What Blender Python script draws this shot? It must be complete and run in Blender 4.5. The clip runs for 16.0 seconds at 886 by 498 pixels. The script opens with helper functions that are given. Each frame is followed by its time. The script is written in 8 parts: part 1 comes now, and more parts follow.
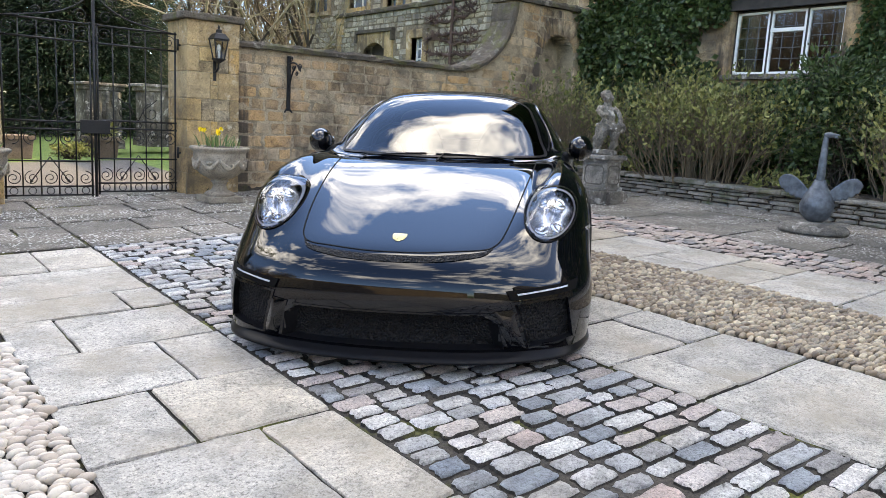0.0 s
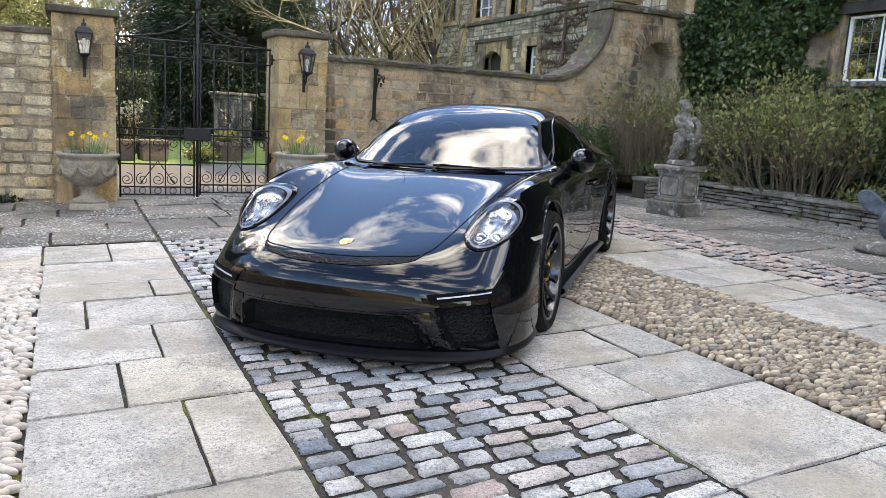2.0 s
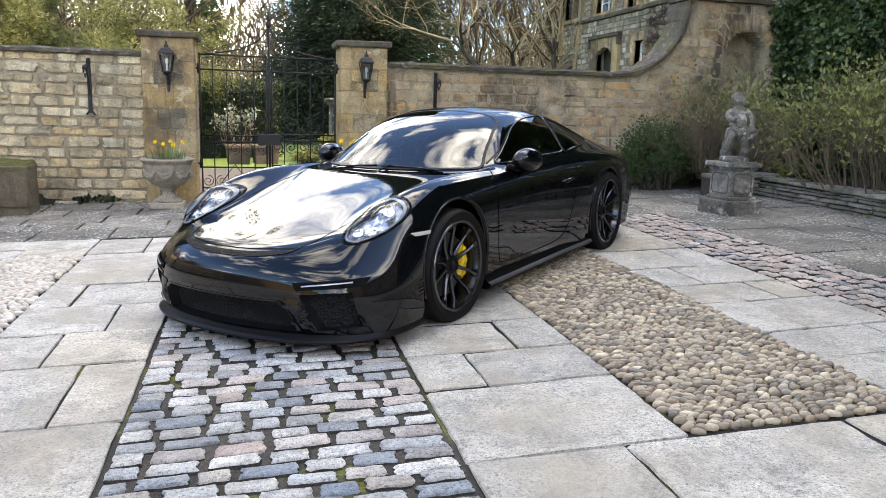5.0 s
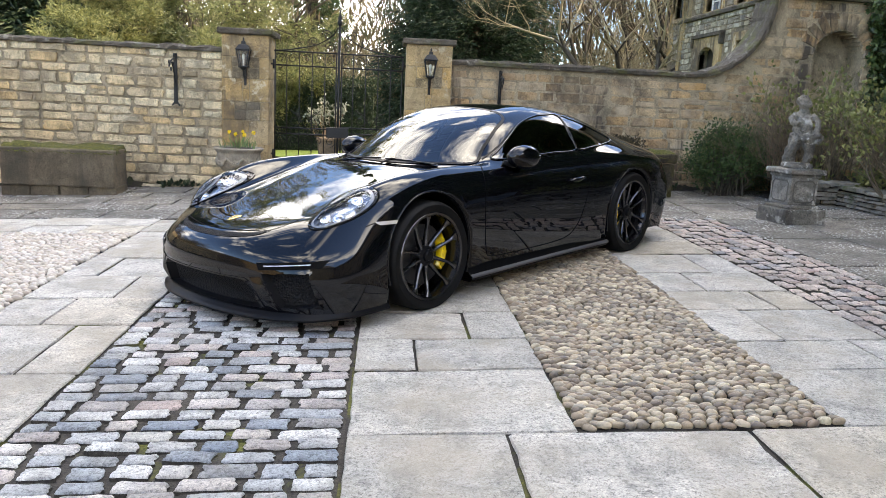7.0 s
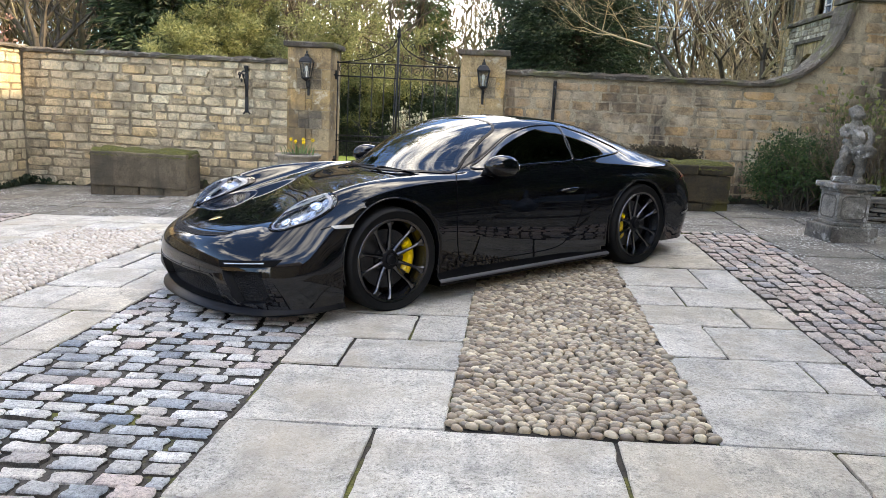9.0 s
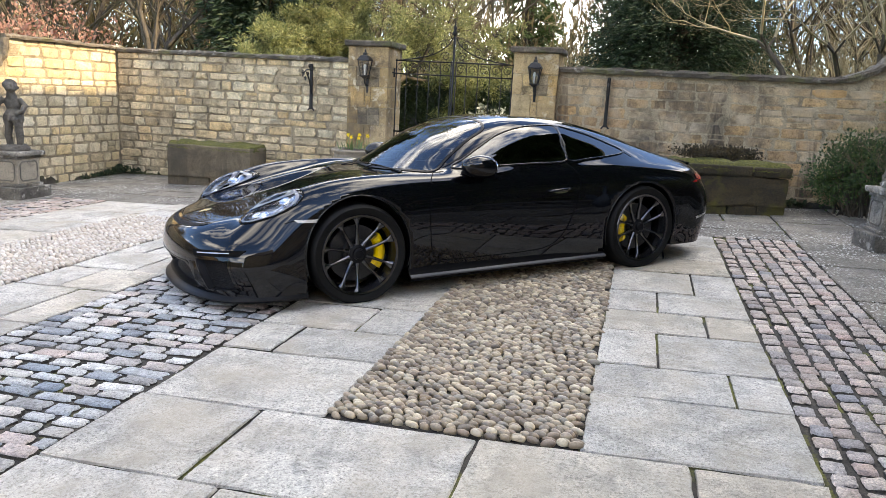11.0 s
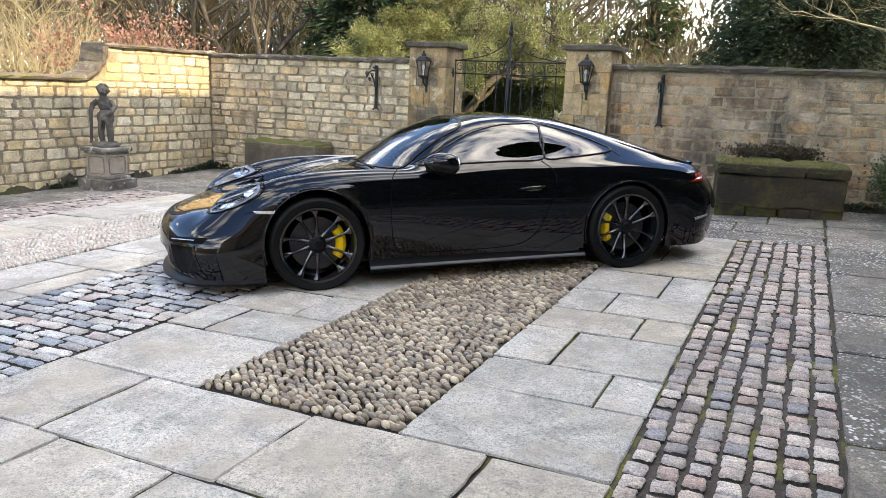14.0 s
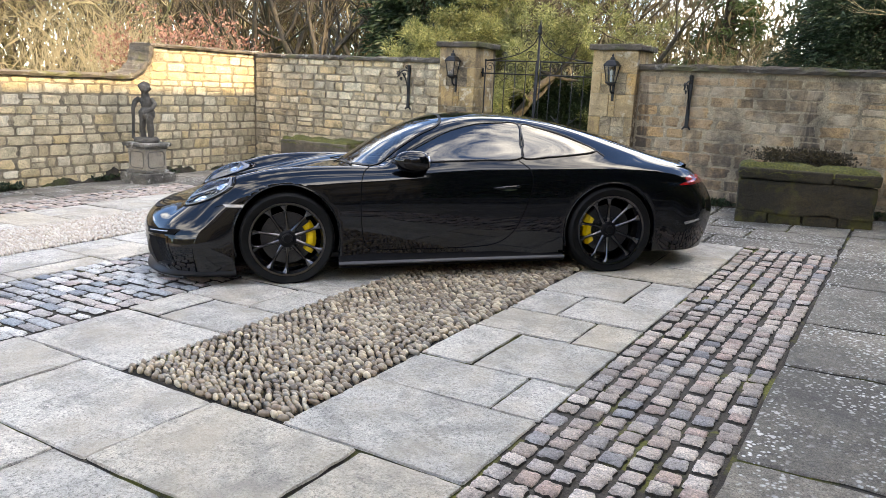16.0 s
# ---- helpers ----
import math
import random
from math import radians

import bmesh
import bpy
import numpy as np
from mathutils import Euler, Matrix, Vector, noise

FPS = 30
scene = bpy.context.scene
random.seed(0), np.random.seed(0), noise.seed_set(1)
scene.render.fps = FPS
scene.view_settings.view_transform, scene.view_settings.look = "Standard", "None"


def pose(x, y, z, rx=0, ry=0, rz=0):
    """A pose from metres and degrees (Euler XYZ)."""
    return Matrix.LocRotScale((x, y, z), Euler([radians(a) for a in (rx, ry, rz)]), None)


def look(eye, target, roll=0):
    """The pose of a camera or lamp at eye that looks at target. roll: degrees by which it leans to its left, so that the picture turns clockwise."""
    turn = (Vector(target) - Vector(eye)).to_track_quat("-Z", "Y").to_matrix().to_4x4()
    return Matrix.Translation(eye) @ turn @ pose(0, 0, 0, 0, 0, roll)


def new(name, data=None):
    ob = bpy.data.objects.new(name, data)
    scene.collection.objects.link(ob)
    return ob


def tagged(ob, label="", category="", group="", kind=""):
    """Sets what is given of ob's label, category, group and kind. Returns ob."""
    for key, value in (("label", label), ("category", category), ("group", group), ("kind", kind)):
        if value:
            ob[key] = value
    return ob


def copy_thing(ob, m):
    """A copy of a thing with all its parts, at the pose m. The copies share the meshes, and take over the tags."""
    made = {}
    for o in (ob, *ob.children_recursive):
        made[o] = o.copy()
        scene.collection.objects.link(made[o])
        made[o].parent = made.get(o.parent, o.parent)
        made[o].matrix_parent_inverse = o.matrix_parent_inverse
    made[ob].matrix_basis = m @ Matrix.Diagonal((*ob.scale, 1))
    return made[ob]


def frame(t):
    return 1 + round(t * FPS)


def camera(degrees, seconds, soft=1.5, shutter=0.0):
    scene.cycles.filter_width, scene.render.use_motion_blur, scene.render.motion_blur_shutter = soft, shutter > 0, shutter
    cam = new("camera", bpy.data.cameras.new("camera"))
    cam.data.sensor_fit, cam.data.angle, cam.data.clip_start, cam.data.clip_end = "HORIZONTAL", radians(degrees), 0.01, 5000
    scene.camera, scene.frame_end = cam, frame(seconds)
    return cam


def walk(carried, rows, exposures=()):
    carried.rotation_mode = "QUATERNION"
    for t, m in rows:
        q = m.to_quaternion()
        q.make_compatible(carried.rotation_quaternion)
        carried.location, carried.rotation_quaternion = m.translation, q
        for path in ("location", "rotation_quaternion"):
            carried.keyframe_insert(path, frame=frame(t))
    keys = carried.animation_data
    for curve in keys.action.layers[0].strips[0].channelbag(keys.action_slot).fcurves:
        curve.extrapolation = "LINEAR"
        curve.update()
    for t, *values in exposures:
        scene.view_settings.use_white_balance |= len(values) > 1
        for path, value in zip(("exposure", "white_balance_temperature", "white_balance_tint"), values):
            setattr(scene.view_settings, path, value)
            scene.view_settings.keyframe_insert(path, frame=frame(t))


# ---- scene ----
cam = camera(61.6, 16.0, 0.65)
PATH = [
    (0, (0.92, 0.239, 1.0), (2.162, 1.771, 0.668), 3.2),
    (0.5, (1.068, 0.032, 1.012), (2.222, 1.63, 0.669), 3.3),
    (1, (1.299, -0.108, 1.05), (2.365, 1.549, 0.705), 3.4),
    (1.5, (1.456, -0.246, 1.059), (2.435, 1.463, 0.716), 3.4),
    (2, (1.585, -0.476, 1.099), (2.488, 1.275, 0.758), 3.4),
    (2.5, (1.749, -0.618, 1.087), (2.589, 1.166, 0.749), 3.2),
    (3, (1.974, -0.711, 1.1), (2.757, 1.099, 0.764), 3.0),
    (3.5, (2.138, -0.779, 1.099), (2.862, 1.054, 0.761), 2.8),
    (4, (2.351, -0.955, 1.135), (2.999, 0.904, 0.786), 2.4),
    (6.3, (3.337, -1.495, 1.207), (3.611, 0.451, 0.835), 2.4),
    (6.5, (3.404, -1.522, 1.205), (3.648, 0.427, 0.831), 2.7),
    (7, (3.636, -1.539, 1.212), (3.798, 0.418, 0.831), 2.9),
    (7.5, (3.872, -1.531, 1.236), (3.952, 0.43, 0.852), 2.9),
    (8, (4.107, -1.579, 1.233), (4.103, 0.384, 0.851), 2.8),
    (8.5, (4.383, -1.696, 1.282), (4.296, 0.266, 0.903), 2.8),
    (9, (4.613, -1.701, 1.28), (4.446, 0.256, 0.903), 3.0),
    (9.2, (4.719, -1.681, 1.293), (4.521, 0.273, 0.915), 3.1),
    (11.3, (5.761, -1.639, 1.391), (5.233, 0.245, 0.976), 3.1),
    (11.5, (5.855, -1.6, 1.397), (5.301, 0.276, 0.979), 3.1),
    (12, (6.011, -1.545, 1.397), (5.393, 0.309, 0.973), 2.9),
    (12.5, (6.24, -1.538, 1.401), (5.563, 0.296, 0.979), 2.8),
    (13, (6.479, -1.556, 1.425), (5.745, 0.256, 1.003), 2.7),
    (13.5, (6.664, -1.489, 1.411), (5.876, 0.3, 0.988), 2.6),
    (14, (6.861, -1.375, 1.44), (6.019, 0.388, 1.01), 2.5),
    (14.5, (7.024, -1.29, 1.427), (6.13, 0.446, 0.995), 2.5),
    (15, (7.295, -1.246, 1.445), (6.35, 0.462, 1.01), 2.5),
    (15.5, (7.445, -1.173, 1.444), (6.455, 0.51, 1.008), 2.8),
    (16, (7.556, -0.995, 1.454), (6.528, 0.664, 1.018), 2.8),
]
walk(cam, [(t, look(eye, target, roll)) for t, eye, target, roll in PATH], ((0, 1.53, 8500, 10), (16, 1.53, 8500, 10)))

# world: hazy blue spring sky with broken cloud, low warm sun behind the house on the east
SUN_DIR = Vector((0.937, -0.05, 0.684)).normalized()
world = bpy.data.worlds.new("world")
scene.world = world
world.use_nodes = True
wn, wl = world.node_tree.nodes, world.node_tree.links
sky = wn.new("ShaderNodeTexSky")
sky.sky_type = 'NISHITA'
sky.sun_disc = False
sky.sun_elevation = math.asin(SUN_DIR.z)
sky.sun_rotation = math.atan2(SUN_DIR.x, SUN_DIR.y)
sky.air_density, sky.dust_density, sky.ozone_density = 1.0, 0.5, 1.4
tc = wn.new("ShaderNodeTexCoord")
mp = wn.new("ShaderNodeMapping")
mp.inputs["Scale"].default_value = (1.0, 1.0, 2.2)
mp.inputs["Location"].default_value = (2.8, 1.2, 0.7)
cloud = wn.new("ShaderNodeTexNoise")
cloud.inputs["Scale"].default_value, cloud.inputs["Detail"].default_value, cloud.inputs["Roughness"].default_value = 2.4, 8, 0.6
cramp = wn.new("ShaderNodeValToRGB")
cramp.color_ramp.elements[0].position, cramp.color_ramp.elements[1].position = 0.51, 0.76
cmix = wn.new("ShaderNodeMix")
cmix.data_type = 'RGBA'
cmix.inputs[7].default_value = (39.0, 40.4, 42.4, 1)
wl.new(tc.outputs["Generated"], mp.inputs["Vector"])
wl.new(mp.outputs["Vector"], cloud.inputs["Vector"])
wl.new(cloud.outputs["Fac"], cramp.inputs["Fac"])
wl.new(cramp.outputs["Color"], cmix.inputs[0])
stint = wn.new("ShaderNodeMix")
stint.data_type, stint.blend_type = 'RGBA', 'MULTIPLY'
stint.inputs[0].default_value = 1.0
stint.inputs[7].default_value = (1.0, 1.28, 1.75, 1)
wl.new(sky.outputs["Color"], stint.inputs[6])
wl.new(stint.outputs[2], cmix.inputs[6])
wl.new(cmix.outputs[2], wn["Background"].inputs["Color"])
wn["Background"].inputs["Strength"].default_value = 0.15

sun = new("sun", bpy.data.lights.new("sun", 'SUN'))
sun.data.energy, sun.data.angle, sun.data.color = 4.2, radians(0.6), (1.0, 0.86, 0.64)
sun.matrix_world = look(SUN_DIR * 60, (0, 0, 0))

# the yard falls gently towards the west
SLOPE_X, SLOPE_Y, LEVEL = 0.035, 0.012, -0.17


def gz(x, y):
    return SLOPE_X * x + SLOPE_Y * y + LEVEL


GROUND = Matrix.Translation((0, 0, LEVEL)) @ Euler((math.atan(SLOPE_Y), -math.atan(SLOPE_X), 0)).to_matrix().to_4x4()


def on_ground(x, y, h=0.0, rz=0.0):
    return GROUND @ pose(x, y, h, 0, 0, rz)


def upright(x, y, rz=0.0, h=0.0):
    return pose(x, y, gz(x, y) + h, 0, 0, rz)


# ---- material tools ----
class Nodes:
    def __init__(self, name):
        self.m = bpy.data.materials.new(name)
        self.m.use_nodes = True
        self.t = self.m.node_tree
        self.b = self.t.nodes["Principled BSDF"]
        self.pos = None

    def put(self, sock, v):
        if isinstance(v, bpy.types.NodeSocket):
            self.t.links.new(v, sock)
        elif isinstance(v, (tuple, list)):
            sock.default_value = (*v, 1) if len(v) == 3 and len(sock.default_value) == 4 else v
        else:
            sock.default_value = v

    def position(self, spread=0.0):
        """World place; spread shifts the pattern from piece to piece."""
        p = self.t.nodes.new("ShaderNodeNewGeometry").outputs["Position"]
        if spread:
            n = self.t.nodes.new("ShaderNodeVectorMath")
            n.operation = 'MULTIPLY_ADD'
            self.t.links.new(self.rnd(), n.inputs[0])
            n.inputs[1].default_value = (spread, spread * 1.7, spread * 0.6)
            self.t.links.new(p, n.inputs[2])
            return n.outputs[0]
        return p

    def rnd(self):
        return self.t.nodes.new("ShaderNodeObjectInfo").outputs["Random"]

    def island(self):
        return self.t.nodes.new("ShaderNodeNewGeometry").outputs["Random Per Island"]

    def noise(self, scale, detail=4, rough=0.55, vec=None, dist=0.0, stretch=None):
        n = self.t.nodes.new("ShaderNodeTexNoise")
        v = vec or self.position()
        if stretch:
            mpn = self.t.nodes.new("ShaderNodeMapping")
            mpn.inputs["Scale"].default_value = stretch
            self.t.links.new(v, mpn.inputs["Vector"])
            v = mpn.outputs["Vector"]
        self.t.links.new(v, n.inputs["Vector"])
        for k, val in (("Scale", scale), ("Detail", detail), ("Roughness", rough), ("Distortion", dist)):
            n.inputs[k].default_value = val
        return n.outputs["Fac"]

    def voronoi(self, scale, vec=None, feature='F1'):
        n = self.t.nodes.new("ShaderNodeTexVoronoi")
        n.feature = feature
        self.t.links.new(vec or self.position(), n.inputs["Vector"])
        n.inputs["Scale"].default_value = scale
        return n.outputs["Distance"]

    def ramp(self, fac, *stops):
        n = self.t.nodes.new("ShaderNodeValToRGB")
        e = n.color_ramp.elements
        while len(e) < len(stops):
            e.new(0.5)
        for el, (p, c) in zip(e, stops):
            el.position = p
            el.color = (c, c, c, 1) if isinstance(c, (int, float)) else (*c, 1)
        self.put(n.inputs["Fac"], fac)
        return n.outputs["Color"]

    def mix(self, fac, a, b, how='MIX'):
        n = self.t.nodes.new("ShaderNodeMix")
        n.data_type, n.blend_type = 'RGBA', how
        self.put(n.inputs[0], fac)
        self.put(n.inputs[6], a)
        self.put(n.inputs[7], b)
        return n.outputs[2]

    def math(self, op, a, b=0.0, c=0.0):
        n = self.t.nodes.new("ShaderNodeMath")
        n.operation = op
        for i, v in enumerate((a, b, c)):
            self.put(n.inputs[i], v)
        return n.outputs[0]

    def bump(self, height, strength=0.4, distance=0.01):
        n = self.t.nodes.new("ShaderNodeBump")
        n.inputs["Strength"].default_value, n.inputs["Distance"].default_value = strength, distance
        self.put(n.inputs["Height"], height)
        self.put(self.b.inputs["Normal"], n.outputs["Normal"])

    def upness(self):
        """1 where a face looks up."""
        s = self.t.nodes.new("ShaderNodeSeparateXYZ")
        self.t.links.new(self.t.nodes.new("ShaderNodeNewGeometry").outputs["Normal"], s.inputs[0])
        return s.outputs["Z"]

    def done(self, color=None, rough=None, metal=None, **more):
        for key, v in (("Base Color", color), ("Roughness", rough), ("Metallic", metal)):
            if v is not None:
                self.put(self.b.inputs[key], v)
        for key, v in more.items():
            self.put(self.b.inputs[key.replace("_", " ")], v)
        return self.m


def plain(name, color, rough=0.5, metal=0.0, grain=0.08, scale=60, **more):
    """A simple finish with a little tonal grain and fine relief."""
    n = Nodes(name)
    f = n.noise(scale, 4)
    lo, hi = tuple(c * (1 - grain) for c in color), tuple(min(1, c * (1 + grain)) for c in color)
    n.bump(f, 0.06, 0.002)
    return n.done(n.ramp(f, (0.3, lo), (0.7, hi)), rough, metal, **more)


def stone_material(name, tones, spread=7.0, grain=0.35, stain=(0.05, 0.045, 0.04), stain_at=(0.56, 0.72), pale=None, moss=None, rough=0.88, relief=0.5, streak=None, pits=0.7, veil=None, bright=0.55, riven=0.0, mottle=0.0, fleck=0.0, spots=None):
    """Weathered stone: a tone for each piece, blotches, dark stains, pale lichen spots, fine grain and pits."""
    n = Nodes(name)
    v = n.position(spread)
    r = n.rnd()
    k = len(tones) - 1
    base = n.ramp(r, *[(i / k, t) for i, t in enumerate(tones)])
    blotch = n.noise(4.5, 6, 0.65, v, 0.6)
    base = n.mix(n.math('MULTIPLY', n.ramp(blotch, (0.46, 0.0), (0.62, 1.0)), grain), base, n.mix(0.5, base, (0.02, 0.018, 0.014)))
    base = n.mix(n.ramp(n.noise(19, 7, 0.75, v), (0.50, 0.0), (0.64, bright)), base, n.mix(1.0, base, (1.45, 1.45, 1.42), 'MULTIPLY'))
    fine = n.noise(70, 7, 0.8, v)
    base = n.mix(n.ramp(fine, (0.38, pits), (0.50, 0.0)), base, n.mix(0.72, base, (0.0, 0.0, 0.0)))
    if mottle:
        base = n.mix(n.ramp(n.noise(30, 9, 0.8, v, 0.5), (0.40, mottle), (0.49, 0.0)), base, n.mix(0.5, base, (0.03, 0.028, 0.024)))
    if fleck:
        base = n.mix(n.ramp(n.noise(150, 3, 0.6, v), (0.36, fleck), (0.47, 0.0)), base, n.mix(0.75, base, (0.02, 0.018, 0.015)))
        base = n.mix(n.ramp(n.noise(115, 3, 0.6, v), (0.53, 0.0), (0.60, fleck)), base, n.mix(1.0, base, (1.55, 1.55, 1.53), 'MULTIPLY'))
    if riven:
        # cleft edges drawn dark in the colour, as the bump alone shades too little
        ring = n.math('FRACT', n.math('MULTIPLY', n.noise(1.5, 5, 0.55, v, 0.7), 11.0))
        line = n.math('MULTIPLY', n.ramp(ring, (0.0, 1.0), (0.07, 0.0)), n.ramp(n.noise(1.1, 3, 0.5, v), (0.5, 0.0), (0.58, 0.75)))
        base = n.mix(line, base, n.mix(0.6, base, (0.02, 0.018, 0.015)))
    if veil:
        base = n.mix(n.ramp(n.noise(2.1, 5, 0.6, v), (0.45, 0.0), (0.65, 0.7)), base, veil)
    wide = n.noise(0.9, 7, 0.7)
    base = n.mix(n.ramp(wide, (stain_at[0], 0.0), (stain_at[1], 0.75)), base, stain)
    if streak:
        drip = n.noise(1.5, 5, 0.65, None, 0.4, (1.5, 1.5, 0.22))
        base = n.mix(n.ramp(drip, (0.53, 0.0), (0.62, streak)), base, stain)
    if pale:
        mask = n.math('MULTIPLY', n.ramp(n.noise(7, 9, 0.72), (0.54, 0.0), (0.60, 1.0)), n.ramp(n.noise(5.0 if spread < 3 else 1.4, 3), (0.42, 0.0), (0.55, 1.0)))
        base = n.mix(n.math('MULTIPLY', mask, 0.75), base, pale)
    if spots:
        dots = n.ramp(n.math('ADD', n.voronoi(17), n.math('MULTIPLY', n.noise(60, 4, 0.6), 0.3)), (0.30, 1.0), (0.40, 0.0))
        dots = n.mix(1.0, dots, n.ramp(n.voronoi(38), (0.22, 1.0), (0.34, 0.0)), 'LIGHTEN')
        base = n.mix(n.math('MULTIPLY', dots, n.ramp(n.noise(1.7, 4, 0.6), (0.40, 0.06), (0.58, 0.92))), base, spots)
    if moss:
        green = n.ramp(n.noise(3.2, 5, 0.65), (0.52, 0.0), (0.66, 0.8))
        base = n.mix(green, base, moss)
    height = n.math('ADD', n.math('MULTIPLY', fine, 0.5), n.noise(12, 7, 0.7, v))
    if riven:
        height = n.math('MULTIPLY_ADD', n.math('SNAP', n.noise(1.7, 6, 0.6, v, 0.8), 0.07), riven, height)
    n.bump(height, relief, 0.03)
    return n.done(base, rough)


MAT = {}
MAT["flag"] = stone_material("york_stone", ((0.467, 0.44, 0.389), (0.627, 0.598, 0.536), (0.533, 0.505, 0.452), (0.614, 0.553, 0.445), (0.494, 0.473, 0.426), (0.667, 0.636, 0.58), (0.573, 0.505, 0.395)), grain=0.7, stain=(0.20, 0.185, 0.165), stain_at=(0.52, 0.76), rough=0.6, relief=0.85, pits=0.95, veil=(0.38, 0.33, 0.255), riven=5.0, bright=0.5, mottle=0.45, fleck=0.42)
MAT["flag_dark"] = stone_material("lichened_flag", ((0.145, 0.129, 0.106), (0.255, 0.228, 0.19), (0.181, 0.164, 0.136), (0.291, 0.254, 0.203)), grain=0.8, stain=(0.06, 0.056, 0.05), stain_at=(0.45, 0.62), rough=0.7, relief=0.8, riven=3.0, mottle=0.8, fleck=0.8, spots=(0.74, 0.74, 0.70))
MAT["sett"] = stone_material("granite_sett", ((0.775, 0.75, 0.706), (0.2, 0.244, 0.294), (0.7, 0.681, 0.637), (0.5, 0.388, 0.344), (0.8, 0.781, 0.737), (0.338, 0.375, 0.406), (0.65, 0.625, 0.575), (0.537, 0.469, 0.419), (0.413, 0.413, 0.406), (0.787, 0.769, 0.725), (0.263, 0.306, 0.35)), grain=0.8, stain=(0.20, 0.185, 0.165), stain_at=(0.55, 0.8), rough=0.5, relief=0.9, pits=0.9, bright=0.5, fleck=0.4, mottle=0.5)
MAT["sett_small"] = stone_material("small_sett", ((0.492, 0.402, 0.337), (0.606, 0.508, 0.438), (0.418, 0.332, 0.281), (0.669, 0.573, 0.493), (0.504, 0.361, 0.304), (0.543, 0.456, 0.392), (0.267, 0.267, 0.281), (0.743, 0.644, 0.56), (0.441, 0.366, 0.314)), grain=0.7, stain=(0.15, 0.135, 0.12), stain_at=(0.5, 0.75), rough=0.55, relief=0.9, fleck=0.7, mottle=0.6)
MAT["pebble"] = stone_material("pebble", ((0.311, 0.232, 0.148), (0.175, 0.129, 0.0858), (0.519, 0.437, 0.303), (0.242, 0.177, 0.122), (0.133, 0.103, 0.0772), (0.435, 0.353, 0.24), (0.201, 0.151, 0.1), (0.297, 0.263, 0.203)), grain=0.35, stain=(0.20, 0.15, 0.115), stain_at=(0.6, 0.85), rough=0.4, relief=0.15, pits=0.4)
MAT["pebble_pale"] = stone_material("pale_pebble", ((0.53, 0.48, 0.40), (0.34, 0.28, 0.22), (0.58, 0.54, 0.47), (0.42, 0.355, 0.29), (0.51, 0.445, 0.365)), grain=0.2, stain=(0.4, 0.34, 0.27), stain_at=(0.65, 0.9), rough=0.45, relief=0.1, pits=0.2)
MAT["rubble"] = stone_material("cotswold_rubble", ((0.737, 0.528, 0.279), (0.768, 0.624, 0.397), (0.5, 0.395, 0.253), (0.746, 0.542, 0.287), (0.839, 0.7, 0.467), (0.562, 0.455, 0.305), (0.694, 0.553, 0.35), (0.85, 0.737, 0.505), (0.633, 0.522, 0.361)), grain=0.9, stain=(0.10, 0.085, 0.065), stain_at=(0.54, 0.76), rough=0.92, relief=1.2, streak=0.3, pits=0.85)
MAT["rubble_brown"] = stone_material("brown_rubble", ((0.557, 0.335, 0.15), (0.525, 0.37, 0.208), (0.4, 0.28, 0.163), (0.567, 0.345, 0.154), (0.577, 0.435, 0.273), (0.463, 0.319, 0.181), (0.473, 0.299, 0.154), (0.546, 0.381, 0.208), (0.515, 0.39, 0.259)), grain=0.95, stain=(0.055, 0.045, 0.036), stain_at=(0.50, 0.64), rough=0.92, relief=1.0, streak=0.9, pits=0.85, veil=(0.48, 0.40, 0.30))
MAT["rubble_pale"] = stone_material("pale_rubble", ((0.708, 0.532, 0.283), (0.742, 0.619, 0.394), (0.526, 0.411, 0.25), (0.716, 0.537, 0.283), (0.776, 0.662, 0.449), (0.56, 0.459, 0.292), (0.69, 0.558, 0.356), (0.785, 0.679, 0.488)), grain=0.65, stain=(0.13, 0.11, 0.07), stain_at=(0.58, 0.80), rough=0.92, relief=0.9, streak=0.2, pits=0.8)
MAT["rubble_grey"] = stone_material("grey_rubble", ((0.582, 0.519, 0.395), (0.291, 0.254, 0.197), (0.672, 0.604, 0.47), (0.403, 0.355, 0.273), (0.515, 0.435, 0.301), (0.224, 0.196, 0.155), (0.616, 0.551, 0.432)), grain=0.8, stain=(0.09, 0.08, 0.068), stain_at=(0.5, 0.7), rough=0.92, relief=0.9, streak=0.6, pits=0.8)
MAT["dark_mortar"] = stone_material("dark_mortar", ((0.085, 0.070, 0.050), (0.13, 0.108, 0.08)), grain=0.7, rough=0.95)
MAT["ashlar"] = stone_material("ochre_ashlar", ((0.58, 0.36, 0.125), (0.47, 0.335, 0.17), (0.62, 0.40, 0.15), (0.43, 0.325, 0.20), (0.57, 0.35, 0.12), (0.50, 0.375, 0.215)), grain=0.7, stain=(0.09, 0.07, 0.05), stain_at=(0.47, 0.62), pale=(0.60, 0.52, 0.38), rough=0.9, relief=0.9, streak=0.8, pits=0.85, veil=(0.46, 0.33, 0.17), fleck=0.4, mottle=0.4)
MAT["ashlar_rough"] = stone_material("weathered_panel_stone", ((0.522, 0.392, 0.227), (0.667, 0.546, 0.364), (0.435, 0.343, 0.221), (0.609, 0.42, 0.195)), grain=0.9, stain=(0.06, 0.05, 0.04), stain_at=(0.44, 0.60), rough=0.95, relief=1.2, streak=0.7, pits=0.9, fleck=0.6, mottle=0.6)
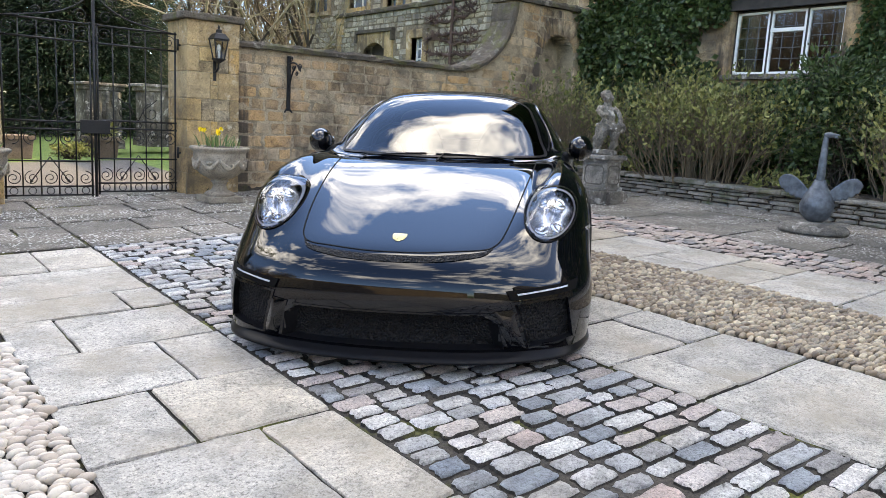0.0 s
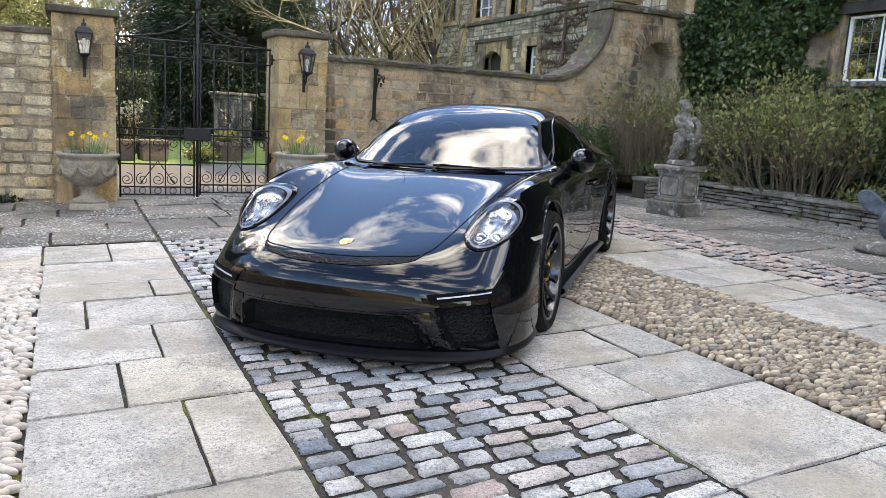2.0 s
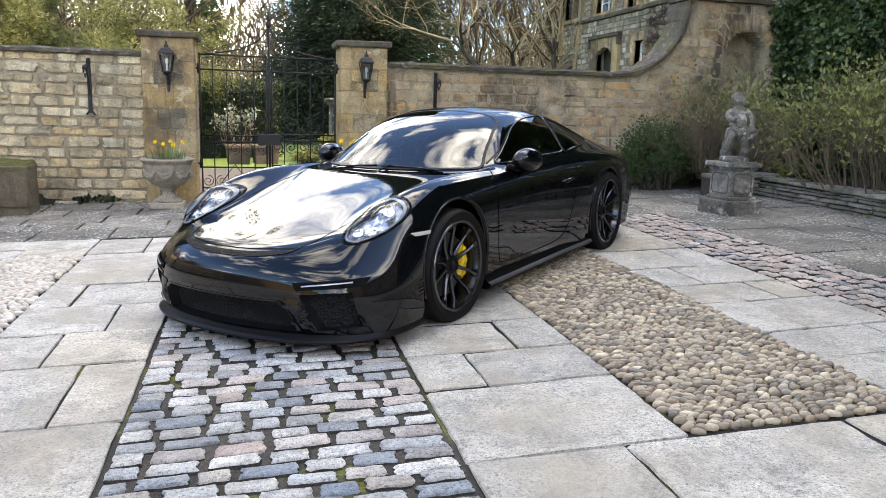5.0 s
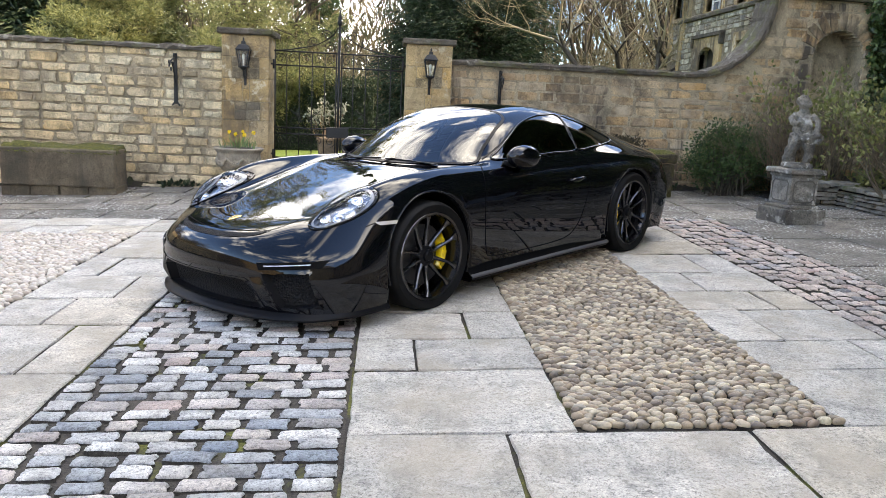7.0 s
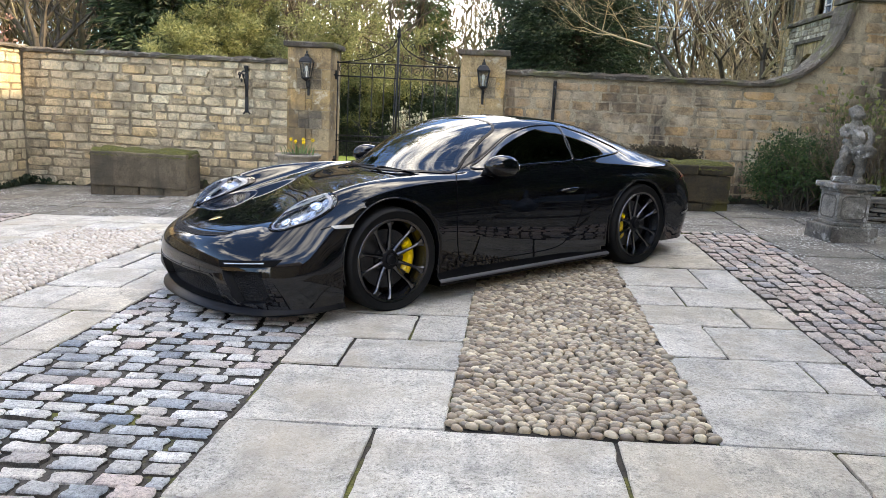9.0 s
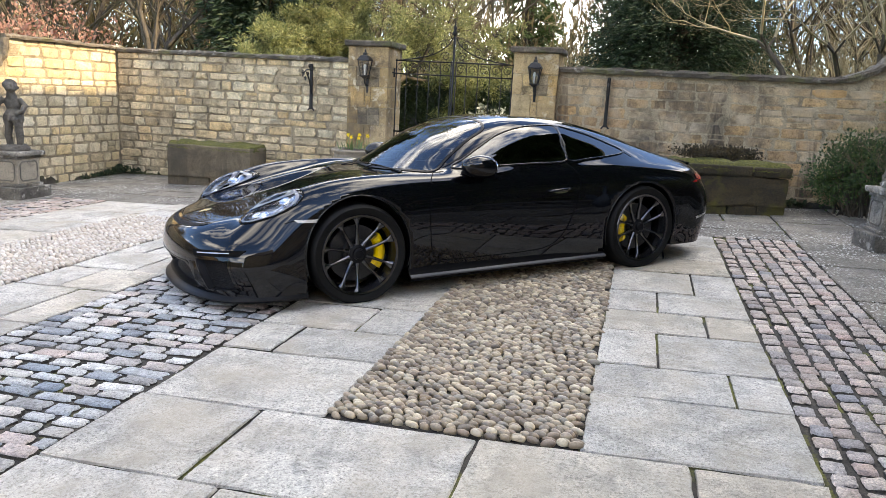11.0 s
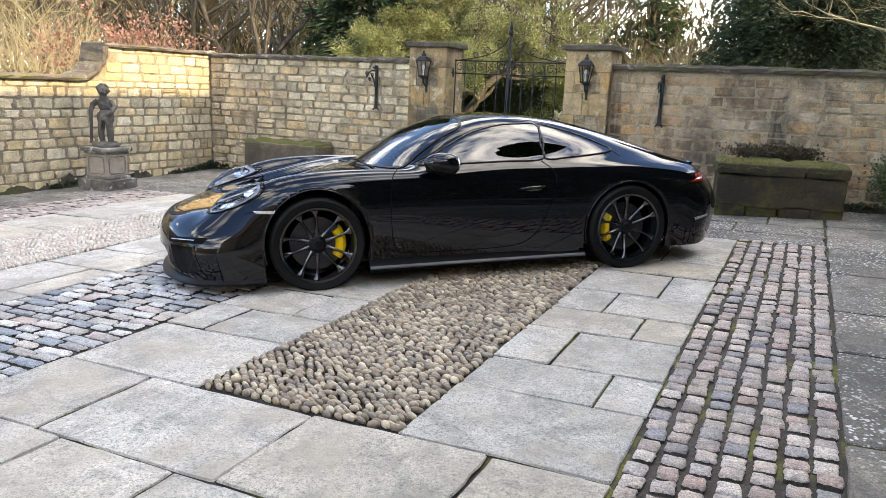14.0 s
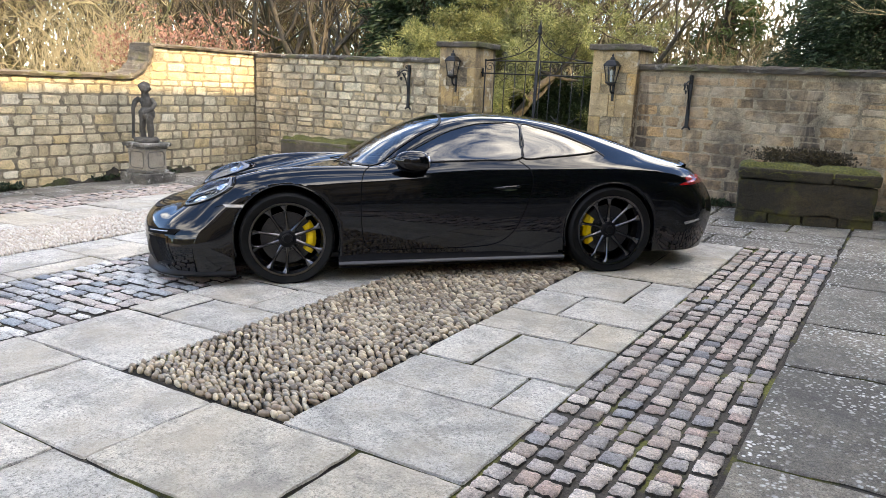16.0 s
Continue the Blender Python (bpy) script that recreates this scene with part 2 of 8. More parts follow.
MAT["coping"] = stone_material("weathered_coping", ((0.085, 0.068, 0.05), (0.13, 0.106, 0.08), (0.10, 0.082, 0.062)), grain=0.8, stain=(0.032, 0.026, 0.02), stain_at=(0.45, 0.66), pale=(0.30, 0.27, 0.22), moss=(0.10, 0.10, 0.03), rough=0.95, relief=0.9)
MAT["mortar"] = stone_material("lime_mortar", ((0.357, 0.285, 0.189), (0.483, 0.394, 0.274)), grain=0.9, stain=(0.05, 0.042, 0.032), rough=0.95, relief=1.0, streak=0.3, fleck=0.7)
MAT["brown_mortar"] = stone_material("brown_mortar", ((0.241, 0.192, 0.13), (0.308, 0.25, 0.173)), grain=0.9, stain=(0.06, 0.05, 0.038), rough=0.95, relief=1.0, streak=0.3, fleck=0.6)
MAT["dry_stone"] = stone_material("dry_stone", ((0.17, 0.15, 0.12), (0.30, 0.275, 0.23), (0.22, 0.20, 0.17)), grain=0.7, moss=(0.07, 0.085, 0.02), rough=0.95, relief=0.9)
MAT["old_stone"] = stone_material("lichened_carved_stone", ((0.22, 0.195, 0.16), (0.29, 0.265, 0.225)), spread=2, grain=0.9, stain=(0.03, 0.027, 0.022), stain_at=(0.42, 0.55), pale=(0.62, 0.59, 0.53), rough=0.95, relief=1.0, pits=0.9, fleck=0.5)
MAT["urn_stone"] = stone_material("pale_carved_stone", ((0.31, 0.265, 0.20), (0.37, 0.32, 0.25)), spread=2, grain=0.6, stain=(0.14, 0.11, 0.08), stain_at=(0.50, 0.70), rough=0.92, relief=0.5)
MAT["dark_statue"] = stone_material("blackened_stone", ((0.12, 0.105, 0.085), (0.20, 0.18, 0.15)), spread=2, grain=0.8, stain=(0.04, 0.036, 0.03), stain_at=(0.45, 0.62), rough=0.9, relief=0.8)
MAT["trough"] = stone_material("mossy_trough_stone", ((0.123, 0.0972, 0.0648), (0.162, 0.129, 0.0864)), spread=2, grain=0.8, stain=(0.05, 0.043, 0.032), rough=0.95, relief=0.9, streak=0.6)
MAT["trough_dark"] = stone_material("dark_mossy_stone", ((0.0553, 0.0395, 0.0165), (0.0723, 0.0517, 0.0231)), spread=2, grain=0.9, stain=(0.022, 0.019, 0.012), stain_at=(0.45, 0.60), moss=(0.10, 0.092, 0.012), rough=0.95, relief=1.2, pits=0.9, mottle=0.8, fleck=0.7)


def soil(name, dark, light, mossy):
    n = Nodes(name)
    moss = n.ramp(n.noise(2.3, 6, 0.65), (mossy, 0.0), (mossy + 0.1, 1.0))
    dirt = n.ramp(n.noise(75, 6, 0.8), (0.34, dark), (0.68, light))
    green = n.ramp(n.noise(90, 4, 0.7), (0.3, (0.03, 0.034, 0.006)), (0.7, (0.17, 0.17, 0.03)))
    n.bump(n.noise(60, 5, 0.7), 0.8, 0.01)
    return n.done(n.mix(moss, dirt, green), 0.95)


def grass():
    n = Nodes("lawn_grass")
    f = n.noise(9, 6, 0.7)
    g = n.ramp(f, (0.3, (0.06, 0.10, 0.018)), (0.55, (0.12, 0.19, 0.035)), (0.75, (0.19, 0.24, 0.06)))
    n.bump(n.noise(120, 4, 0.7), 0.7, 0.02)
    return n.done(g, 0.9)


# soils of the joints; on the stones' sides they also paint the gaps' shade
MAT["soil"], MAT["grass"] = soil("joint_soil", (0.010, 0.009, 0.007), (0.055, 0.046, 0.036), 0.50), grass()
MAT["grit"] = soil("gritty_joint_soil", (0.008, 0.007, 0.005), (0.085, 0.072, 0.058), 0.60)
MAT["bedding"] = soil("pebble_bedding", (0.006, 0.005, 0.004), (0.040, 0.032, 0.024), 0.62)


# ---- mesh tools ----
def mesh_of(bm, name, material=None, smooth=False):
    me = bpy.data.meshes.new(name)
    bm.normal_update()
    bm.to_mesh(me)
    bm.free()
    if material:
        me.materials.append(material)
    if smooth:
        for p in me.polygons:
            p.use_smooth = True
    return me


def part(name, bm, material, parent=None, label="", smooth=False):
    """Links a bmesh (or a mesh) as one mesh object under a thing or a part."""
    me = bm if isinstance(bm, bpy.types.Mesh) else mesh_of(bm, name, material, smooth)
    ob = new(name, me)
    if parent:
        ob.parent = parent
    if label:
        ob["label"] = label
    return ob


def thing(name, m, label, category, group="", kind=""):
    ob = new(name)
    ob.empty_display_size = 0.1
    ob.matrix_world = m
    return tagged(ob, label, category, group, kind)


def auto_smooth(me, angle=35):
    """Smooth shading with the edges sharper than the angle kept crisp."""
    bm = bmesh.new()
    bm.from_mesh(me)
    lim = radians(angle)
    for f in bm.faces:
        f.smooth = True
    for e in bm.edges:
        e.smooth = not (len(e.link_faces) == 2 and e.calc_face_angle(0) > lim)
    bm.to_mesh(me)
    bm.free()
    return me


def box(bm, x0, x1, y0, y1, z0, z1, bevel=0.0, m=None):
    v = [bm.verts.new((x, y, z)) for z in (z0, z1) for y in (y0, y1) for x in (x0, x1)]
    fs = [bm.faces.new([v[i] for i in q]) for q in ((0, 2, 3, 1), (4, 5, 7, 6), (0, 1, 5, 4), (2, 6, 7, 3), (0, 4, 6, 2), (1, 3, 7, 5))]
    if bevel:
        es = list({e for f in fs for e in f.edges})
        out = bmesh.ops.bevel(bm, geom=es, offset=bevel, segments=2, affect='EDGES', profile=0.5)
        v = list({w for f in out["faces"] for w in f.verts} | {w for w in v if w.is_valid})
    if m is not None:
        bmesh.ops.transform(bm, matrix=m, verts=v)
    return v


def lathe(bm, profile, n=32, m=None, squash=1.0, caps=True):
    """Turns (radius, height) pairs about z."""
    rings, made = [], []
    for r, z in profile:
        ring = [bm.verts.new((r * math.cos(2 * math.pi * i / n), squash * r * math.sin(2 * math.pi * i / n), z)) for i in range(n)]
        rings.append(ring)
        made += ring
    for a, b in zip(rings, rings[1:]):
        for i in range(n):
            bm.faces.new((a[i], a[(i + 1) % n], b[(i + 1) % n], b[i]))
    if caps and profile[0][0] > 1e-4:
        bm.faces.new(rings[0][::-1])
    if caps and profile[-1][0] > 1e-4:
        bm.faces.new(rings[-1])
    if m is not None:
        bmesh.ops.transform(bm, matrix=m, verts=made)
    return made


def tube(bm, pts, r, n=8, closed=False, flat=1.0):
    """A round bar along points; r is one radius or one for each point."""
    pts = [Vector(p) for p in pts]
    rings, k = [], len(pts)
    up = None
    for i, p in enumerate(pts):
        a = pts[(i - 1) % k] if closed or i else p
        b = pts[(i + 1) % k] if closed or i < k - 1 else p
        d = (b - a).normalized()
        if up is None:
            up = d.orthogonal().normalized()
        up = (up - d * up.dot(d)).normalized()
        side = d.cross(up)
        rr = r[i] if isinstance(r, (list, tuple)) else r
        rings.append([bm.verts.new(p + rr * (math.cos(2 * math.pi * j / n) * up + flat * math.sin(2 * math.pi * j / n) * side)) for j in range(n)])
    for i in range(k if closed else k - 1):
        a, b = rings[i], rings[(i + 1) % k]
        for j in range(n):
            bm.faces.new((a[j], a[(j + 1) % n], b[(j + 1) % n], b[j]))
    if not closed:
        bm.faces.new(rings[0][::-1])
        bm.faces.new(rings[-1])
    return [v for ring in rings for v in ring]


def blob(bm, c, r, m=None, seg=16, rough=0.0, freq=3.0):
    """An ellipsoid with optional lumps."""
    rx, ry, rz = r if isinstance(r, (tuple, list)) else (r, r, r)
    out = bmesh.ops.create_uvsphere(bm, u_segments=seg, v_segments=max(6, seg * 2 // 3), radius=1)["verts"]
    for v in out:
        k = 1 + (rough * noise.noise(v.co * freq + Vector(c) * 3) if rough else 0)
        v.co = Vector((v.co.x * rx * k, v.co.y * ry * k, v.co.z * rz * k))
    if m is not None:
        bmesh.ops.transform(bm, matrix=m, verts=out)
    for v in out:
        v.co += Vector(c)
    return out


def spiral(cx, cz, r0, r1, a0, turns, n=22):
    """Points of a flat scroll in the x-z plane."""
    return [(cx + (r0 + (r1 - r0) * i / n) * math.cos(a0 + 2 * math.pi * turns * i / n), 0, cz + (r0 + (r1 - r0) * i / n) * math.sin(a0 + 2 * math.pi * turns * i / n)) for i in range(n + 1)]

# ---- ground ----
def ground_sheet():
    bm = bmesh.new()
    xs = [-400, -150, -60, -25, -12, -8, -4, 0, 4, 8, 11, 14, 20, 40, 90, 200, 400]
    ys = [-400, -150, -60, -25, -14, -8, -4, 0, 4, 8, 9, 11, 14, 20, 40, 90, 200, 400]
    rows = [[bm.verts.new((x, y, gz(min(max(x, -8), 13), min(max(y, -14), 10)) - 0.06)) for x in xs] for y in ys]
    for a, b in zip(rows, rows[1:]):
        for i in range(len(xs) - 1):
            bm.faces.new((a[i], a[i + 1], b[i + 1], b[i]))
    return bm


tagged(part("ground", ground_sheet(), MAT["grass"]), "mown green lawn spreading beyond the yard walls", "ground", kind="structure")


def sheet(name, x0, x1, y0, y1, h, material, label, cat="ground"):
    bm = bmesh.new()
    v = [bm.verts.new((x, y, gz(x, y) + h)) for x, y in ((x0, y0), (x1, y0), (x1, y1), (x0, y1))]
    bm.faces.new(v)
    return tagged(part(name, bm, material), label, cat, kind="structure")


yard = sheet("pavement", -2.45, 10.4, -8.0, 8.75, -0.016, MAT["soil"], "courtyard paving of flagstones, setts and pebbles with mossy joints", "pavement")

def joint_bed(x0, x1, y0, y1, h, material, label):
    """Uneven soil that fills the joints of a strip of setts or pebbles."""
    nx, ny = max(2, int((x1 - x0) / 0.035)), int((y1 - y0) / 0.035)
    vs = []
    for j in range(ny + 1):
        for i in range(nx + 1):
            x, y = x0 + (x1 - x0) * i / nx, y0 + (y1 - y0) * j / ny
            vs.append((x, y, gz(x, y) + h + 0.010 * noise.noise(Vector((x * 3.1, y * 3.1, 2))) + 0.007 * noise.noise(Vector((x * 19, y * 19, 5)))))
    fs = [(j * (nx + 1) + i, j * (nx + 1) + i + 1, (j + 1) * (nx + 1) + i + 1, (j + 1) * (nx + 1) + i) for j in range(ny) for i in range(nx)]
    me = bpy.data.meshes.new("joint_soil")
    me.from_pydata(vs, [], fs)
    me.materials.append(material)
    me.polygons.foreach_set("use_smooth", [True] * len(fs))
    ob = part("joint_soil", me, None, yard, label)
    ob["kind"] = "stuff"
    return ob


joint_bed(2.285, 3.515, -1.5, 5.95, -0.014, MAT["grit"], "gritty soil in the sett joints")
joint_bed(6.405, 7.145, -1.5, 6.1, -0.014, MAT["grit"], "gritty soil in the sett joints")
joint_bed(-1.345, -0.605, -1.5, 6.0, -0.010, MAT["grit"], "gritty soil in the sett joints")
joint_bed(4.435, 5.495, 1.11, 5.17, -0.014, MAT["bedding"], "dark soil between the pebbles")
joint_bed(0.375, 1.425, 1.11, 5.17, -0.014, MAT["bedding"], "dark soil between the pebbles")

gravel_n = Nodes("garden_path_gravel")
gf = gravel_n.noise(55, 5, 0.7)
gravel_n.bump(gf, 0.7, 0.01)
MAT["gravel"] = gravel_n.done(gravel_n.ramp(gf, (0.3, (0.05, 0.046, 0.042)), (0.7, (0.12, 0.112, 0.105))), 0.9)
sheet("path", 1.6, 4.6, 8.75, 13.2, -0.03, MAT["gravel"], "pale gravel garden path beyond the iron gate", "path")
bed_n = Nodes("bed_earth")
bf = bed_n.noise(30, 6, 0.7)
bed_n.bump(bf, 1.0, 0.03)
MAT["earth"] = bed_n.done(bed_n.ramp(bf, (0.3, (0.03, 0.024, 0.018)), (0.7, (0.09, 0.07, 0.05))), 0.95)

# ---- yard walls: mortar cores, copings and piers; their stones are laid last ----
WALL_Y, WALL_TOP = 8.55, 1.80
WEST_X, WEST_LOW, WEST_HIGH = -2.4, 1.35, 1.84
RISE_X0, RISE_X1, RISE_R, HIGH_TOP = 7.72, 8.80, 1.08, 2.90
NICHE = (9.43, 10.12, 1.30, 2.12)


def rise(x):
    """Height of the wall's top along the concave sweep up to the house."""
    if x < RISE_X0:
        return WALL_TOP
    if x > RISE_X1 - 0.01:
        return HIGH_TOP
    return WALL_TOP + RISE_R - math.sqrt(max(0, RISE_R ** 2 - (x - RISE_X0) ** 2))


def niche_top(x):
    c, r = (NICHE[0] + NICHE[1]) / 2, (NICHE[1] - NICHE[0]) / 2
    return NICHE[3] + math.sqrt(max(0, r * r - (x - c) ** 2))


def north_core():
    bm = bmesh.new()
    y0, y1 = WALL_Y + 0.012, WALL_Y + 0.42
    box(bm, WEST_X - 0.3, 1.55, y0, y1, -0.5, WALL_TOP - 0.06)
    box(bm, 4.42, RISE_X0, y0, y1, -0.3, WALL_TOP - 0.06)
    k = 40
    xs = [RISE_X0 + (RISE_X1 - RISE_X0) * math.sin(math.pi / 2 * i / k) for i in range(k + 1)]
    for a, b in zip(xs, xs[1:]):
        box(bm, a, b, y0, y1, -0.3, rise((a + b) / 2) - 0.05)
    box(bm, RISE_X1, NICHE[0], y0, y1, -0.3, HIGH_TOP - 0.05)
    box(bm, NICHE[1], 10.62, y0, y1, -0.3, HIGH_TOP - 0.05)
    xs = [NICHE[0] + (NICHE[1] - NICHE[0]) * (1 - math.cos(math.pi * i / 16)) / 2 for i in range(17)]
    for a, b in zip(xs, xs[1:]):
        box(bm, a, b, y0, y1, -0.3, NICHE[2])
        box(bm, a, b, y0, y1, niche_top((a + b) / 2), HIGH_TOP - 0.05)
    box(bm, NICHE[0] - 0.05, NICHE[1] + 0.05, y0 + 0.34, y1 + 0.1, 1.1, 2.6)
    return bm


wall_north = tagged(part("wall_north", north_core(), MAT["mortar"]), "coursed honey-coloured rubble wall, stained dark under its coping, sweeping up to an arched niche", "wall", kind="structure")


def west_core():
    bm = bmesh.new()
    x0, x1 = WEST_X - 0.42, WEST_X - 0.012
    box(bm, x0, x1, -8.0, 5.95, -0.6, WEST_LOW - 0.06)
    k = 14
    for i in range(k):
        a, b = 5.95 + 0.5 * math.sin(math.pi / 2 * i / k), 5.95 + 0.5 * math.sin(math.pi / 2 * (i + 1) / k)
        z = WEST_LOW + 0.49 * (1 - math.cos(math.asin(min(1, ((a + b) / 2 - 5.95) / 0.5))))
        box(bm, x0, x1, a, b, -0.6, z - 0.05)
    box(bm, x0, x1, 6.45, WALL_Y + 0.3, -0.6, WEST_HIGH - 0.06)
    return bm


wall_west = tagged(part("wall_west", west_core(), MAT["mortar"]), "pale coursed rubble wall, sunlit along its raised end", "wall", kind="structure")


def coping_run(bm, pts, across, thick, over, seed):
    """Rough slabs laid along pts on top of a wall; across is the direction over its width."""
    rng = random.Random(seed)
    across = Vector(across)
    prev = None
    for i, p in enumerate(pts):
        p = Vector(p)
        d = (Vector(pts[min(i + 1, len(pts) - 1)]) - Vector(pts[max(i - 1, 0)])).normalized()
        up = across.cross(d).normalized()
        if up.z < -0.01:
            up = -up
        j = lambda s: rng.uniform(-s, s)
        ring = [bm.verts.new(p - across * (over + j(0.012)) + up * j(0.006)),
                bm.verts.new(p - across * (over + 0.006 + j(0.012)) + up * (thick * 0.6 + j(0.01))),
                bm.verts.new(p - across * (over * 0.5) + up * (thick + j(0.014))),
                bm.verts.new(p + across * (0.42 + over * 0.5) + up * (thick + j(0.014))),
                bm.verts.new(p + across * (0.42 + over + j(0.012)) + up * (thick * 0.5)),
                bm.verts.new(p + across * (0.42 + over) + up * j(0.006))]
        if prev:
            for k in range(6):
                bm.faces.new((prev[k], ring[k], ring[(k + 1) % 6], prev[(k + 1) % 6]))
        else:
            bm.faces.new(ring)
        prev = ring
    bm.faces.new(prev[::-1])


def line_pts(a, b, step=0.09):
    a, b = Vector(a), Vector(b)
    k = max(1, int((b - a).length / step))
    return [a + (b - a) * i / k for i in range(k + 1)]


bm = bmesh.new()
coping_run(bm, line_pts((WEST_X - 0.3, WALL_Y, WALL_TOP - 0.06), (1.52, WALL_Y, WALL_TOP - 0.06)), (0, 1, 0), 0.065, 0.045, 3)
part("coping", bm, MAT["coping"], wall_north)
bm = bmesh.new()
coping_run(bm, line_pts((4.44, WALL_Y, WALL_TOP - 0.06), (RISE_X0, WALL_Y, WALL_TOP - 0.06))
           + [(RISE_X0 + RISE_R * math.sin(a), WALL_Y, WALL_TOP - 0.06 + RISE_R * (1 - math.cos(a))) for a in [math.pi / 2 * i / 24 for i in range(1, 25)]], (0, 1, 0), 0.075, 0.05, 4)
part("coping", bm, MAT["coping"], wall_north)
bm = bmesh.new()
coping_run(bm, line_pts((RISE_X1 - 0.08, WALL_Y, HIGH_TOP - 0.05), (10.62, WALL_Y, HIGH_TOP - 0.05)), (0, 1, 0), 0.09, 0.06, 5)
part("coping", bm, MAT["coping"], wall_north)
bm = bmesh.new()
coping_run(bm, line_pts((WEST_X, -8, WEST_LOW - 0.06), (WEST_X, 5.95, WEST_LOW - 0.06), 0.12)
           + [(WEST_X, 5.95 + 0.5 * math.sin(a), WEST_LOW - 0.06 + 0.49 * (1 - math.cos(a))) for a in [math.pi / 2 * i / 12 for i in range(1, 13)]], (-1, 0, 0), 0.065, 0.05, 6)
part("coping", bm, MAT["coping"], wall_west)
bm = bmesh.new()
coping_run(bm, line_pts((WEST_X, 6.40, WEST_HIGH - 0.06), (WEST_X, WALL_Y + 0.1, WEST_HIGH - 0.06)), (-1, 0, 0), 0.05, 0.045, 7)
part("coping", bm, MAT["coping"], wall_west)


# ---- gate piers ----
def gate_pier(x0, x1, seed, label):
    """Square ashlar pier with inset panel blocks and a weathered cap."""
    rng = random.Random(seed)
    y0, y1 = 8.43, 9.03
    p = thing("gate_pier", pose((x0 + x1) / 2, (y0 + y1) / 2, gz((x0 + x1) / 2, 8.5)), label, "pier", "gate piers")
    w, d_face, base = (x1 - x0) / 2, (y1 - y0) / 2, gz((x0 + x1) / 2, 8.5)
    top = 1.965 - base
    bm = bmesh.new()
    box(bm, -w + 0.012, w - 0.012, -d_face + 0.012, d_face - 0.012, -0.2, top)
    part("core", bm, MAT["mortar"], p)
    # courses from the top down: (height, upright joints as shares of the half width, stacked small stones between the joints?)
    z = top
    for h, cuts, stacked in ((.28, (), False), (.27, (-.55, .02, .57), True), (.29, (-.13, .17), False), (.24, (-.46, .03, .62), True), (.30, (-.10, .17), False), (.28, (-.30, .40), False), (.34, (.05,), False), (.34, (-.35,), False)):
        z0 = max(z - h, -.15)
        edges = [-w] + [c * w for c in cuts] + [w]
        for n, (a, b) in enumerate(zip(edges, edges[1:])):
            inner = stacked and 0 < n < len(edges) - 2
            rows = [z0, z0 + (z - z0) * rng.uniform(.42, .58), z] if inner or (len(cuts) == 2 and n == 1) else [z0, z]
            for c, d in zip(rows, rows[1:]):
                bm = bmesh.new()
                out = rng.uniform(-.004, .002) if inner else rng.uniform(0, .005)
                box(bm, a + .003, b - .003, -d_face - out, d_face, c + .003, d - .003, .007)
                if inner:
                    bmesh.ops.subdivide_edges(bm, edges=bm.edges[:], cuts=2, use_grid_fill=True)
                    for v in bm.verts:
                        v.co += noise.noise_vector(v.co * 16 + Vector((seed, n, 0))) * .005
                part("block", bm, MAT["ashlar_rough" if inner else "ashlar"], p)
        z = z0
    bm = bmesh.new()
    box(bm, -w - 0.05, w + 0.05, -d_face - 0.05, d_face + 0.05, top, top + 0.075, 0.018)
    bmesh.ops.subdivide_edges(bm, edges=bm.edges[:], cuts=3, use_grid_fill=True)
    for v in bm.verts:
        v.co += noise.noise_vector(v.co * 9 + Vector((seed, 0, 0))) * 0.009
    part("cap", bm, MAT["coping"], p, "dark weathered stone cap")
    return p


PIER_A = gate_pier(1.50, 2.10, 1, "square ochre ashlar gate pier with a dark weathered cap")
PIER_B = gate_pier(3.86, 4.46, 2, "square ochre ashlar gate pier with a dark weathered cap")

# ---- low planting wall and bed along the house ----
BED_X, BED_TOP = 9.15, 0.26


def bed():
    bm = bmesh.new()
    rng = random.Random(5)
    n, m = 40, 12
    rows = []
    for j in range(n + 1):
        y = -8.0 + (WALL_Y + 8.0) * j / n
        left = BED_X + 0.2 if y < 7.1 else 8.45
        rows.append([bm.verts.new((left + (10.6 - left) * i / m, y, gz(BED_X, y) + BED_TOP - 0.05 + rng.uniform(0, 0.06))) for i in range(m + 1)])
    for a, b in zip(rows, rows[1:]):
        for i in range(m):
            bm.faces.new((a[i], a[i + 1], b[i + 1], b[i]))
    return bm


tagged(part("ground_bed", bed(), MAT["earth"]), "dark bare earth of the raised planting bed", "soil", kind="structure")
bm = bmesh.new()
box(bm, BED_X + 0.02, BED_X + 0.26, -8.0, 7.35, -0.2, gz(BED_X, 3) + BED_TOP - 0.05)
box(bm, 8.45, BED_X + 0.26, 7.12, 7.35, -0.2, gz(BED_X, 7) + BED_TOP - 0.05)
wall_bed = tagged(part("wall_bed", bm, MAT["earth"]), "low mossy dry-stone retaining wall of thin slabs", "wall", kind="structure")

# ---- the house with the ivy, east of the yard, whose roof shades it ----
HX = 10.6
WIN = (4.62, 6.12, 1.88, 2.74)


EAVES, HOUSE_END = 9.5, -0.6


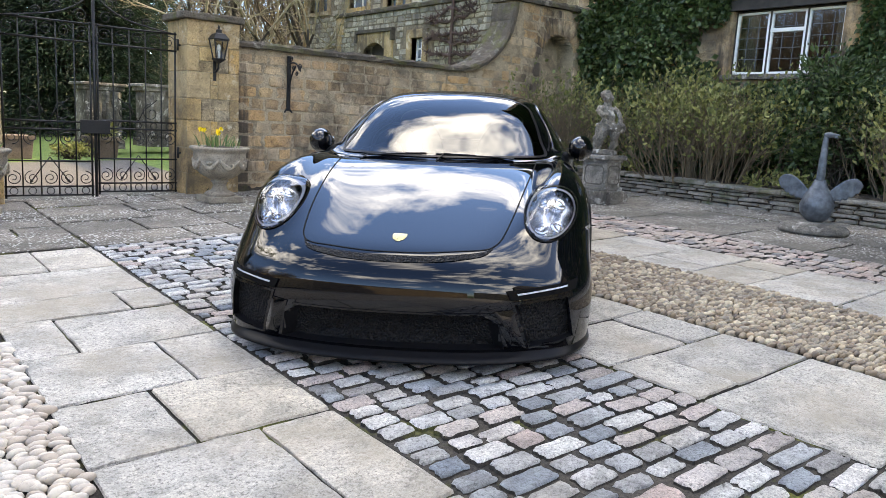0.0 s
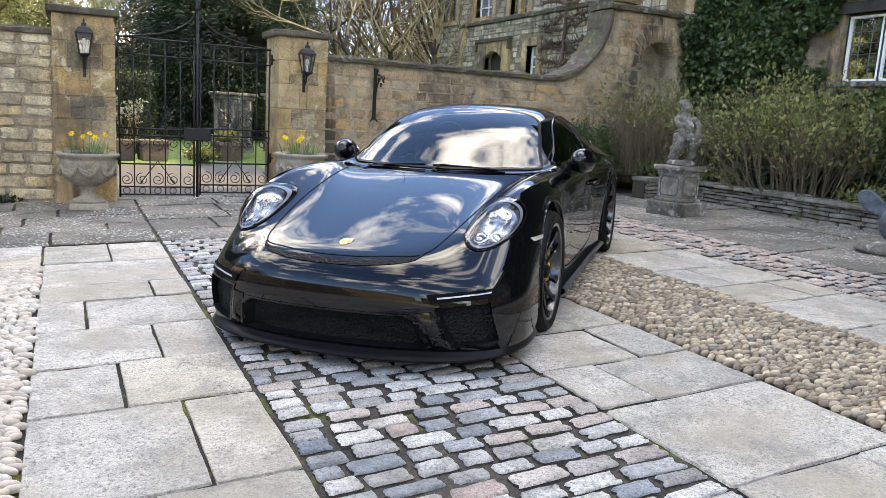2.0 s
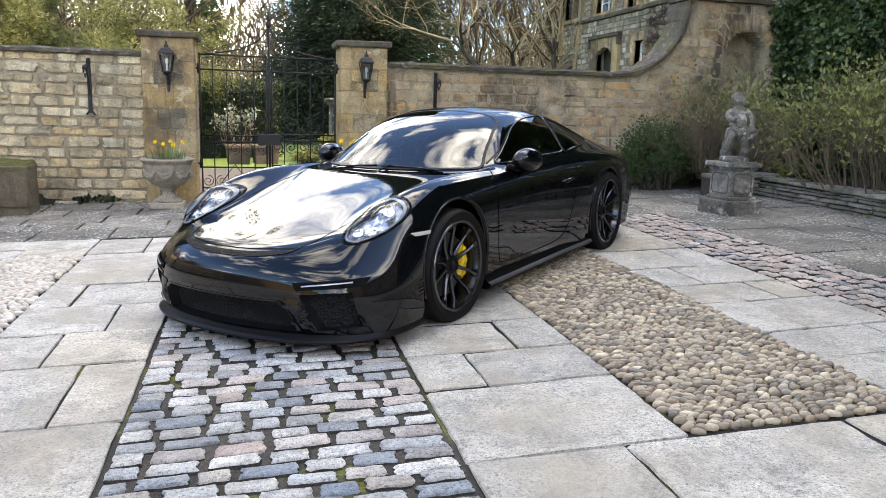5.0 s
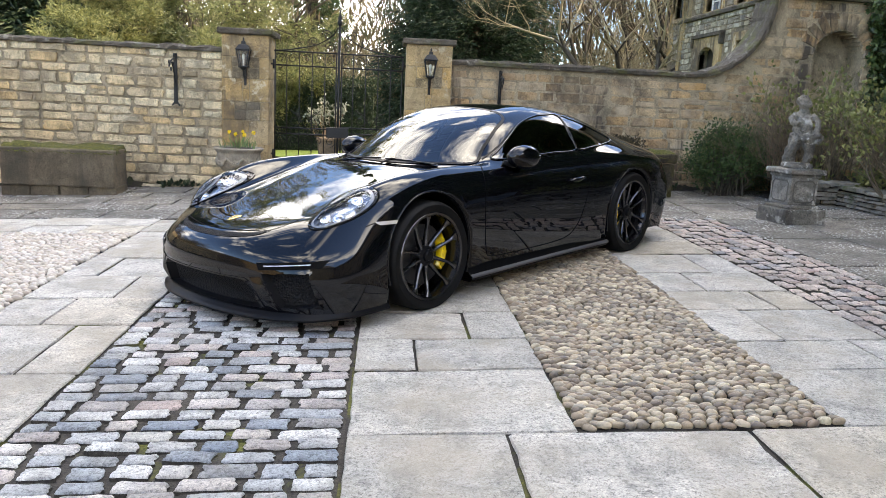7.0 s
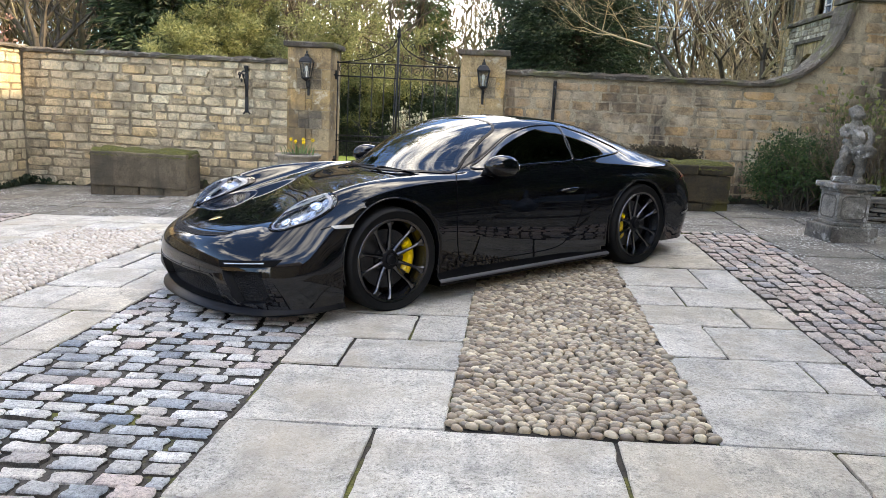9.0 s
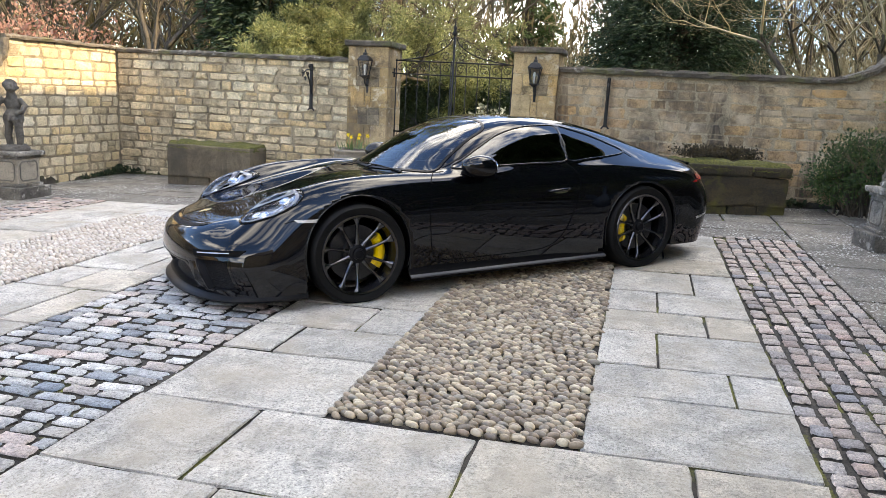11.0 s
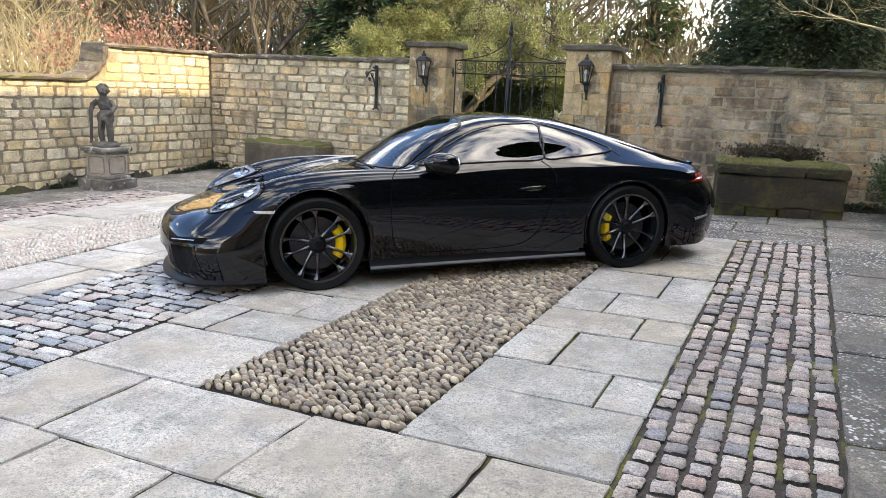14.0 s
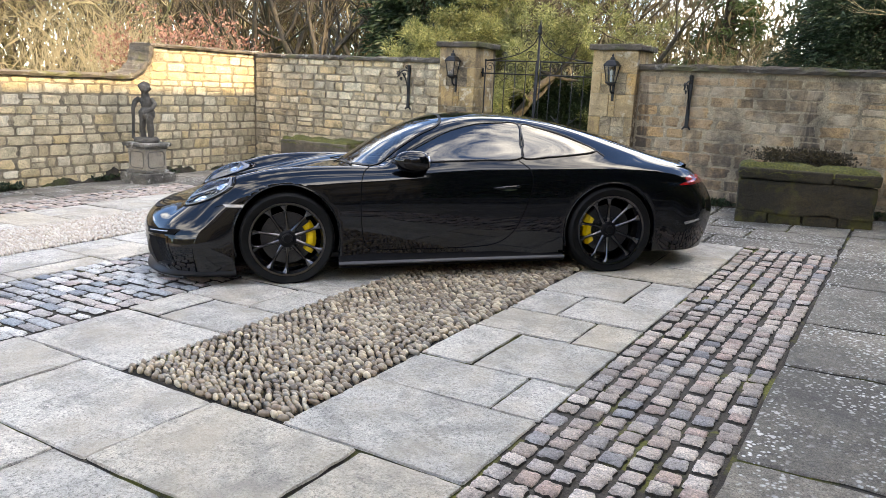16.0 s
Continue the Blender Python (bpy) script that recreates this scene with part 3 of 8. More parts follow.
def house_front():
    bm = bmesh.new()
    y0, y1 = HOUSE_END, WALL_Y + 0.42
    box(bm, HX, HX + 0.4, y0, WIN[0], -0.5, EAVES)
    box(bm, HX, HX + 0.4, WIN[1], y1, -0.5, EAVES)
    box(bm, HX, HX + 0.4, WIN[0], WIN[1], -0.5, WIN[2])
    box(bm, HX, HX + 0.4, WIN[0], WIN[1], WIN[3], EAVES)
    box(bm, HX + 0.4, HX + 5.2, y0, y0 + 0.4, -0.5, EAVES)
    box(bm, HX + 0.4, HX + 5.2, y1 - 0.4, y1, -0.5, EAVES)
    box(bm, HX + 4.8, HX + 5.2, y0 + 0.4, y1 - 0.4, -0.5, EAVES)
    # lower wing, unseen and added to keep the yard in shade
    box(bm, HX, HX + 5.2, -9.0, y0, -0.5, 5.0)
    return bm


wall_house = tagged(part("wall_house", house_front(), MAT["rubble_brown"]), "ivy-clad brown stone house wall with a mullioned window", "wall", kind="structure")
slate = stone_material("roof_slate", ((0.10, 0.09, 0.085), (0.14, 0.125, 0.11), (0.12, 0.11, 0.10)), grain=0.5, rough=0.8, relief=0.6)


def hipped_roof(x0, x1, y0, y1, z0, z1, hip0, hip1):
    """A closed roof with its ridge along y, hipped in by hip0 and hip1 at its ends."""
    bm = bmesh.new()
    xm = (x0 + x1) / 2
    v = [bm.verts.new(p) for p in ((x0, y0, z0), (x1, y0, z0), (x1, y1, z0), (x0, y1, z0), (xm, y0 + hip0, z1), (xm, y1 - hip1, z1))]
    for q in ((0, 4, 5, 3), (1, 2, 5, 4), (0, 1, 4), (2, 3, 5), (0, 3, 2, 1)):
        bm.faces.new([v[i] for i in q])
    return bm


tagged(part("roof", hipped_roof(HX - 0.35, HX + 5.55, HOUSE_END - 0.3, 9.2, EAVES - 0.05, 12.56, 0.6, 0.0), slate), "dark stone-slate roof of the house", "roof", kind="structure")
# roof of the added wing, out of view, there to block sun
tagged(part("roof", hipped_roof(HX - 0.3, HX + 5.5, -9.3, HOUSE_END - 0.01, 4.95, 7.6, 1.5, 0.0), slate), "dark stone-slate roof of an added lower wing, unseen, for shade", "roof", kind="structure")

# ranges that close the yard on the south, behind the camera
bm = bmesh.new()
box(bm, -2.8, 4.0, -11.5, -11.0, -0.6, 2.2)
box(bm, 4.4, HX, -14.0, -9.0, -0.6, 5.2)
wall_south = tagged(part("wall_south", bm, MAT["rubble"]), "plain stone range closing the yard on the south", "wall", kind="structure")
bm = bmesh.new()
pts = [(4.1, -8.7, 5.1), (HX + 0.3, -8.7, 5.1), (HX + 0.3, -14.3, 5.1), (4.1, -14.3, 5.1), (6.2, -11.5, 8.2), (HX + 0.3, -11.5, 8.2)]
v = [bm.verts.new(p) for p in pts]
for q in ((0, 1, 5, 4), (2, 3, 4, 5), (0, 4, 3), (1, 2, 5), (0, 3, 2, 1)):
    bm.faces.new([v[i] for i in q])
tagged(part("roof_south", bm, slate), "dark stone-slate roof of the south range", "roof", kind="structure")


# ---- the car ----
from mathutils.bvhtree import BVHTree


def paint():
    n = Nodes("black_car_paint")
    f = n.noise(900, 2)
    return n.done(n.ramp(f, (0.35, (0.0012, 0.0014, 0.0022)), (0.7, (0.0026, 0.0030, 0.0046))), 0.30, 0.0, Coat_Weight=1.0, Coat_Roughness=0.008, Coat_IOR=1.46, Specular_IOR_Level=0.0)


def pane_material(name, tint, ior=1.5):
    n = Nodes(name)
    t = n.t
    out = [x for x in t.nodes if x.bl_idname == "ShaderNodeOutputMaterial"][0]
    tr, gl, mx, fr = (t.nodes.new(k) for k in ("ShaderNodeBsdfTransparent", "ShaderNodeBsdfGlossy", "ShaderNodeMixShader", "ShaderNodeFresnel"))
    tr.inputs["Color"].default_value = (*tint, 1)
    gl.inputs["Roughness"].default_value = 0.004
    fr.inputs["IOR"].default_value = ior
    t.links.new(fr.outputs[0], mx.inputs[0])
    t.links.new(tr.outputs[0], mx.inputs[1])
    t.links.new(gl.outputs[0], mx.inputs[2])
    t.links.new(mx.outputs[0], out.inputs["Surface"])
    return n.m


def mesh_grille_material():
    n = Nodes("black_honeycomb_mesh")
    v = n.voronoi(95, None)
    n.bump(v, 1.0, 0.01)
    return n.done(n.ramp(v, (0.25, (0.001, 0.001, 0.001)), (0.5, (0.009, 0.009, 0.010))), 0.6, Specular_IOR_Level=0.15)


MAT["paint"] = paint()
MAT["trim"] = plain("satin_black_trim", (0.007, 0.007, 0.008), 0.33, 0, 0.2, 300, Specular_IOR_Level=0.1)
MAT["sill"] = plain("satin_black_sill", (0.003, 0.003, 0.0034), 0.4, 0, 0.1, 300, Specular_IOR_Level=0.06)
# paler grey that paints the highlight on the sill's lip
MAT["sill_edge"] = plain("sill_edge_highlight", (0.055, 0.055, 0.06), 0.4, 0, 0.2, 300, Specular_IOR_Level=0.4)
MAT["gap"] = plain("shut_line_black", (0.002, 0.002, 0.002), 0.8, Specular_IOR_Level=0.1)
MAT["grille"] = mesh_grille_material()
MAT["tyre"] = plain("tyre_rubber", (0.004, 0.004, 0.004), 0.65, 0, 0.3, 220, Specular_IOR_Level=0.16)
MAT["rim"] = plain("satin_graphite_alloy", (0.085, 0.085, 0.09), 0.2, 0.95, 0.1, 200)
MAT["disc"] = plain("brake_disc", (0.05, 0.05, 0.053), 0.38, 0.8, 0.25, 120)
MAT["yellow"] = plain("yellow_caliper_paint", (0.72, 0.47, 0.005), 0.3, 0, 0.06, 90, Coat_Weight=0.6)
MAT["chrome"] = plain("bright_chrome", (0.72, 0.73, 0.75), 0.08, 1.0, 0.05)
MAT["lamp_white"] = plain("white_light_guide", (0.36, 0.37, 0.40), 0.12, 0.0, 0.03, Coat_Weight=1.0)
MAT["lamp_dark"] = plain("headlamp_bowl", (0.42, 0.45, 0.50), 0.25, 0.85, 0.35, 22)
MAT["lens"] = pane_material("clear_lens", (0.93, 0.95, 0.97))
MAT["screen"] = pane_material("windscreen_glass", (0.26, 0.30, 0.33), 1.85)
MAT["tinted"] = pane_material("tinted_glass", (0.02, 0.022, 0.025), 1.85)
MAT["red_lens"] = plain("red_lamp_lens", (0.30, 0.004, 0.006), 0.08, 0, 0.1, 30, Coat_Weight=1.0)
MAT["gold"] = plain("gilt_badge", (0.72, 0.52, 0.20), 0.25, 0.9, 0.2, 300)
MAT["leather"] = plain("black_leather", (0.014, 0.014, 0.015), 0.55, 0, 0.2, 150)
MAT["amber"] = plain("pale_marker_lens", (0.42, 0.38, 0.34), 0.1, 0, 0.05, Coat_Weight=1.0)

# Control curves of one half, nose underside to tail underside: (forward, out, up)
CURVES = (
    ((2.23, 0, .12), (2.275, 0, .27), (2.275, 0, .435), (2.18, 0, .535), (1.95, 0, .60), (1.38, 0, .735), (.90, 0, .838), (.78, 0, .865), (.42, 0, 1.095), (.02, 0, 1.238), (-.35, 0, 1.268), (-.85, 0, 1.213), (-1.35, 0, 1.078), (-1.85, 0, .91), (-2.13, 0, .81), (-2.30, 0, .61), (-2.34, 0, .42), (-2.26, 0, .155)),
    ((2.20, .40, .12), (2.245, .40, .27), (2.24, .42, .435), (2.14, .42, .535), (1.90, .42, .60), (1.36, .44, .73), (.86, .47, .83), (.71, .48, .857), (.38, .42, 1.085), (0, .375, 1.222), (-.35, .375, 1.252), (-.85, .38, 1.197), (-1.35, .40, 1.06), (-1.83, .42, .90), (-2.09, .44, .805), (-2.25, .45, .61), (-2.29, .45, .42), (-2.21, .45, .155)),
    ((2.09, .68, .12), (2.125, .68, .27), (2.09, .68, .42), (1.99, .60, .54), (1.74, .565, .652), (1.32, .595, .757), (.80, .655, .84), (.54, .685, .855), (.27, .61, 1.06), (-.05, .555, 1.185), (-.38, .55, 1.217), (-.85, .55, 1.157), (-1.32, .585, 1.012), (-1.78, .62, .885), (-2.01, .65, .80), (-2.17, .66, .61), (-2.21, .66, .42), (-2.13, .66, .155)),
    ((2.03, .765, .12), (2.06, .765, .27), (2.035, .755, .42), (1.945, .675, .56), (1.675, .652, .742), (1.28, .672, .84), (.79, .708, .866), (.53, .727, .864), (.26, .705, .965), (-.05, .688, 1.035), (-.39, .685, 1.055), (-.85, .688, 1.025), (-1.28, .70, .945), (-1.75, .70, .868), (-1.97, .705, .79), (-2.12, .715, .61), (-2.155, .715, .42), (-2.075, .715, .155)),
    ((1.95, .83, .12), (1.97, .83, .27), (1.95, .812, .415), (1.865, .745, .575), (1.60, .748, .79), (1.23, .752, .872), (.78, .757, .873), (.52, .767, .862), (.25, .772, .876), (-.05, .774, .886), (-.40, .774, .892), (-.85, .78, .905), (-1.25, .78, .898), (-1.72, .76, .85), (-1.93, .75, .785), (-2.07, .765, .61), (-2.10, .765, .42), (-2.02, .765, .155)),
    ((1.82, .88, .12), (1.83, .89, .27), (1.81, .882, .41), (1.73, .84, .565), (1.52, .862, .705), (1.22, .878, .785), (.75, .866, .792), (.50, .863, .800), (.25, .862, .806), (-.05, .862, .812), (-.40, .866, .820), (-.85, .897, .835), (-1.22, .917, .828), (-1.66, .90, .785), (-1.84, .875, .725), (-1.98, .86, .58), (-2.0, .855, .42), (-1.91, .85, .155)),
    ((1.71, .89, .12), (1.72, .90, .25), (1.71, .90, .38), (1.63, .90, .48), (1.45, .908, .545), (1.22, .912, .575), (.75, .88, .55), (.50, .875, .55), (.25, .872, .55), (-.05, .872, .55), (-.40, .878, .55), (-.85, .915, .56), (-1.22, .926, .57), (-1.60, .92, .55), (-1.75, .905, .51), (-1.84, .895, .46), (-1.86, .89, .36), (-1.80, .88, .158)),
    ((1.575, .885, .12), (1.575, .895, .17), (1.57, .895, .21), (1.50, .895, .235), (1.40, .89, .22), (1.22, .885, .20), (.75, .86, .17), (.50, .86, .17), (.25, .86, .17), (-.05, .86, .17), (-.40, .865, .17), (-.85, .89, .18), (-1.22, .90, .20), (-1.50, .90, .22), (-1.58, .895, .23), (-1.60, .89, .22), (-1.61, .885, .19), (-1.60, .88, .16)),
)


def sharpened(p):
    """Moves control points out so that the smooth surface passes near the drawn curves."""
    q = p.copy()
    for _ in range(2):
        e = np.concatenate((2 * q[:1] - q[1:2], q, 2 * q[-1:] - q[-2:-1]))
        q = q + 0.8 * (p - (e[:-2] + 4 * e[1:-1] + e[2:]) / 6)
    return q


CAGE = np.array(CURVES, float)
CAGE = np.swapaxes(sharpened(np.swapaxes(CAGE, 0, 1)), 0, 1)
CAGE = np.concatenate((CAGE[1:2] * (1, -1, 1), CAGE, 2 * CAGE[-1:] - CAGE[-2:-1]))
CAGE = np.concatenate((2 * CAGE[:, :1] - CAGE[:, 1:2], CAGE, 2 * CAGE[:, -1:] - CAGE[:, -2:-1]), 1)


def basis(t):
    return np.array(((1 - t) ** 3, 3 * t ** 3 - 6 * t * t + 4, -3 * t ** 3 + 3 * t * t + 3 * t + 1, t ** 3)) / 6


def skin(u, v):
    """A point of the body: u along it from nose to tail (0 to 17), v from the middle out and down (0 to 7)."""
    i, j = min(int(u), 16), min(int(v), 6)
    return np.einsum("a,b,bac->c", basis(u - i), basis(v - j), CAGE[j:j + 4, i:i + 4])


NU, NV = 14, 10
grid = np.array([[skin(a / NU, b / NV) for b in range(7 * NV + 1)] for a in range(17 * NU + 1)])
grid[:, 0, 1] = 0


def body_mesh():
    bm = bmesh.new()
    rows = []
    for row in grid:
        right = [bm.verts.new((p[0], -p[1], p[2])) for p in row[:0:-1]]
        rows.append(right + [bm.verts.new(p) for p in row])
    for a, b in zip(rows, rows[1:]):
        for i in range(len(a) - 1):
            bm.faces.new((a[i], a[i + 1], b[i + 1], b[i]))
    bm.normal_update()
    return bm


shell = body_mesh()
TREE = BVHTree.FromBMesh(shell)
RAYS = {"side": lambda a, b, s: ((a, 2 * s, b), (0, -s, 0)), "front": lambda a, b, s: ((3, a * s, b), (-1, 0, 0)), "back": lambda a, b, s: ((-3.5, a * s, b), (1, 0, 0)), "top": lambda a, b, s: ((a, b * s, 3), (0, 0, -1))}


def hit(a, b, axis, s=1):
    """The body's surface met along an axis at the drawn point, and its outward normal."""
    o, d = RAYS[axis](a, b, s)
    p, nrm, _, _ = TREE.ray_cast(Vector(o), Vector(d))
    if p is None:
        p, nrm, _, _ = TREE.find_nearest(Vector(o) + Vector(d) * (1.15 if axis in ("side",) else 0.9))
    if nrm.dot(Vector(d)) > 0:
        nrm = -nrm
    return p, nrm


def smooth_loop(pts, k=6):
    """A closed rounded outline through points of the plan."""
    n, out = len(pts), []
    P = [np.array(p, float) for p in pts]
    for i in range(n):
        p0, p1, p2, p3 = P[i - 1], P[i], P[(i + 1) % n], P[(i + 2) % n]
        for j in range(k):
            t = j / k
            out.append(0.5 * (2 * p1 + (p2 - p0) * t + (2 * p0 - 5 * p1 + 4 * p2 - p3) * t * t + (3 * p1 - p0 - 3 * p2 + p3) * t ** 3))
    return out


def straight_loop(pts, k=6):
    n = len(pts)
    return [np.array(pts[i]) + (np.array(pts[(i + 1) % n]) - np.array(pts[i])) * j / k for i in range(n) for j in range(k)]


def patch(loop, axis, s=1, lift=lambda q: 0.003, scales=(1, .92, .8, .6, .4, .2, 0.0), centre=None):
    """A sheet that follows the body inside an outline, lifted off it; q runs from 0 in the middle to 1 at the edge."""
    c = np.array(centre) if centre is not None else sum(loop) / len(loop)
    bm = bmesh.new()
    rings = []
    for q in scales:
        pts = [c + (p - c) * q for p in loop] if q > 0 else [c]
        ring = []
        for a, b in pts:
            p, nrm = hit(a, b, axis, s)
            ring.append(bm.verts.new(p + nrm * lift(q)))
        rings.append(ring)
    n = len(loop)
    for a, b in zip(rings, rings[1:]):
        for i in range(n):
            if len(b) == 1:
                bm.faces.new((a[i], a[(i + 1) % n], b[0]))
            else:
                bm.faces.new((a[i], a[(i + 1) % n], b[(i + 1) % n], b[i]))
    bmesh.ops.recalc_face_normals(bm, faces=bm.faces[:])
    return bm


def seam(pts, axis, s=1, width=0.006, lift=0.0018, closed=False):
    """A thin line laid on the body through drawn points."""
    bm = bmesh.new()
    hits = [hit(a, b, axis, s) for a, b in pts]
    n = len(hits)
    prev = first = None
    for i, (p, nrm) in enumerate(hits):
        a = hits[(i - 1) % n if closed else max(i - 1, 0)][0]
        b = hits[(i + 1) % n if closed else min(i + 1, n - 1)][0]
        side = nrm.cross(b - a).normalized() * width / 2
        cur = (bm.verts.new(p - side + nrm * lift), bm.verts.new(p + side + nrm * lift))
        if prev:
            bm.faces.new((prev[0], prev[1], cur[1], cur[0]))
        else:
            first = cur
        prev = cur
    if closed:
        bm.faces.new((prev[0], prev[1], first[1], first[0]))
    return bm


def beading(loop, s):
    """A rounded bead round a side window."""
    bm = bmesh.new()
    tube(bm, [p + nrm * .002 for p, nrm in [hit(a, b, "side", s) for a, b in loop]], .008, 8, True)
    return bm


def inside(p, loop):
    x, y, c = p[0], p[1], False
    for i in range(len(loop)):
        (x1, y1), (x2, y2) = loop[i - 1], loop[i]
        if (y1 > y) != (y2 > y) and x < (x2 - x1) * (y - y1) / (y2 - y1) + x1:
            c = not c
    return c


def open_line(pts, k=8):
    out = []
    P = [np.array(p, float) for p in pts]
    P = [2 * P[0] - P[1]] + P + [2 * P[-1] - P[-2]]
    for i in range(1, len(P) - 2):
        p0, p1, p2, p3 = P[i - 1:i + 3]
        for j in range(k):
            t = j / k
            out.append(0.5 * (2 * p1 + (p2 - p0) * t + (2 * p0 - 5 * p1 + 4 * p2 - p3) * t * t + (3 * p1 - p0 - 3 * p2 + p3) * t ** 3))
    return out + [P[-2]]


mirrored = lambda pts: [(a, -b) for a, b in pts[::-1] if abs(b) > 1e-6]
half_screen = [(.775, 0), (.76, .20), (.70, .43), (.575, .645), (.43, .615), (.24, .565), (.065, .495), (.015, .25), (.005, 0)]
SCREEN = smooth_loop(half_screen + mirrored(half_screen))
half_rear = [(-.80, 0), (-.81, .25), (-.86, .43), (-1.15, .46), (-1.42, .45), (-1.48, .25), (-1.5, 0)]
REAR = smooth_loop(half_rear + mirrored(half_rear))
DOOR_GLASS = smooth_loop([(.45, .895), (.36, .940), (.18, 1.035), (.0, 1.118), (-.20, 1.168), (-.38, 1.18), (-.545, 1.168), (-.53, 1.03), (-.515, .915), (-.20, .903), (.10, .895), (.36, .885)])
REAR_GLASS = smooth_loop([(-.572, 1.165), (-.70, 1.142), (-.86, 1.095), (-1.00, 1.04), (-1.13, .98), (-1.115, .955), (-.95, .937), (-.75, .923), (-.545, .916), (-.556, 1.03)])
HEAD_Y, HEAD_Z = .684, .684
HEAD = smooth_loop([(HEAD_Y + .125 * math.cos(a) + .018 * math.sin(a), HEAD_Z + .107 * math.sin(a)) for a in [math.pi / 6 * i for i in range(12)]], 3)
CENTRE_INTAKE = straight_loop([(-.40, .312), (.40, .312), (.47, .27), (.50, .145), (-.50, .145), (-.47, .27)], 8)
SIDE_INTAKE = straight_loop([(.535, .350), (.765, .362), (.80, .172), (.605, .150)], 8)

# openings and wheel arches
AXLE = 1.216
ARCH = ((AXLE, .350, .366, .392), (-AXLE, .345, .366, .378))
doomed = []
for f in shell.faces:
    c = f.calc_center_median()
    s = 1 if c.y >= 0 else -1
    ay = abs(c.y)
    cut = False
    for ax, az, rx, rz in ARCH:
        if ay > 0.58 and c.z < 0.8 and abs(c.x - ax) < rx and (c.z < az or ((c.x - ax) / rx) ** 2 + ((c.z - az) / rz) ** 2 < 1):
            cut = True
    if f.normal.z > 0.2 and .0 < c.x < .80 and inside(((c.x - .4) / .955 + .4, c.y / .955), SCREEN):
        cut = True
    if c.z > .86 and ay > .5 and (inside((c.x, (c.z - 1.02) / .93 + 1.02), DOOR_GLASS) or inside((c.x, (c.z - 1.02) / .93 + 1.02), REAR_GLASS)):
        cut = True
    if c.x > 1.4 and c.z > .42 and inside(((ay - HEAD_Y) / .9 + HEAD_Y, (c.z - HEAD_Z) / .9 + HEAD_Z), HEAD):
        cut = True
    if c.x > 1.6 and (inside((c.y, c.z), CENTRE_INTAKE) or inside((ay, c.z), SIDE_INTAKE)):
        cut = True
    if cut:
        doomed.append(f)
bmesh.ops.delete(shell, geom=doomed, context='FACES')
# round the arches and turn their lips inwards
rim_edges = []
for e in [e for e in shell.edges if e.is_boundary]:
    ok = 0
    for v in e.verts:
        for ax, az, rx, rz in ARCH:
            if abs(v.co.y) > .58 and v.co.z < .85 and math.hypot((v.co.x - ax) / rx, max(0, v.co.z - az) / rz) < 1.2:
                ok += 1
    if ok == 2:
        rim_edges.append(e)
for v in {v for e in rim_edges for v in e.verts}:
    for ax, az, rx, rz in ARCH:
        d = math.hypot((v.co.x - ax) / rx, max(0, v.co.z - az) / rz)
        if d < 1.2:
            v.co.x = ax + (v.co.x - ax) / d
            v.co.z = az + (v.co.z - az) / d if v.co.z > az else v.co.z
out = bmesh.ops.extrude_edge_only(shell, edges=rim_edges)["geom"]
for v in [g for g in out if isinstance(g, bmesh.types.BMVert)]:
    v.co.y -= math.copysign(0.045, v.co.y)
bmesh.ops.recalc_face_normals(shell, faces=shell.faces[:])

ex = Vector((-0.716, -0.698, 0)).normalized()
up_n = Vector((-SLOPE_X, -SLOPE_Y, 1)).normalized()
ex = (ex - up_n * ex.dot(up_n)).normalized()
ey = up_n.cross(ex)
CAR_POSE = Matrix(((ex.x, ey.x, up_n.x, 4.195), (ex.y, ey.y, up_n.y, 4.257), (ex.z, ey.z, up_n.z, gz(4.195, 4.257)), (0, 0, 0, 1))) @ Matrix.Translation((0, .045, -.012)) @ pose(0, 0, 0, .6) @ Matrix.Diagonal((1, .95, .957, 1))
car = thing("car", CAR_POSE, "glossy black two-door sports coupe with graphite wheels and yellow brake calipers", "car")
body = part("body", shell, MAT["paint"], car, smooth=True)

# glass
screen = part("windscreen", patch(SCREEN, "top"), MAT["screen"], car, "windscreen glass", True)
part("rear_window", patch(REAR, "top"), MAT["tinted"], car, "tinted glass", True)
part("screen_seal", seam(SCREEN, "top", 1, .022, .005, True), MAT["trim"], screen)
for s in (1, -1):
    dg = part("side_window", patch(DOOR_GLASS, "side", s), MAT["tinted"], car, "tinted glass", True)
    part("window_frame", beading(DOOR_GLASS, s), MAT["paint"], dg, "glossy black window frame", True)
    rg = part("side_window", patch(REAR_GLASS, "side", s), MAT["tinted"], car, "tinted glass", True)
    part("window_frame", beading(REAR_GLASS, s), MAT["paint"], rg, "glossy black window frame", True)

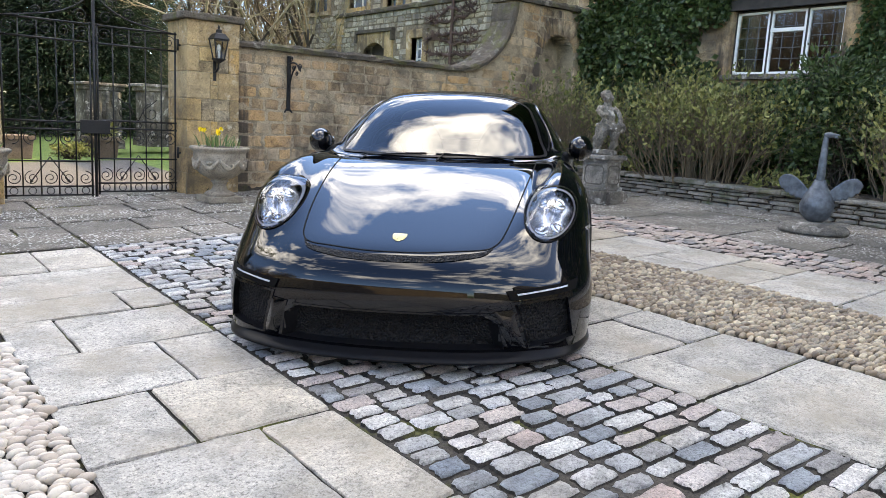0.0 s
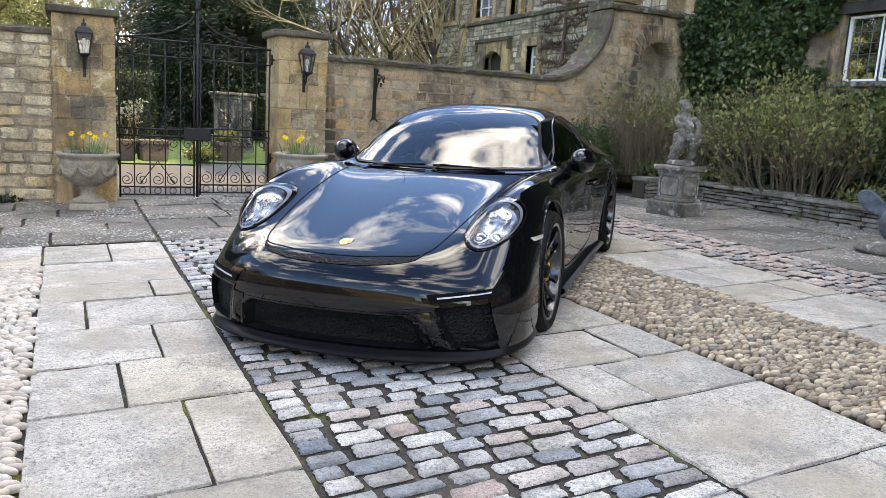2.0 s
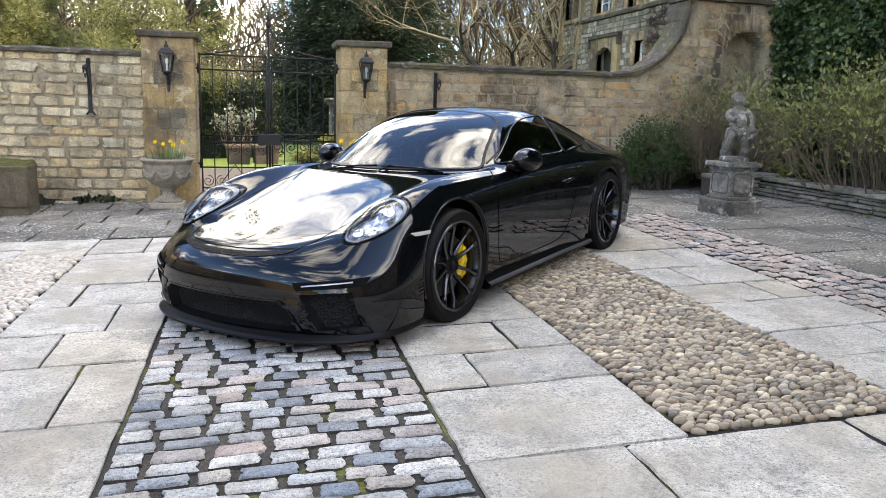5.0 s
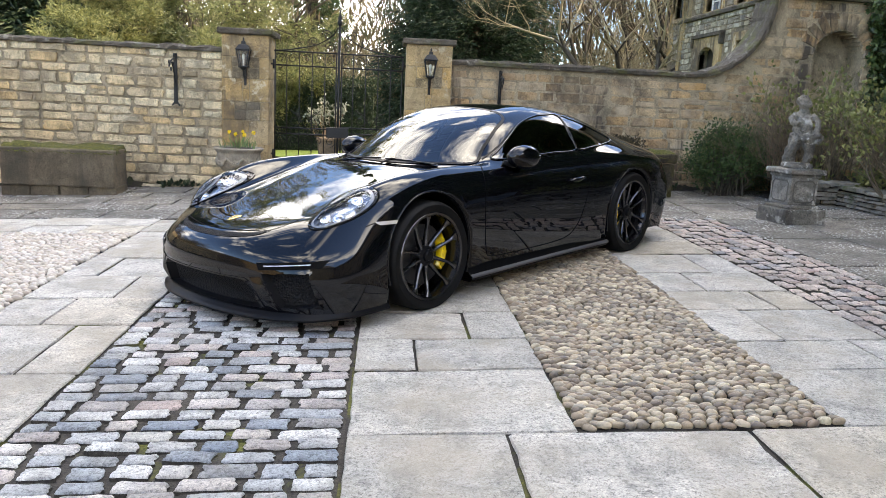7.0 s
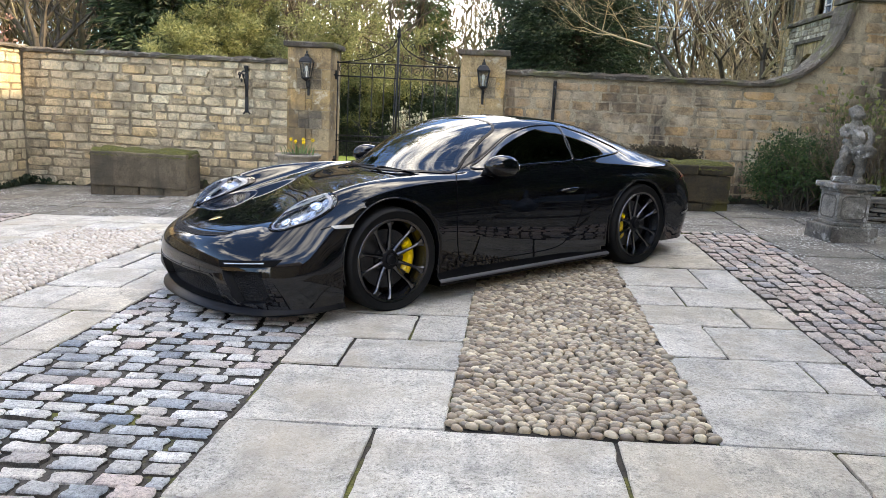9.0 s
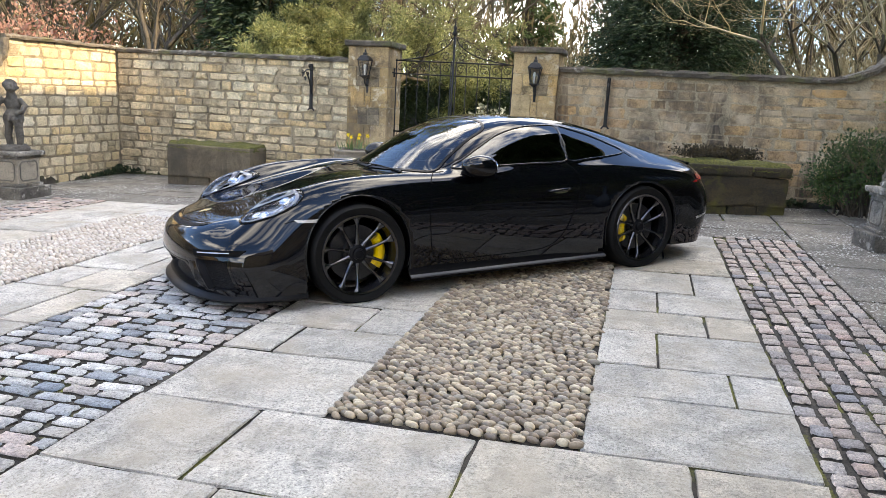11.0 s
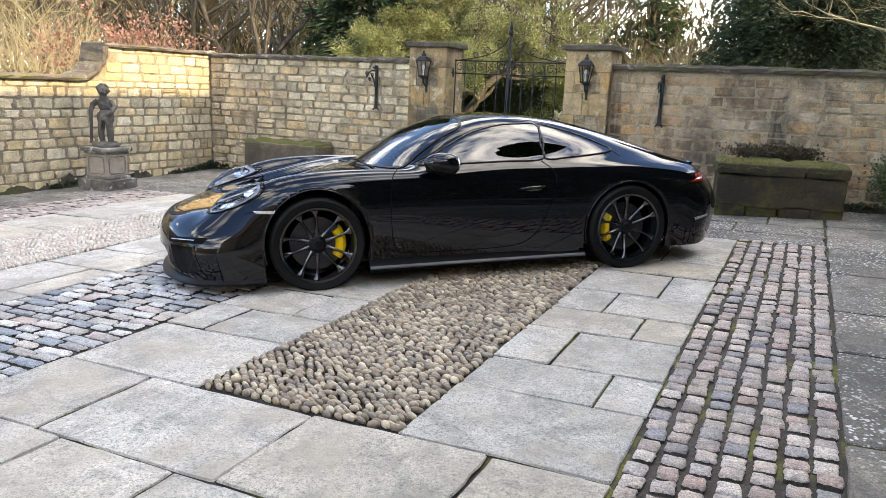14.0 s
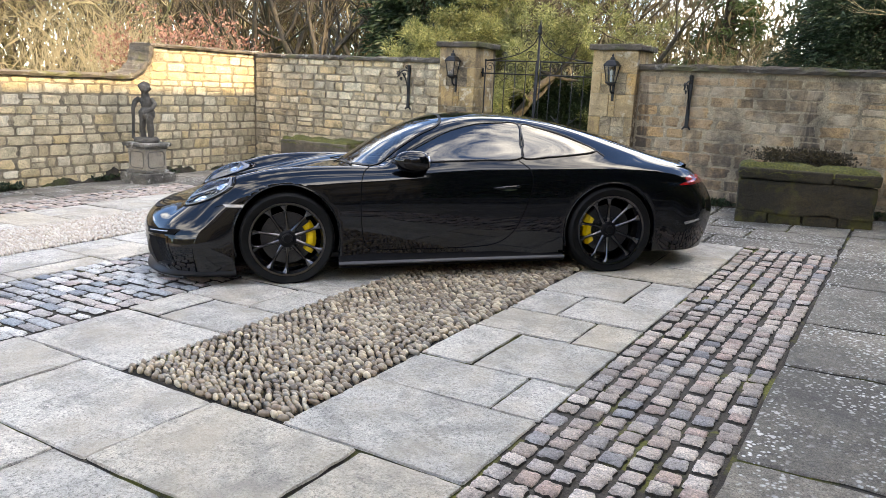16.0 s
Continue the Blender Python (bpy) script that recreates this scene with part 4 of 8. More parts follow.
# shut lines
half_hood = [(.80, .60), (1.05, .58), (1.35, .55), (1.65, .515), (1.88, .48), (2.0, .45), (2.065, .40), (2.10, .30), (2.135, .15), (2.145, 0)]
part("bonnet_gap", seam(open_line(half_hood + mirrored(half_hood[:-1] + [half_hood[-1]])), "top"), MAT["gap"], body)
for s in (1, -1):
    door = open_line([(.60, .872), (.665, .82), (.69, .70), (.692, .48), (.67, .30), (.60, .245), (.2, .236), (-.15, .240), (-.33, .268), (-.45, .36), (-.53, .52), (-.585, .70), (-.58, .82), (-.50, .90)])
    part("door_gap", seam(door, "side", s, .006), MAT["gap"], body)
    part("bumper_gap", seam(open_line([(1.70, .585), (1.64, .60), (1.57, .60)]), "side", s, .005), MAT["gap"], body)
    part("bumper_gap", seam(open_line([(-1.56, .63), (-1.75, .68), (-1.95, .735)]), "side", s, .005), MAT["gap"], body)
    part("roof_rail", seam(open_line([(.50, .89), (.30, .985), (.02, 1.115), (-.30, 1.185), (-.60, 1.172), (-.90, 1.095), (-1.12, .985), (-1.2, .925)]), "side", s, .012, .003), MAT["trim"], body)

# headlamps
for s in (1, -1):
    lamp = part("headlamp", patch(HEAD, "front", s, lambda q: -0.012 - 0.06 * (1 - q * q)), MAT["lamp_dark"], car, "clear oval headlamp with a bright ring", True)
    part("light_ring", patch(HEAD, "front", s, lambda q: 0.002, (.92, .88, .85)), MAT["lamp_white"], lamp, "white light guide", True)
    for dy, dz in ((-.045, .05), (.045, .05), (-.045, -.045), (.045, -.045)):
        p, nrm = hit(HEAD_Y + dy, HEAD_Z + dz, "front", s)
        bm = bmesh.new()
        lathe(bm, [(.034, -.055), (.036, -.025), (.030, -.018), (.026, -.022), (.012, -.014), (0.0, -.012)], 18, Matrix.Translation(p) @ nrm.to_track_quat('Z', 'Y').to_matrix().to_4x4())
        part("projector", bm, MAT["chrome"], lamp, smooth=True)
    part("lens", patch(HEAD, "front", s, lambda q: 0.005 + 0.040 * (1 - q * q)), MAT["lens"], lamp, "clear lens", True)
    part("lens_gap", seam(HEAD, "front", s, .010, .0045, True), MAT["gap"], lamp)


def ringed(loop, axis, s, grow, lift=.004):
    c = sum(loop) / len(loop)
    return patch([c + (p - c) * grow for p in loop], axis, s, lambda q: lift, (1.0, 1 / grow))


def recess(name, loop, s, depth, grow, mirror_back=True):
    """An intake: glossy frame, deep walls and a mesh behind."""
    c = sum(loop) / len(loop)
    bm = bmesh.new()
    outer, inner = [], []
    for a, b in loop:
        p, nrm = hit(a, b, "front", s)
        outer.append(bm.verts.new(p + nrm * .004))
        q = c + (np.array((a, b)) - c) * .9
        p2, _ = hit(q[0], q[1], "front", s)
        inner.append(bm.verts.new(p2 + Vector((-depth, 0, 0))))
    n = len(loop)
    for i in range(n):
        bm.faces.new((outer[i], outer[(i + 1) % n], inner[(i + 1) % n], inner[i]))
    bmesh.ops.recalc_face_normals(bm, faces=bm.faces[:])
    it = part(name, bm, MAT["trim"], car, "black air intake with mesh")
    part("frame", ringed(loop, "front", s, grow), MAT["paint"], it, smooth=True)
    bm = bmesh.new()
    v = [bm.verts.new(w) for w in [Vector(hit(*(c + (p - c) * .93), "front", s)[0]) + Vector((-depth * .9, 0, 0)) for p in loop]]
    mid = bm.verts.new(sum((w.co for w in v), Vector()) / n)
    for i in range(n):
        bm.faces.new((v[i], v[(i + 1) % n], mid))
    part("mesh", bm, MAT["grille"], it, "black wire mesh")
    return it


recess("air_intake", CENTRE_INTAKE, 1, .05, 1.07)
for s in (1, -1):
    recess("air_intake", SIDE_INTAKE, s, .045, 1.10)
upper = open_line([(-.43, .562), (-.38, .548), (-.2, .537), (0, .534), (.2, .537), (.38, .548), (.43, .562)])
lower = open_line([(-.43, .557), (-.38, .535), (-.2, .517), (0, .513), (.2, .517), (.38, .535), (.43, .557)])
bm = bmesh.new()
strip = [[bm.verts.new(h[0] + h[1] * .003) for h in [hit(*(p + (q - p) * k / 3), "front") for k in range(4)]] for p, q in zip(upper, lower)]
for a, b in zip(strip, strip[1:]):
    for k in range(3):
        bm.faces.new((a[k], b[k], b[k + 1], a[k + 1]))
part("nose_slot", bm, MAT["grille"], car, "slim mesh slot ahead of the bonnet")
for s in (1, -1):
    part("light_strip", patch(straight_loop([(.545, .395), (.76, .409), (.76, .402), (.548, .387)], 5), "front", s, lambda q: .011 if q < 1 else .007, (1, .8, .4, 0.0)), MAT["lamp_white"], car, "slim white running light")
    part("light_recess", patch(straight_loop([(.50, .408), (.81, .424), (.80, .385), (.52, .368)], 8), "front", s, lambda q: .006, (1, .7, .4, 0.0)), MAT["gap"], car)
    part("intake_blade", patch(straight_loop([(.455, .322), (.53, .330), (.60, .130), (.525, .130)], 6), "front", s, lambda q: .004 + .02 * (1 - q), (1, .7, .4, 0.0)), MAT["paint"], car, "black blade between the intakes", True)
    part("side_marker", patch(straight_loop([(1.645, .606), (1.50, .606), (1.51, .586), (1.62, .586)], 4), "side", s, lambda q: .004, (1, .6, 0.0)), MAT["amber"], car, "small pale side marker lamp")
    part("washer_jet", blob_mesh := mesh_of((lambda b: (blob(b, hit(.60, .602, "front", s)[0], (.012, .012, .012), None, 10), b)[1])(bmesh.new()), "washer_jet", MAT["gap"], True), None, car)

# badge: a plain gilt shield
bm = patch(smooth_loop([(1.975, -.030), (1.97, 0), (1.975, .030), (2.02, .028), (2.05, 0), (2.02, -.028)], 4), "top", 1, lambda q: .002 if q > .95 else .004, (1, .7, .3, 0.0))
part("badge", bm, MAT["gold"], car, "small gilt shield badge", True)


# splitter, sills, diffuser
def lip():
    bm = bmesh.new()
    line = [skin(0, b / 8) for b in range(0, 57)]
    pts = [np.array((p[0], -p[1], p[2])) for p in line[:0:-1]] + line
    prev = None
    for i, p in enumerate(pts):
        t = pts[min(i + 1, len(pts) - 1)] - pts[max(i - 1, 0)]
        nrm = np.array((-t[1], t[0], 0))
        nrm = nrm / np.linalg.norm(nrm)
        if nrm[0] * p[0] + nrm[1] * p[1] < 0:
            nrm = -nrm
        o = .048 * max(0.15, 1 - (abs(p[1]) / .9) ** 4)
        at = lambda h, out: bm.verts.new(np.array((p[0], p[1], h)) + nrm * out)
        cur = [at(.135, -.004), at(.110, o * .4), at(.102, o), at(.090, o + .003), at(.083, o - .008), at(.083, -.25)]
        if prev:
            for k in range(5):
                bm.faces.new((prev[k], cur[k], cur[k + 1], prev[k + 1]))
        prev = cur
    bmesh.ops.recalc_face_normals(bm, faces=bm.faces[:])
    return bm


part("front_splitter", lip(), MAT["trim"], car, "satin black front splitter", True)
for s in (1, -1):
    bm = bmesh.new()
    prev = None
    for i in range(25):
        x = .86 - 1.70 * i / 24
        w = .868 + .02 * max(0, (-x - .2)) + .006 * max(0, x)
        ring = [bm.verts.new((x, s * yy, zz)) for yy, zz in ((w - .012, .215), (w + .004, .165), (w + .034, .148), (w + .036, .130), (w + .012, .112), (w - .2, .112))]
        if prev:
            for k in range(5):
                bm.faces.new((prev[k], ring[k], ring[k + 1], prev[k + 1]))
        prev = ring
    bmesh.ops.recalc_face_normals(bm, faces=bm.faces[:])
    sill = part("side_sill", bm, MAT["sill"], car, "satin black sill", True)
    # lip whose lighter colour stands in for sky caught along the sill
    bm = bmesh.new()
    tube_ends = [(.86 - 1.70 * i / 24, .868 + .02 * max(0, (-(.86 - 1.70 * i / 24) - .2))) for i in range(25)]
    prev = None
    for x, w in tube_ends:
        ring = [bm.verts.new((x, s * yy, zz)) for yy, zz in ((w + .020, .160), (w + .040, .151), (w + .043, .139), (w + .030, .133))]
        if prev:
            for k in range(3):
                bm.faces.new((prev[k], ring[k], ring[k + 1], prev[k + 1]))
        prev = ring
    bmesh.ops.recalc_face_normals(bm, faces=bm.faces[:])
    part("sill_edge", bm, MAT["sill_edge"], sill, "thin lip along the sill, painted grey as its highlight", True)
bm = bmesh.new()
box(bm, -1.75, 2.0, -.70, .70, .12, .145)
box(bm, -.80, .80, -.86, .86, .121, .17)
part("underbody", bm, MAT["gap"], car)

# door handles, tail lamps, rear spoiler, reflectors
for s in (1, -1):
    p, nrm = hit(-.40, .70, "side", s)
    bm = bmesh.new()
    pts = [p + nrm * h + Vector((x, 0, z)) for x, z, h in ((-.10, .006, .004), (-.08, .004, .026), (-.04, .002, .034), (.04, -.002, .034), (.09, -.006, .024), (.11, -.008, .004))]
    tube(bm, pts, [.009, .012, .013, .013, .012, .009], 10)
    part("door_handle", bm, MAT["paint"], car, "black door handle", True)
    p, nrm = hit(-.40, .69, "side", s)
    part("handle_recess", patch(smooth_loop([(-.47, .684), (-.40, .700), (-.32, .688), (-.40, .672)], 5), "side", s, lambda q: .0025, (1, .5, 0.0)), MAT["chrome"], car, "bright handle recess", True)
    tl = part("tail_lamp", patch(smooth_loop([(-1.78, .700), (-1.90, .728), (-2.01, .742), (-2.05, .725), (-2.0, .702), (-1.9, .694)], 5), "side", s, lambda q: .005 + .006 * (1 - q)), MAT["red_lens"], car, "red tail lamp", True)
    part("lamp_wrap", patch(smooth_loop([(.78, .765), (.5, .752), (.48, .722), (.76, .70), (.84, .725)], 5), "back", s, lambda q: .005), MAT["red_lens"], tl, smooth=True)
    part("reflector", patch(straight_loop([(-1.84, .395), (-1.99, .42), (-1.99, .400), (-1.85, .372)], 4), "side", s, lambda q: .005, (1, .5, 0.0)), MAT["chrome"], car, "bright reflector strip")
bm = bmesh.new()
prev = None
for i in range(31):
    y = -.66 + 1.32 * i / 30
    p, _ = hit(-2.0 + .10 * (y / .66) ** 2, y, "top")
    ring = [bm.verts.new(p + Vector(o)) for o in ((.10, 0, -.014), (-.02, 0, .004), (-.045, 0, .007), (-.05, 0, .0), (-.03, 0, -.03))]
    if prev:
        for k in range(4):
            bm.faces.new((prev[k], ring[k], ring[k + 1], prev[k + 1]))
    prev = ring
bmesh.ops.recalc_face_normals(bm, faces=bm.faces[:])
part("tail_spoiler", bm, MAT["paint"], car, "low lip spoiler", True)

# door mirrors
for s in (1, -1):
    bm = bmesh.new()
    blob(bm, (.305, s * .888, .905), (.150, .080, .084), pose(0, 0, 0, 0, 0, s * -8), 24)
    for v in bm.verts:
        if v.co.x < .225:
            v.co.x = .225 + (v.co.x - .225) * .25
        v.co.z += .05 * (v.co.x - .30)
    mirror = part("door_mirror", bm, MAT["paint"], car, "black door mirror", True)
    bm = bmesh.new()
    tube(bm, [(.40, s * .775, .862), (.37, s * .80, .850), (.33, s * .84, .848), (.31, s * .87, .862)], [.034, .026, .024, .032], 12, False, .6)
    part("arm", bm, MAT["trim"], mirror, smooth=True)
    bm = bmesh.new()
    lathe(bm, [(.001, 0), (.045, 0), (.05, -.004)], 24, Matrix.Translation((.204, s * .888, .900)) @ pose(0, 0, 0, 0, -90, 0) @ Matrix.Diagonal((1, 1.3, 1, 1)))
    part("mirror_glass", bm, MAT["chrome"], mirror, smooth=True)

# wipers
for y0, y1 in ((-.02, .46), (-.50, -.08)):
    bm = bmesh.new()
    pts = []
    for i in range(11):
        y = y0 + (y1 - y0) * i / 10
        p, nrm = hit(.755 - .42 * (y * .55) ** 2 - .006 * i / 10, y, "top")
        pts.append(p + nrm * .007)
    tube(bm, pts, .0045, 6)
    p, nrm = hit(.83, y0 + .02, "top")
    tube(bm, [p + nrm * .002, pts[1] + nrm * .002, pts[2] + nrm * .003], .005, 6)
    part("wiper", bm, MAT["trim"], car, "black wiper")

# cabin
bm = bmesh.new()
box(bm, -1.0, .95, -.70, .70, .16, .20)
box(bm, .42, .95, -.64, .64, .5, .80, .05)
box(bm, -1.25, -.95, -.64, .64, .2, .86, .04)
for s in (1, -1):
    box(bm, -1.0, .6, s * .72 - .02, s * .72 + .02, .2, .82)
part("cabin", bm, MAT["leather"], car, "dark cabin lining and dashboard")
for s in (1, -1):
    bm = bmesh.new()
    blob(bm, (-.12, s * .36, .45), (.28, .24, .12), None, 16)
    blob(bm, (-.42, s * .36, .72), (.11, .24, .36), pose(0, 0, 0, 0, -14, 0), 16)
    blob(bm, (-.50, s * .36, 1.03), (.05, .13, .09), None, 14)
    part("seat", bm, MAT["leather"], car, "black leather bucket seat", True)
bm = bmesh.new()
ringp = [Vector((.30 - .06 * math.sin(a), -.36 + .17 * math.cos(a), .86 + .165 * math.sin(a))) for a in [2 * math.pi * i / 28 for i in range(28)]]
tube(bm, ringp, .014, 8, True)
tube(bm, [(.36, -.36, .84), (.30, -.36, .86)], .05, 10)
for a in (0, math.pi, -math.pi / 2):
    tube(bm, [(.31, -.36, .86), (.30 - .06 * math.sin(a), -.36 + .17 * math.cos(a), .86 + .165 * math.sin(a))], .012, 6)
part("steering_wheel", bm, MAT["leather"], car, "black steering wheel", True)


# wheels
def wheel(x, s, r, width, rear):
    """Tyre, ten-spoke centre-lock rim, disc and caliper; its axle lies along y."""
    ro = r - .066
    axis_m = Matrix.Translation((x, s * (.898 - width / 2 if not rear else .925 - width / 2), r * 1.012 - .004)) @ Matrix.Diagonal((.978, 1, 1.012, 1)) @ pose(0, 0, 0, -90 if s > 0 else 90, 0, 0)
    w = width / 2
    bm = bmesh.new()
    lathe(bm, [(ro - .006, -w + .02), (ro + .02, -w), (r - .03, -w), (r - .008, -w + .014), (r, -w + .04), (r, w - .04), (r - .008, w - .014), (r - .028, w - .001), (ro + .045, w + .003), (ro + .014, w - .002), (ro - .004, w - .012)], 64, axis_m, 1.0, False)
    tyre = part("wheel", auto_smooth(mesh_of(bm, "wheel", MAT["tyre"]), 40), None, car, "black tyre on a graphite ten-spoke centre-lock rim")
    tyre["label"] = "graphite ten-spoke wheel with a low black tyre"
    bm = bmesh.new()
    lathe(bm, [(ro - .012, -w + .03), (ro - .030, -w + .06), (ro - .034, w - .06), (ro - .022, w - .03), (ro - .018, w - .008), (ro - .002, w - .004), (ro + .004, w - .012), (ro - .006, w - .03), (ro - .012, -w + .03)], 64, axis_m, 1.0, False)
    part("rim", auto_smooth(mesh_of(bm, "rim", MAT["rim"]), 40), None, tyre)
    for i in range(10):
        bm = bmesh.new()
        prev = None
        a0 = math.radians(36 * i + 18)
        for k in range(9):
            q = k / 8
            rr = .062 + (ro - .024 - .062) * q
            a = a0 + (.07 if i % 2 else -.07) * q
            hw = .0155 - .0065 * math.sin(math.pi * min(1, q * .75)) + (.016 * max(0, q - .82) / .18)
            zt = w - .055 + .042 * q ** 1.6
            th = .030 - .008 * q
            d, e = Vector((math.cos(a), math.sin(a), 0)), Vector((-math.sin(a), math.cos(a), 0))
            ring = [bm.verts.new(d * rr + e * o + Vector((0, 0, zz))) for o, zz in ((-hw, zt - th), (-hw, zt - .007), (-hw * .35, zt), (hw * .35, zt), (hw, zt - .007), (hw, zt - th))]
            if prev:
                for m in range(6):
                    bm.faces.new((prev[m], ring[m], ring[(m + 1) % 6], prev[(m + 1) % 6]))
            prev = ring
        bm.faces.new(prev)
        bmesh.ops.transform(bm, matrix=axis_m, verts=bm.verts[:])
        bmesh.ops.recalc_face_normals(bm, faces=bm.faces[:])
        part("spoke", auto_smooth(mesh_of(bm, "spoke", MAT["rim"]), 30), None, tyre)
    bm = bmesh.new()
    lathe(bm, [(.068, w - .10), (.066, w - .062), (.052, w - .052), (.040, w - .050), (.038, w - .034), (.030, w - .028), (.028, w - .036), (.0, w - .036)], 32, axis_m)
    part("centre_nut", auto_smooth(mesh_of(bm, "centre_nut", MAT["trim"]), 30), None, tyre, "black centre-lock nut")
    bm = bmesh.new()
    lathe(bm, [(.10, w - .135), (.19, w - .135), (.192, w - .105), (.10, w - .105), (.095, w - .09), (.05, w - .085), (.0, w - .085)], 48, axis_m, 1.0, False)
    for j in range(10):
        a = 2 * math.pi * j / 10
        lathe(bm, [(.008, w - .10), (.008, w - .078), (.0, w - .076)], 8, axis_m @ pose(.085 * math.cos(a), .085 * math.sin(a), 0))
    part("brake_disc", auto_smooth(mesh_of(bm, "brake_disc", MAT["disc"]), 30), None, tyre, "grey brake disc")
    bm = bmesh.new()
    toward = 0 if not rear else math.pi
    mid = math.pi - toward if s > 0 else -toward + math.pi
    prev = None
    for k in range(13):
        a = mid + math.radians(-36 + 72 * k / 12)
        bulge = 1 - .25 * abs(k - 6) / 6
        d = Vector((math.cos(a), math.sin(a), 0))
        ring = [bm.verts.new(d * rr + Vector((0, 0, zz))) for rr, zz in ((.135, w - .15), (.135, w - .105 + .02 * bulge), (.150, w - .098 + .035 * bulge), (.185, w - .098 + .035 * bulge), (.208, w - .105 + .02 * bulge), (.208, w - .15))]
        if prev:
            for m in range(6):
                bm.faces.new((prev[m], ring[m], ring[(m + 1) % 6], prev[(m + 1) % 6]))
        else:
            bm.faces.new(ring)
        prev = ring
    bm.faces.new(prev[::-1])
    for k in (-26, 0, 26):
        a = mid + math.radians(k)
        lathe(bm, [(.017, w - .10), (.016, w - .058), (.0, w - .056)], 14, axis_m.inverted() @ axis_m @ pose(.168 * math.cos(a), .168 * math.sin(a), 0))
    bmesh.ops.transform(bm, matrix=axis_m, verts=bm.verts[:])
    bmesh.ops.recalc_face_normals(bm, faces=bm.faces[:])
    part("brake_caliper", auto_smooth(mesh_of(bm, "brake_caliper", MAT["yellow"]), 35), None, tyre, "yellow brake caliper")


for s in (1, -1):
    wheel(AXLE, s, .341, .245, False)
    wheel(-AXLE, s, .345, .300, True)
    for ax, az, rx, rz in ARCH:
        bm = bmesh.new()
        prev = None
        for k in range(25):
            a = math.radians(-20 + 220 * k / 24)
            ring = [bm.verts.new((ax + (rx + .012) * math.cos(a), s * yy, az + (rz + .012) * math.sin(a))) for yy in (.42, .855)]
            inner = bm.verts.new((ax + .05 * math.cos(a), s * .42, az + .05 * math.sin(a)))
            if prev:
                bm.faces.new((prev[0], ring[0], ring[1], prev[1]))
                bm.faces.new((prev[0], ring[0], inner, prev[2]))
            prev = (*ring, inner)
        part("wheel_arch_liner", bm, MAT["gap"], car, smooth=True)
        lip_pts = [hit(ax + (rx + .004) * math.cos(a), az + (rz + .004) * math.sin(a), "side", s) for a in [math.radians(-18 + 216 * k / 54) for k in range(55)]]
        bm = bmesh.new()
        tube(bm, [p - nrm * .003 for p, nrm in lip_pts], .006, 8)
        part("arch_lip", bm, MAT["paint"], body, smooth=True)


# ---- ironwork ----
MAT["iron"] = plain("black_wrought_iron", (0.012, 0.012, 0.013), 0.5, 0.4, 0.3, 80)
MAT["lead"] = plain("weathered_lead", (0.085, 0.10, 0.115), 0.5, 0.35, 0.45, 18)
MAT["lamp_glass"] = pane_material("lantern_glass", (0.8, 0.8, 0.76), 2.0)
MAT["bulb"] = plain("pearl_bulb", (0.85, 0.82, 0.75), 0.3)

GATE_Y = 8.66


def gate_leaf(x0, x1, name_label):
    """Wrought-iron leaf: dense scrolled lower panel, plain bars above, a scrolled overthrow."""
    g = thing("gate", pose(x0, GATE_Y, gz(x0, GATE_Y)), name_label, "gate", "gate leaves")
    w = x1 - x0
    z0, zm, zt = .05, .80, 1.80 - gz(x0, GATE_Y)

    def bar(name, pts, r=.008, n=6):
        bm = bmesh.new()
        tube(bm, pts, r, n)
        return part(name, bm, MAT["iron"], g, smooth=True)

    bar("stile", [(.015, 0, .02), (.015, 0, zt + .02)], .010)
    bar("stile", [(w - .015, 0, .02), (w - .015, 0, zt + .02)], .010)
    for z in (z0, z0 + .09, .40, zm - .08, zm, zt - .18, zt):
        bar("rail", [(0, 0, z), (w, 0, z)], .010)
    k = 5
    for i in range(1, k):
        x = w * i / k
        bar("upright", [(x, 0, z0), (x, 0, zt)], .007)
    for i in range(k):
        c = w * (i + .5) / k
        sg = 1 if i % 2 else -1
        for zc, up in ((z0 + .175, 1), (zm - .165, -1)):
            bar("scroll", [(c + sg * (p[0] - c), p[1], p[2]) for p in spiral(c, zc, .074, .012, math.pi / 2 * up, 1.6 * up, 24)], .0052, 5)
        bar("scroll", [(c + p[0], 0, zm - .04 + p[2]) for p in [(.034 * math.cos(a), 0, .034 * math.sin(a)) for a in [2 * math.pi * j / 14 for j in range(15)]]], .0045, 5)
        bar("scroll", [(c + p[0], 0, z0 + .045 + p[2]) for p in [(.036 * math.cos(a), 0, .036 * math.sin(a)) for a in [2 * math.pi * j / 14 for j in range(15)]]], .0045, 5)
        bar("scroll", spiral(c, zt - .09, .07, .015, 0, 1.4, 18), .0045, 5)
    for sgn in (-1, 1):
        c = w / 2
        bar("arrow", [(c, 0, .44), (c + sgn * .17, 0, .20)], .006)
        bm = bmesh.new()
        lathe(bm, [(.0, -.035), (.018, -.02), (.0, .02)], 8, Matrix.Translation((c + sgn * .18, 0, .185)) @ pose(0, 0, 0, 0, sgn * 145, 0))
        part("arrow_head", bm, MAT["iron"], g)
        bar("scroll", spiral(c + sgn * .14, zm + .10, .10, .02, math.pi / 2, sgn * 1.2, 18), .005, 5)
        bar("stem", [(c, 0, zm), (c + sgn * .06, 0, zm + .12), (c + sgn * .2, 0, zm + .24)], .005, 5)
    return g


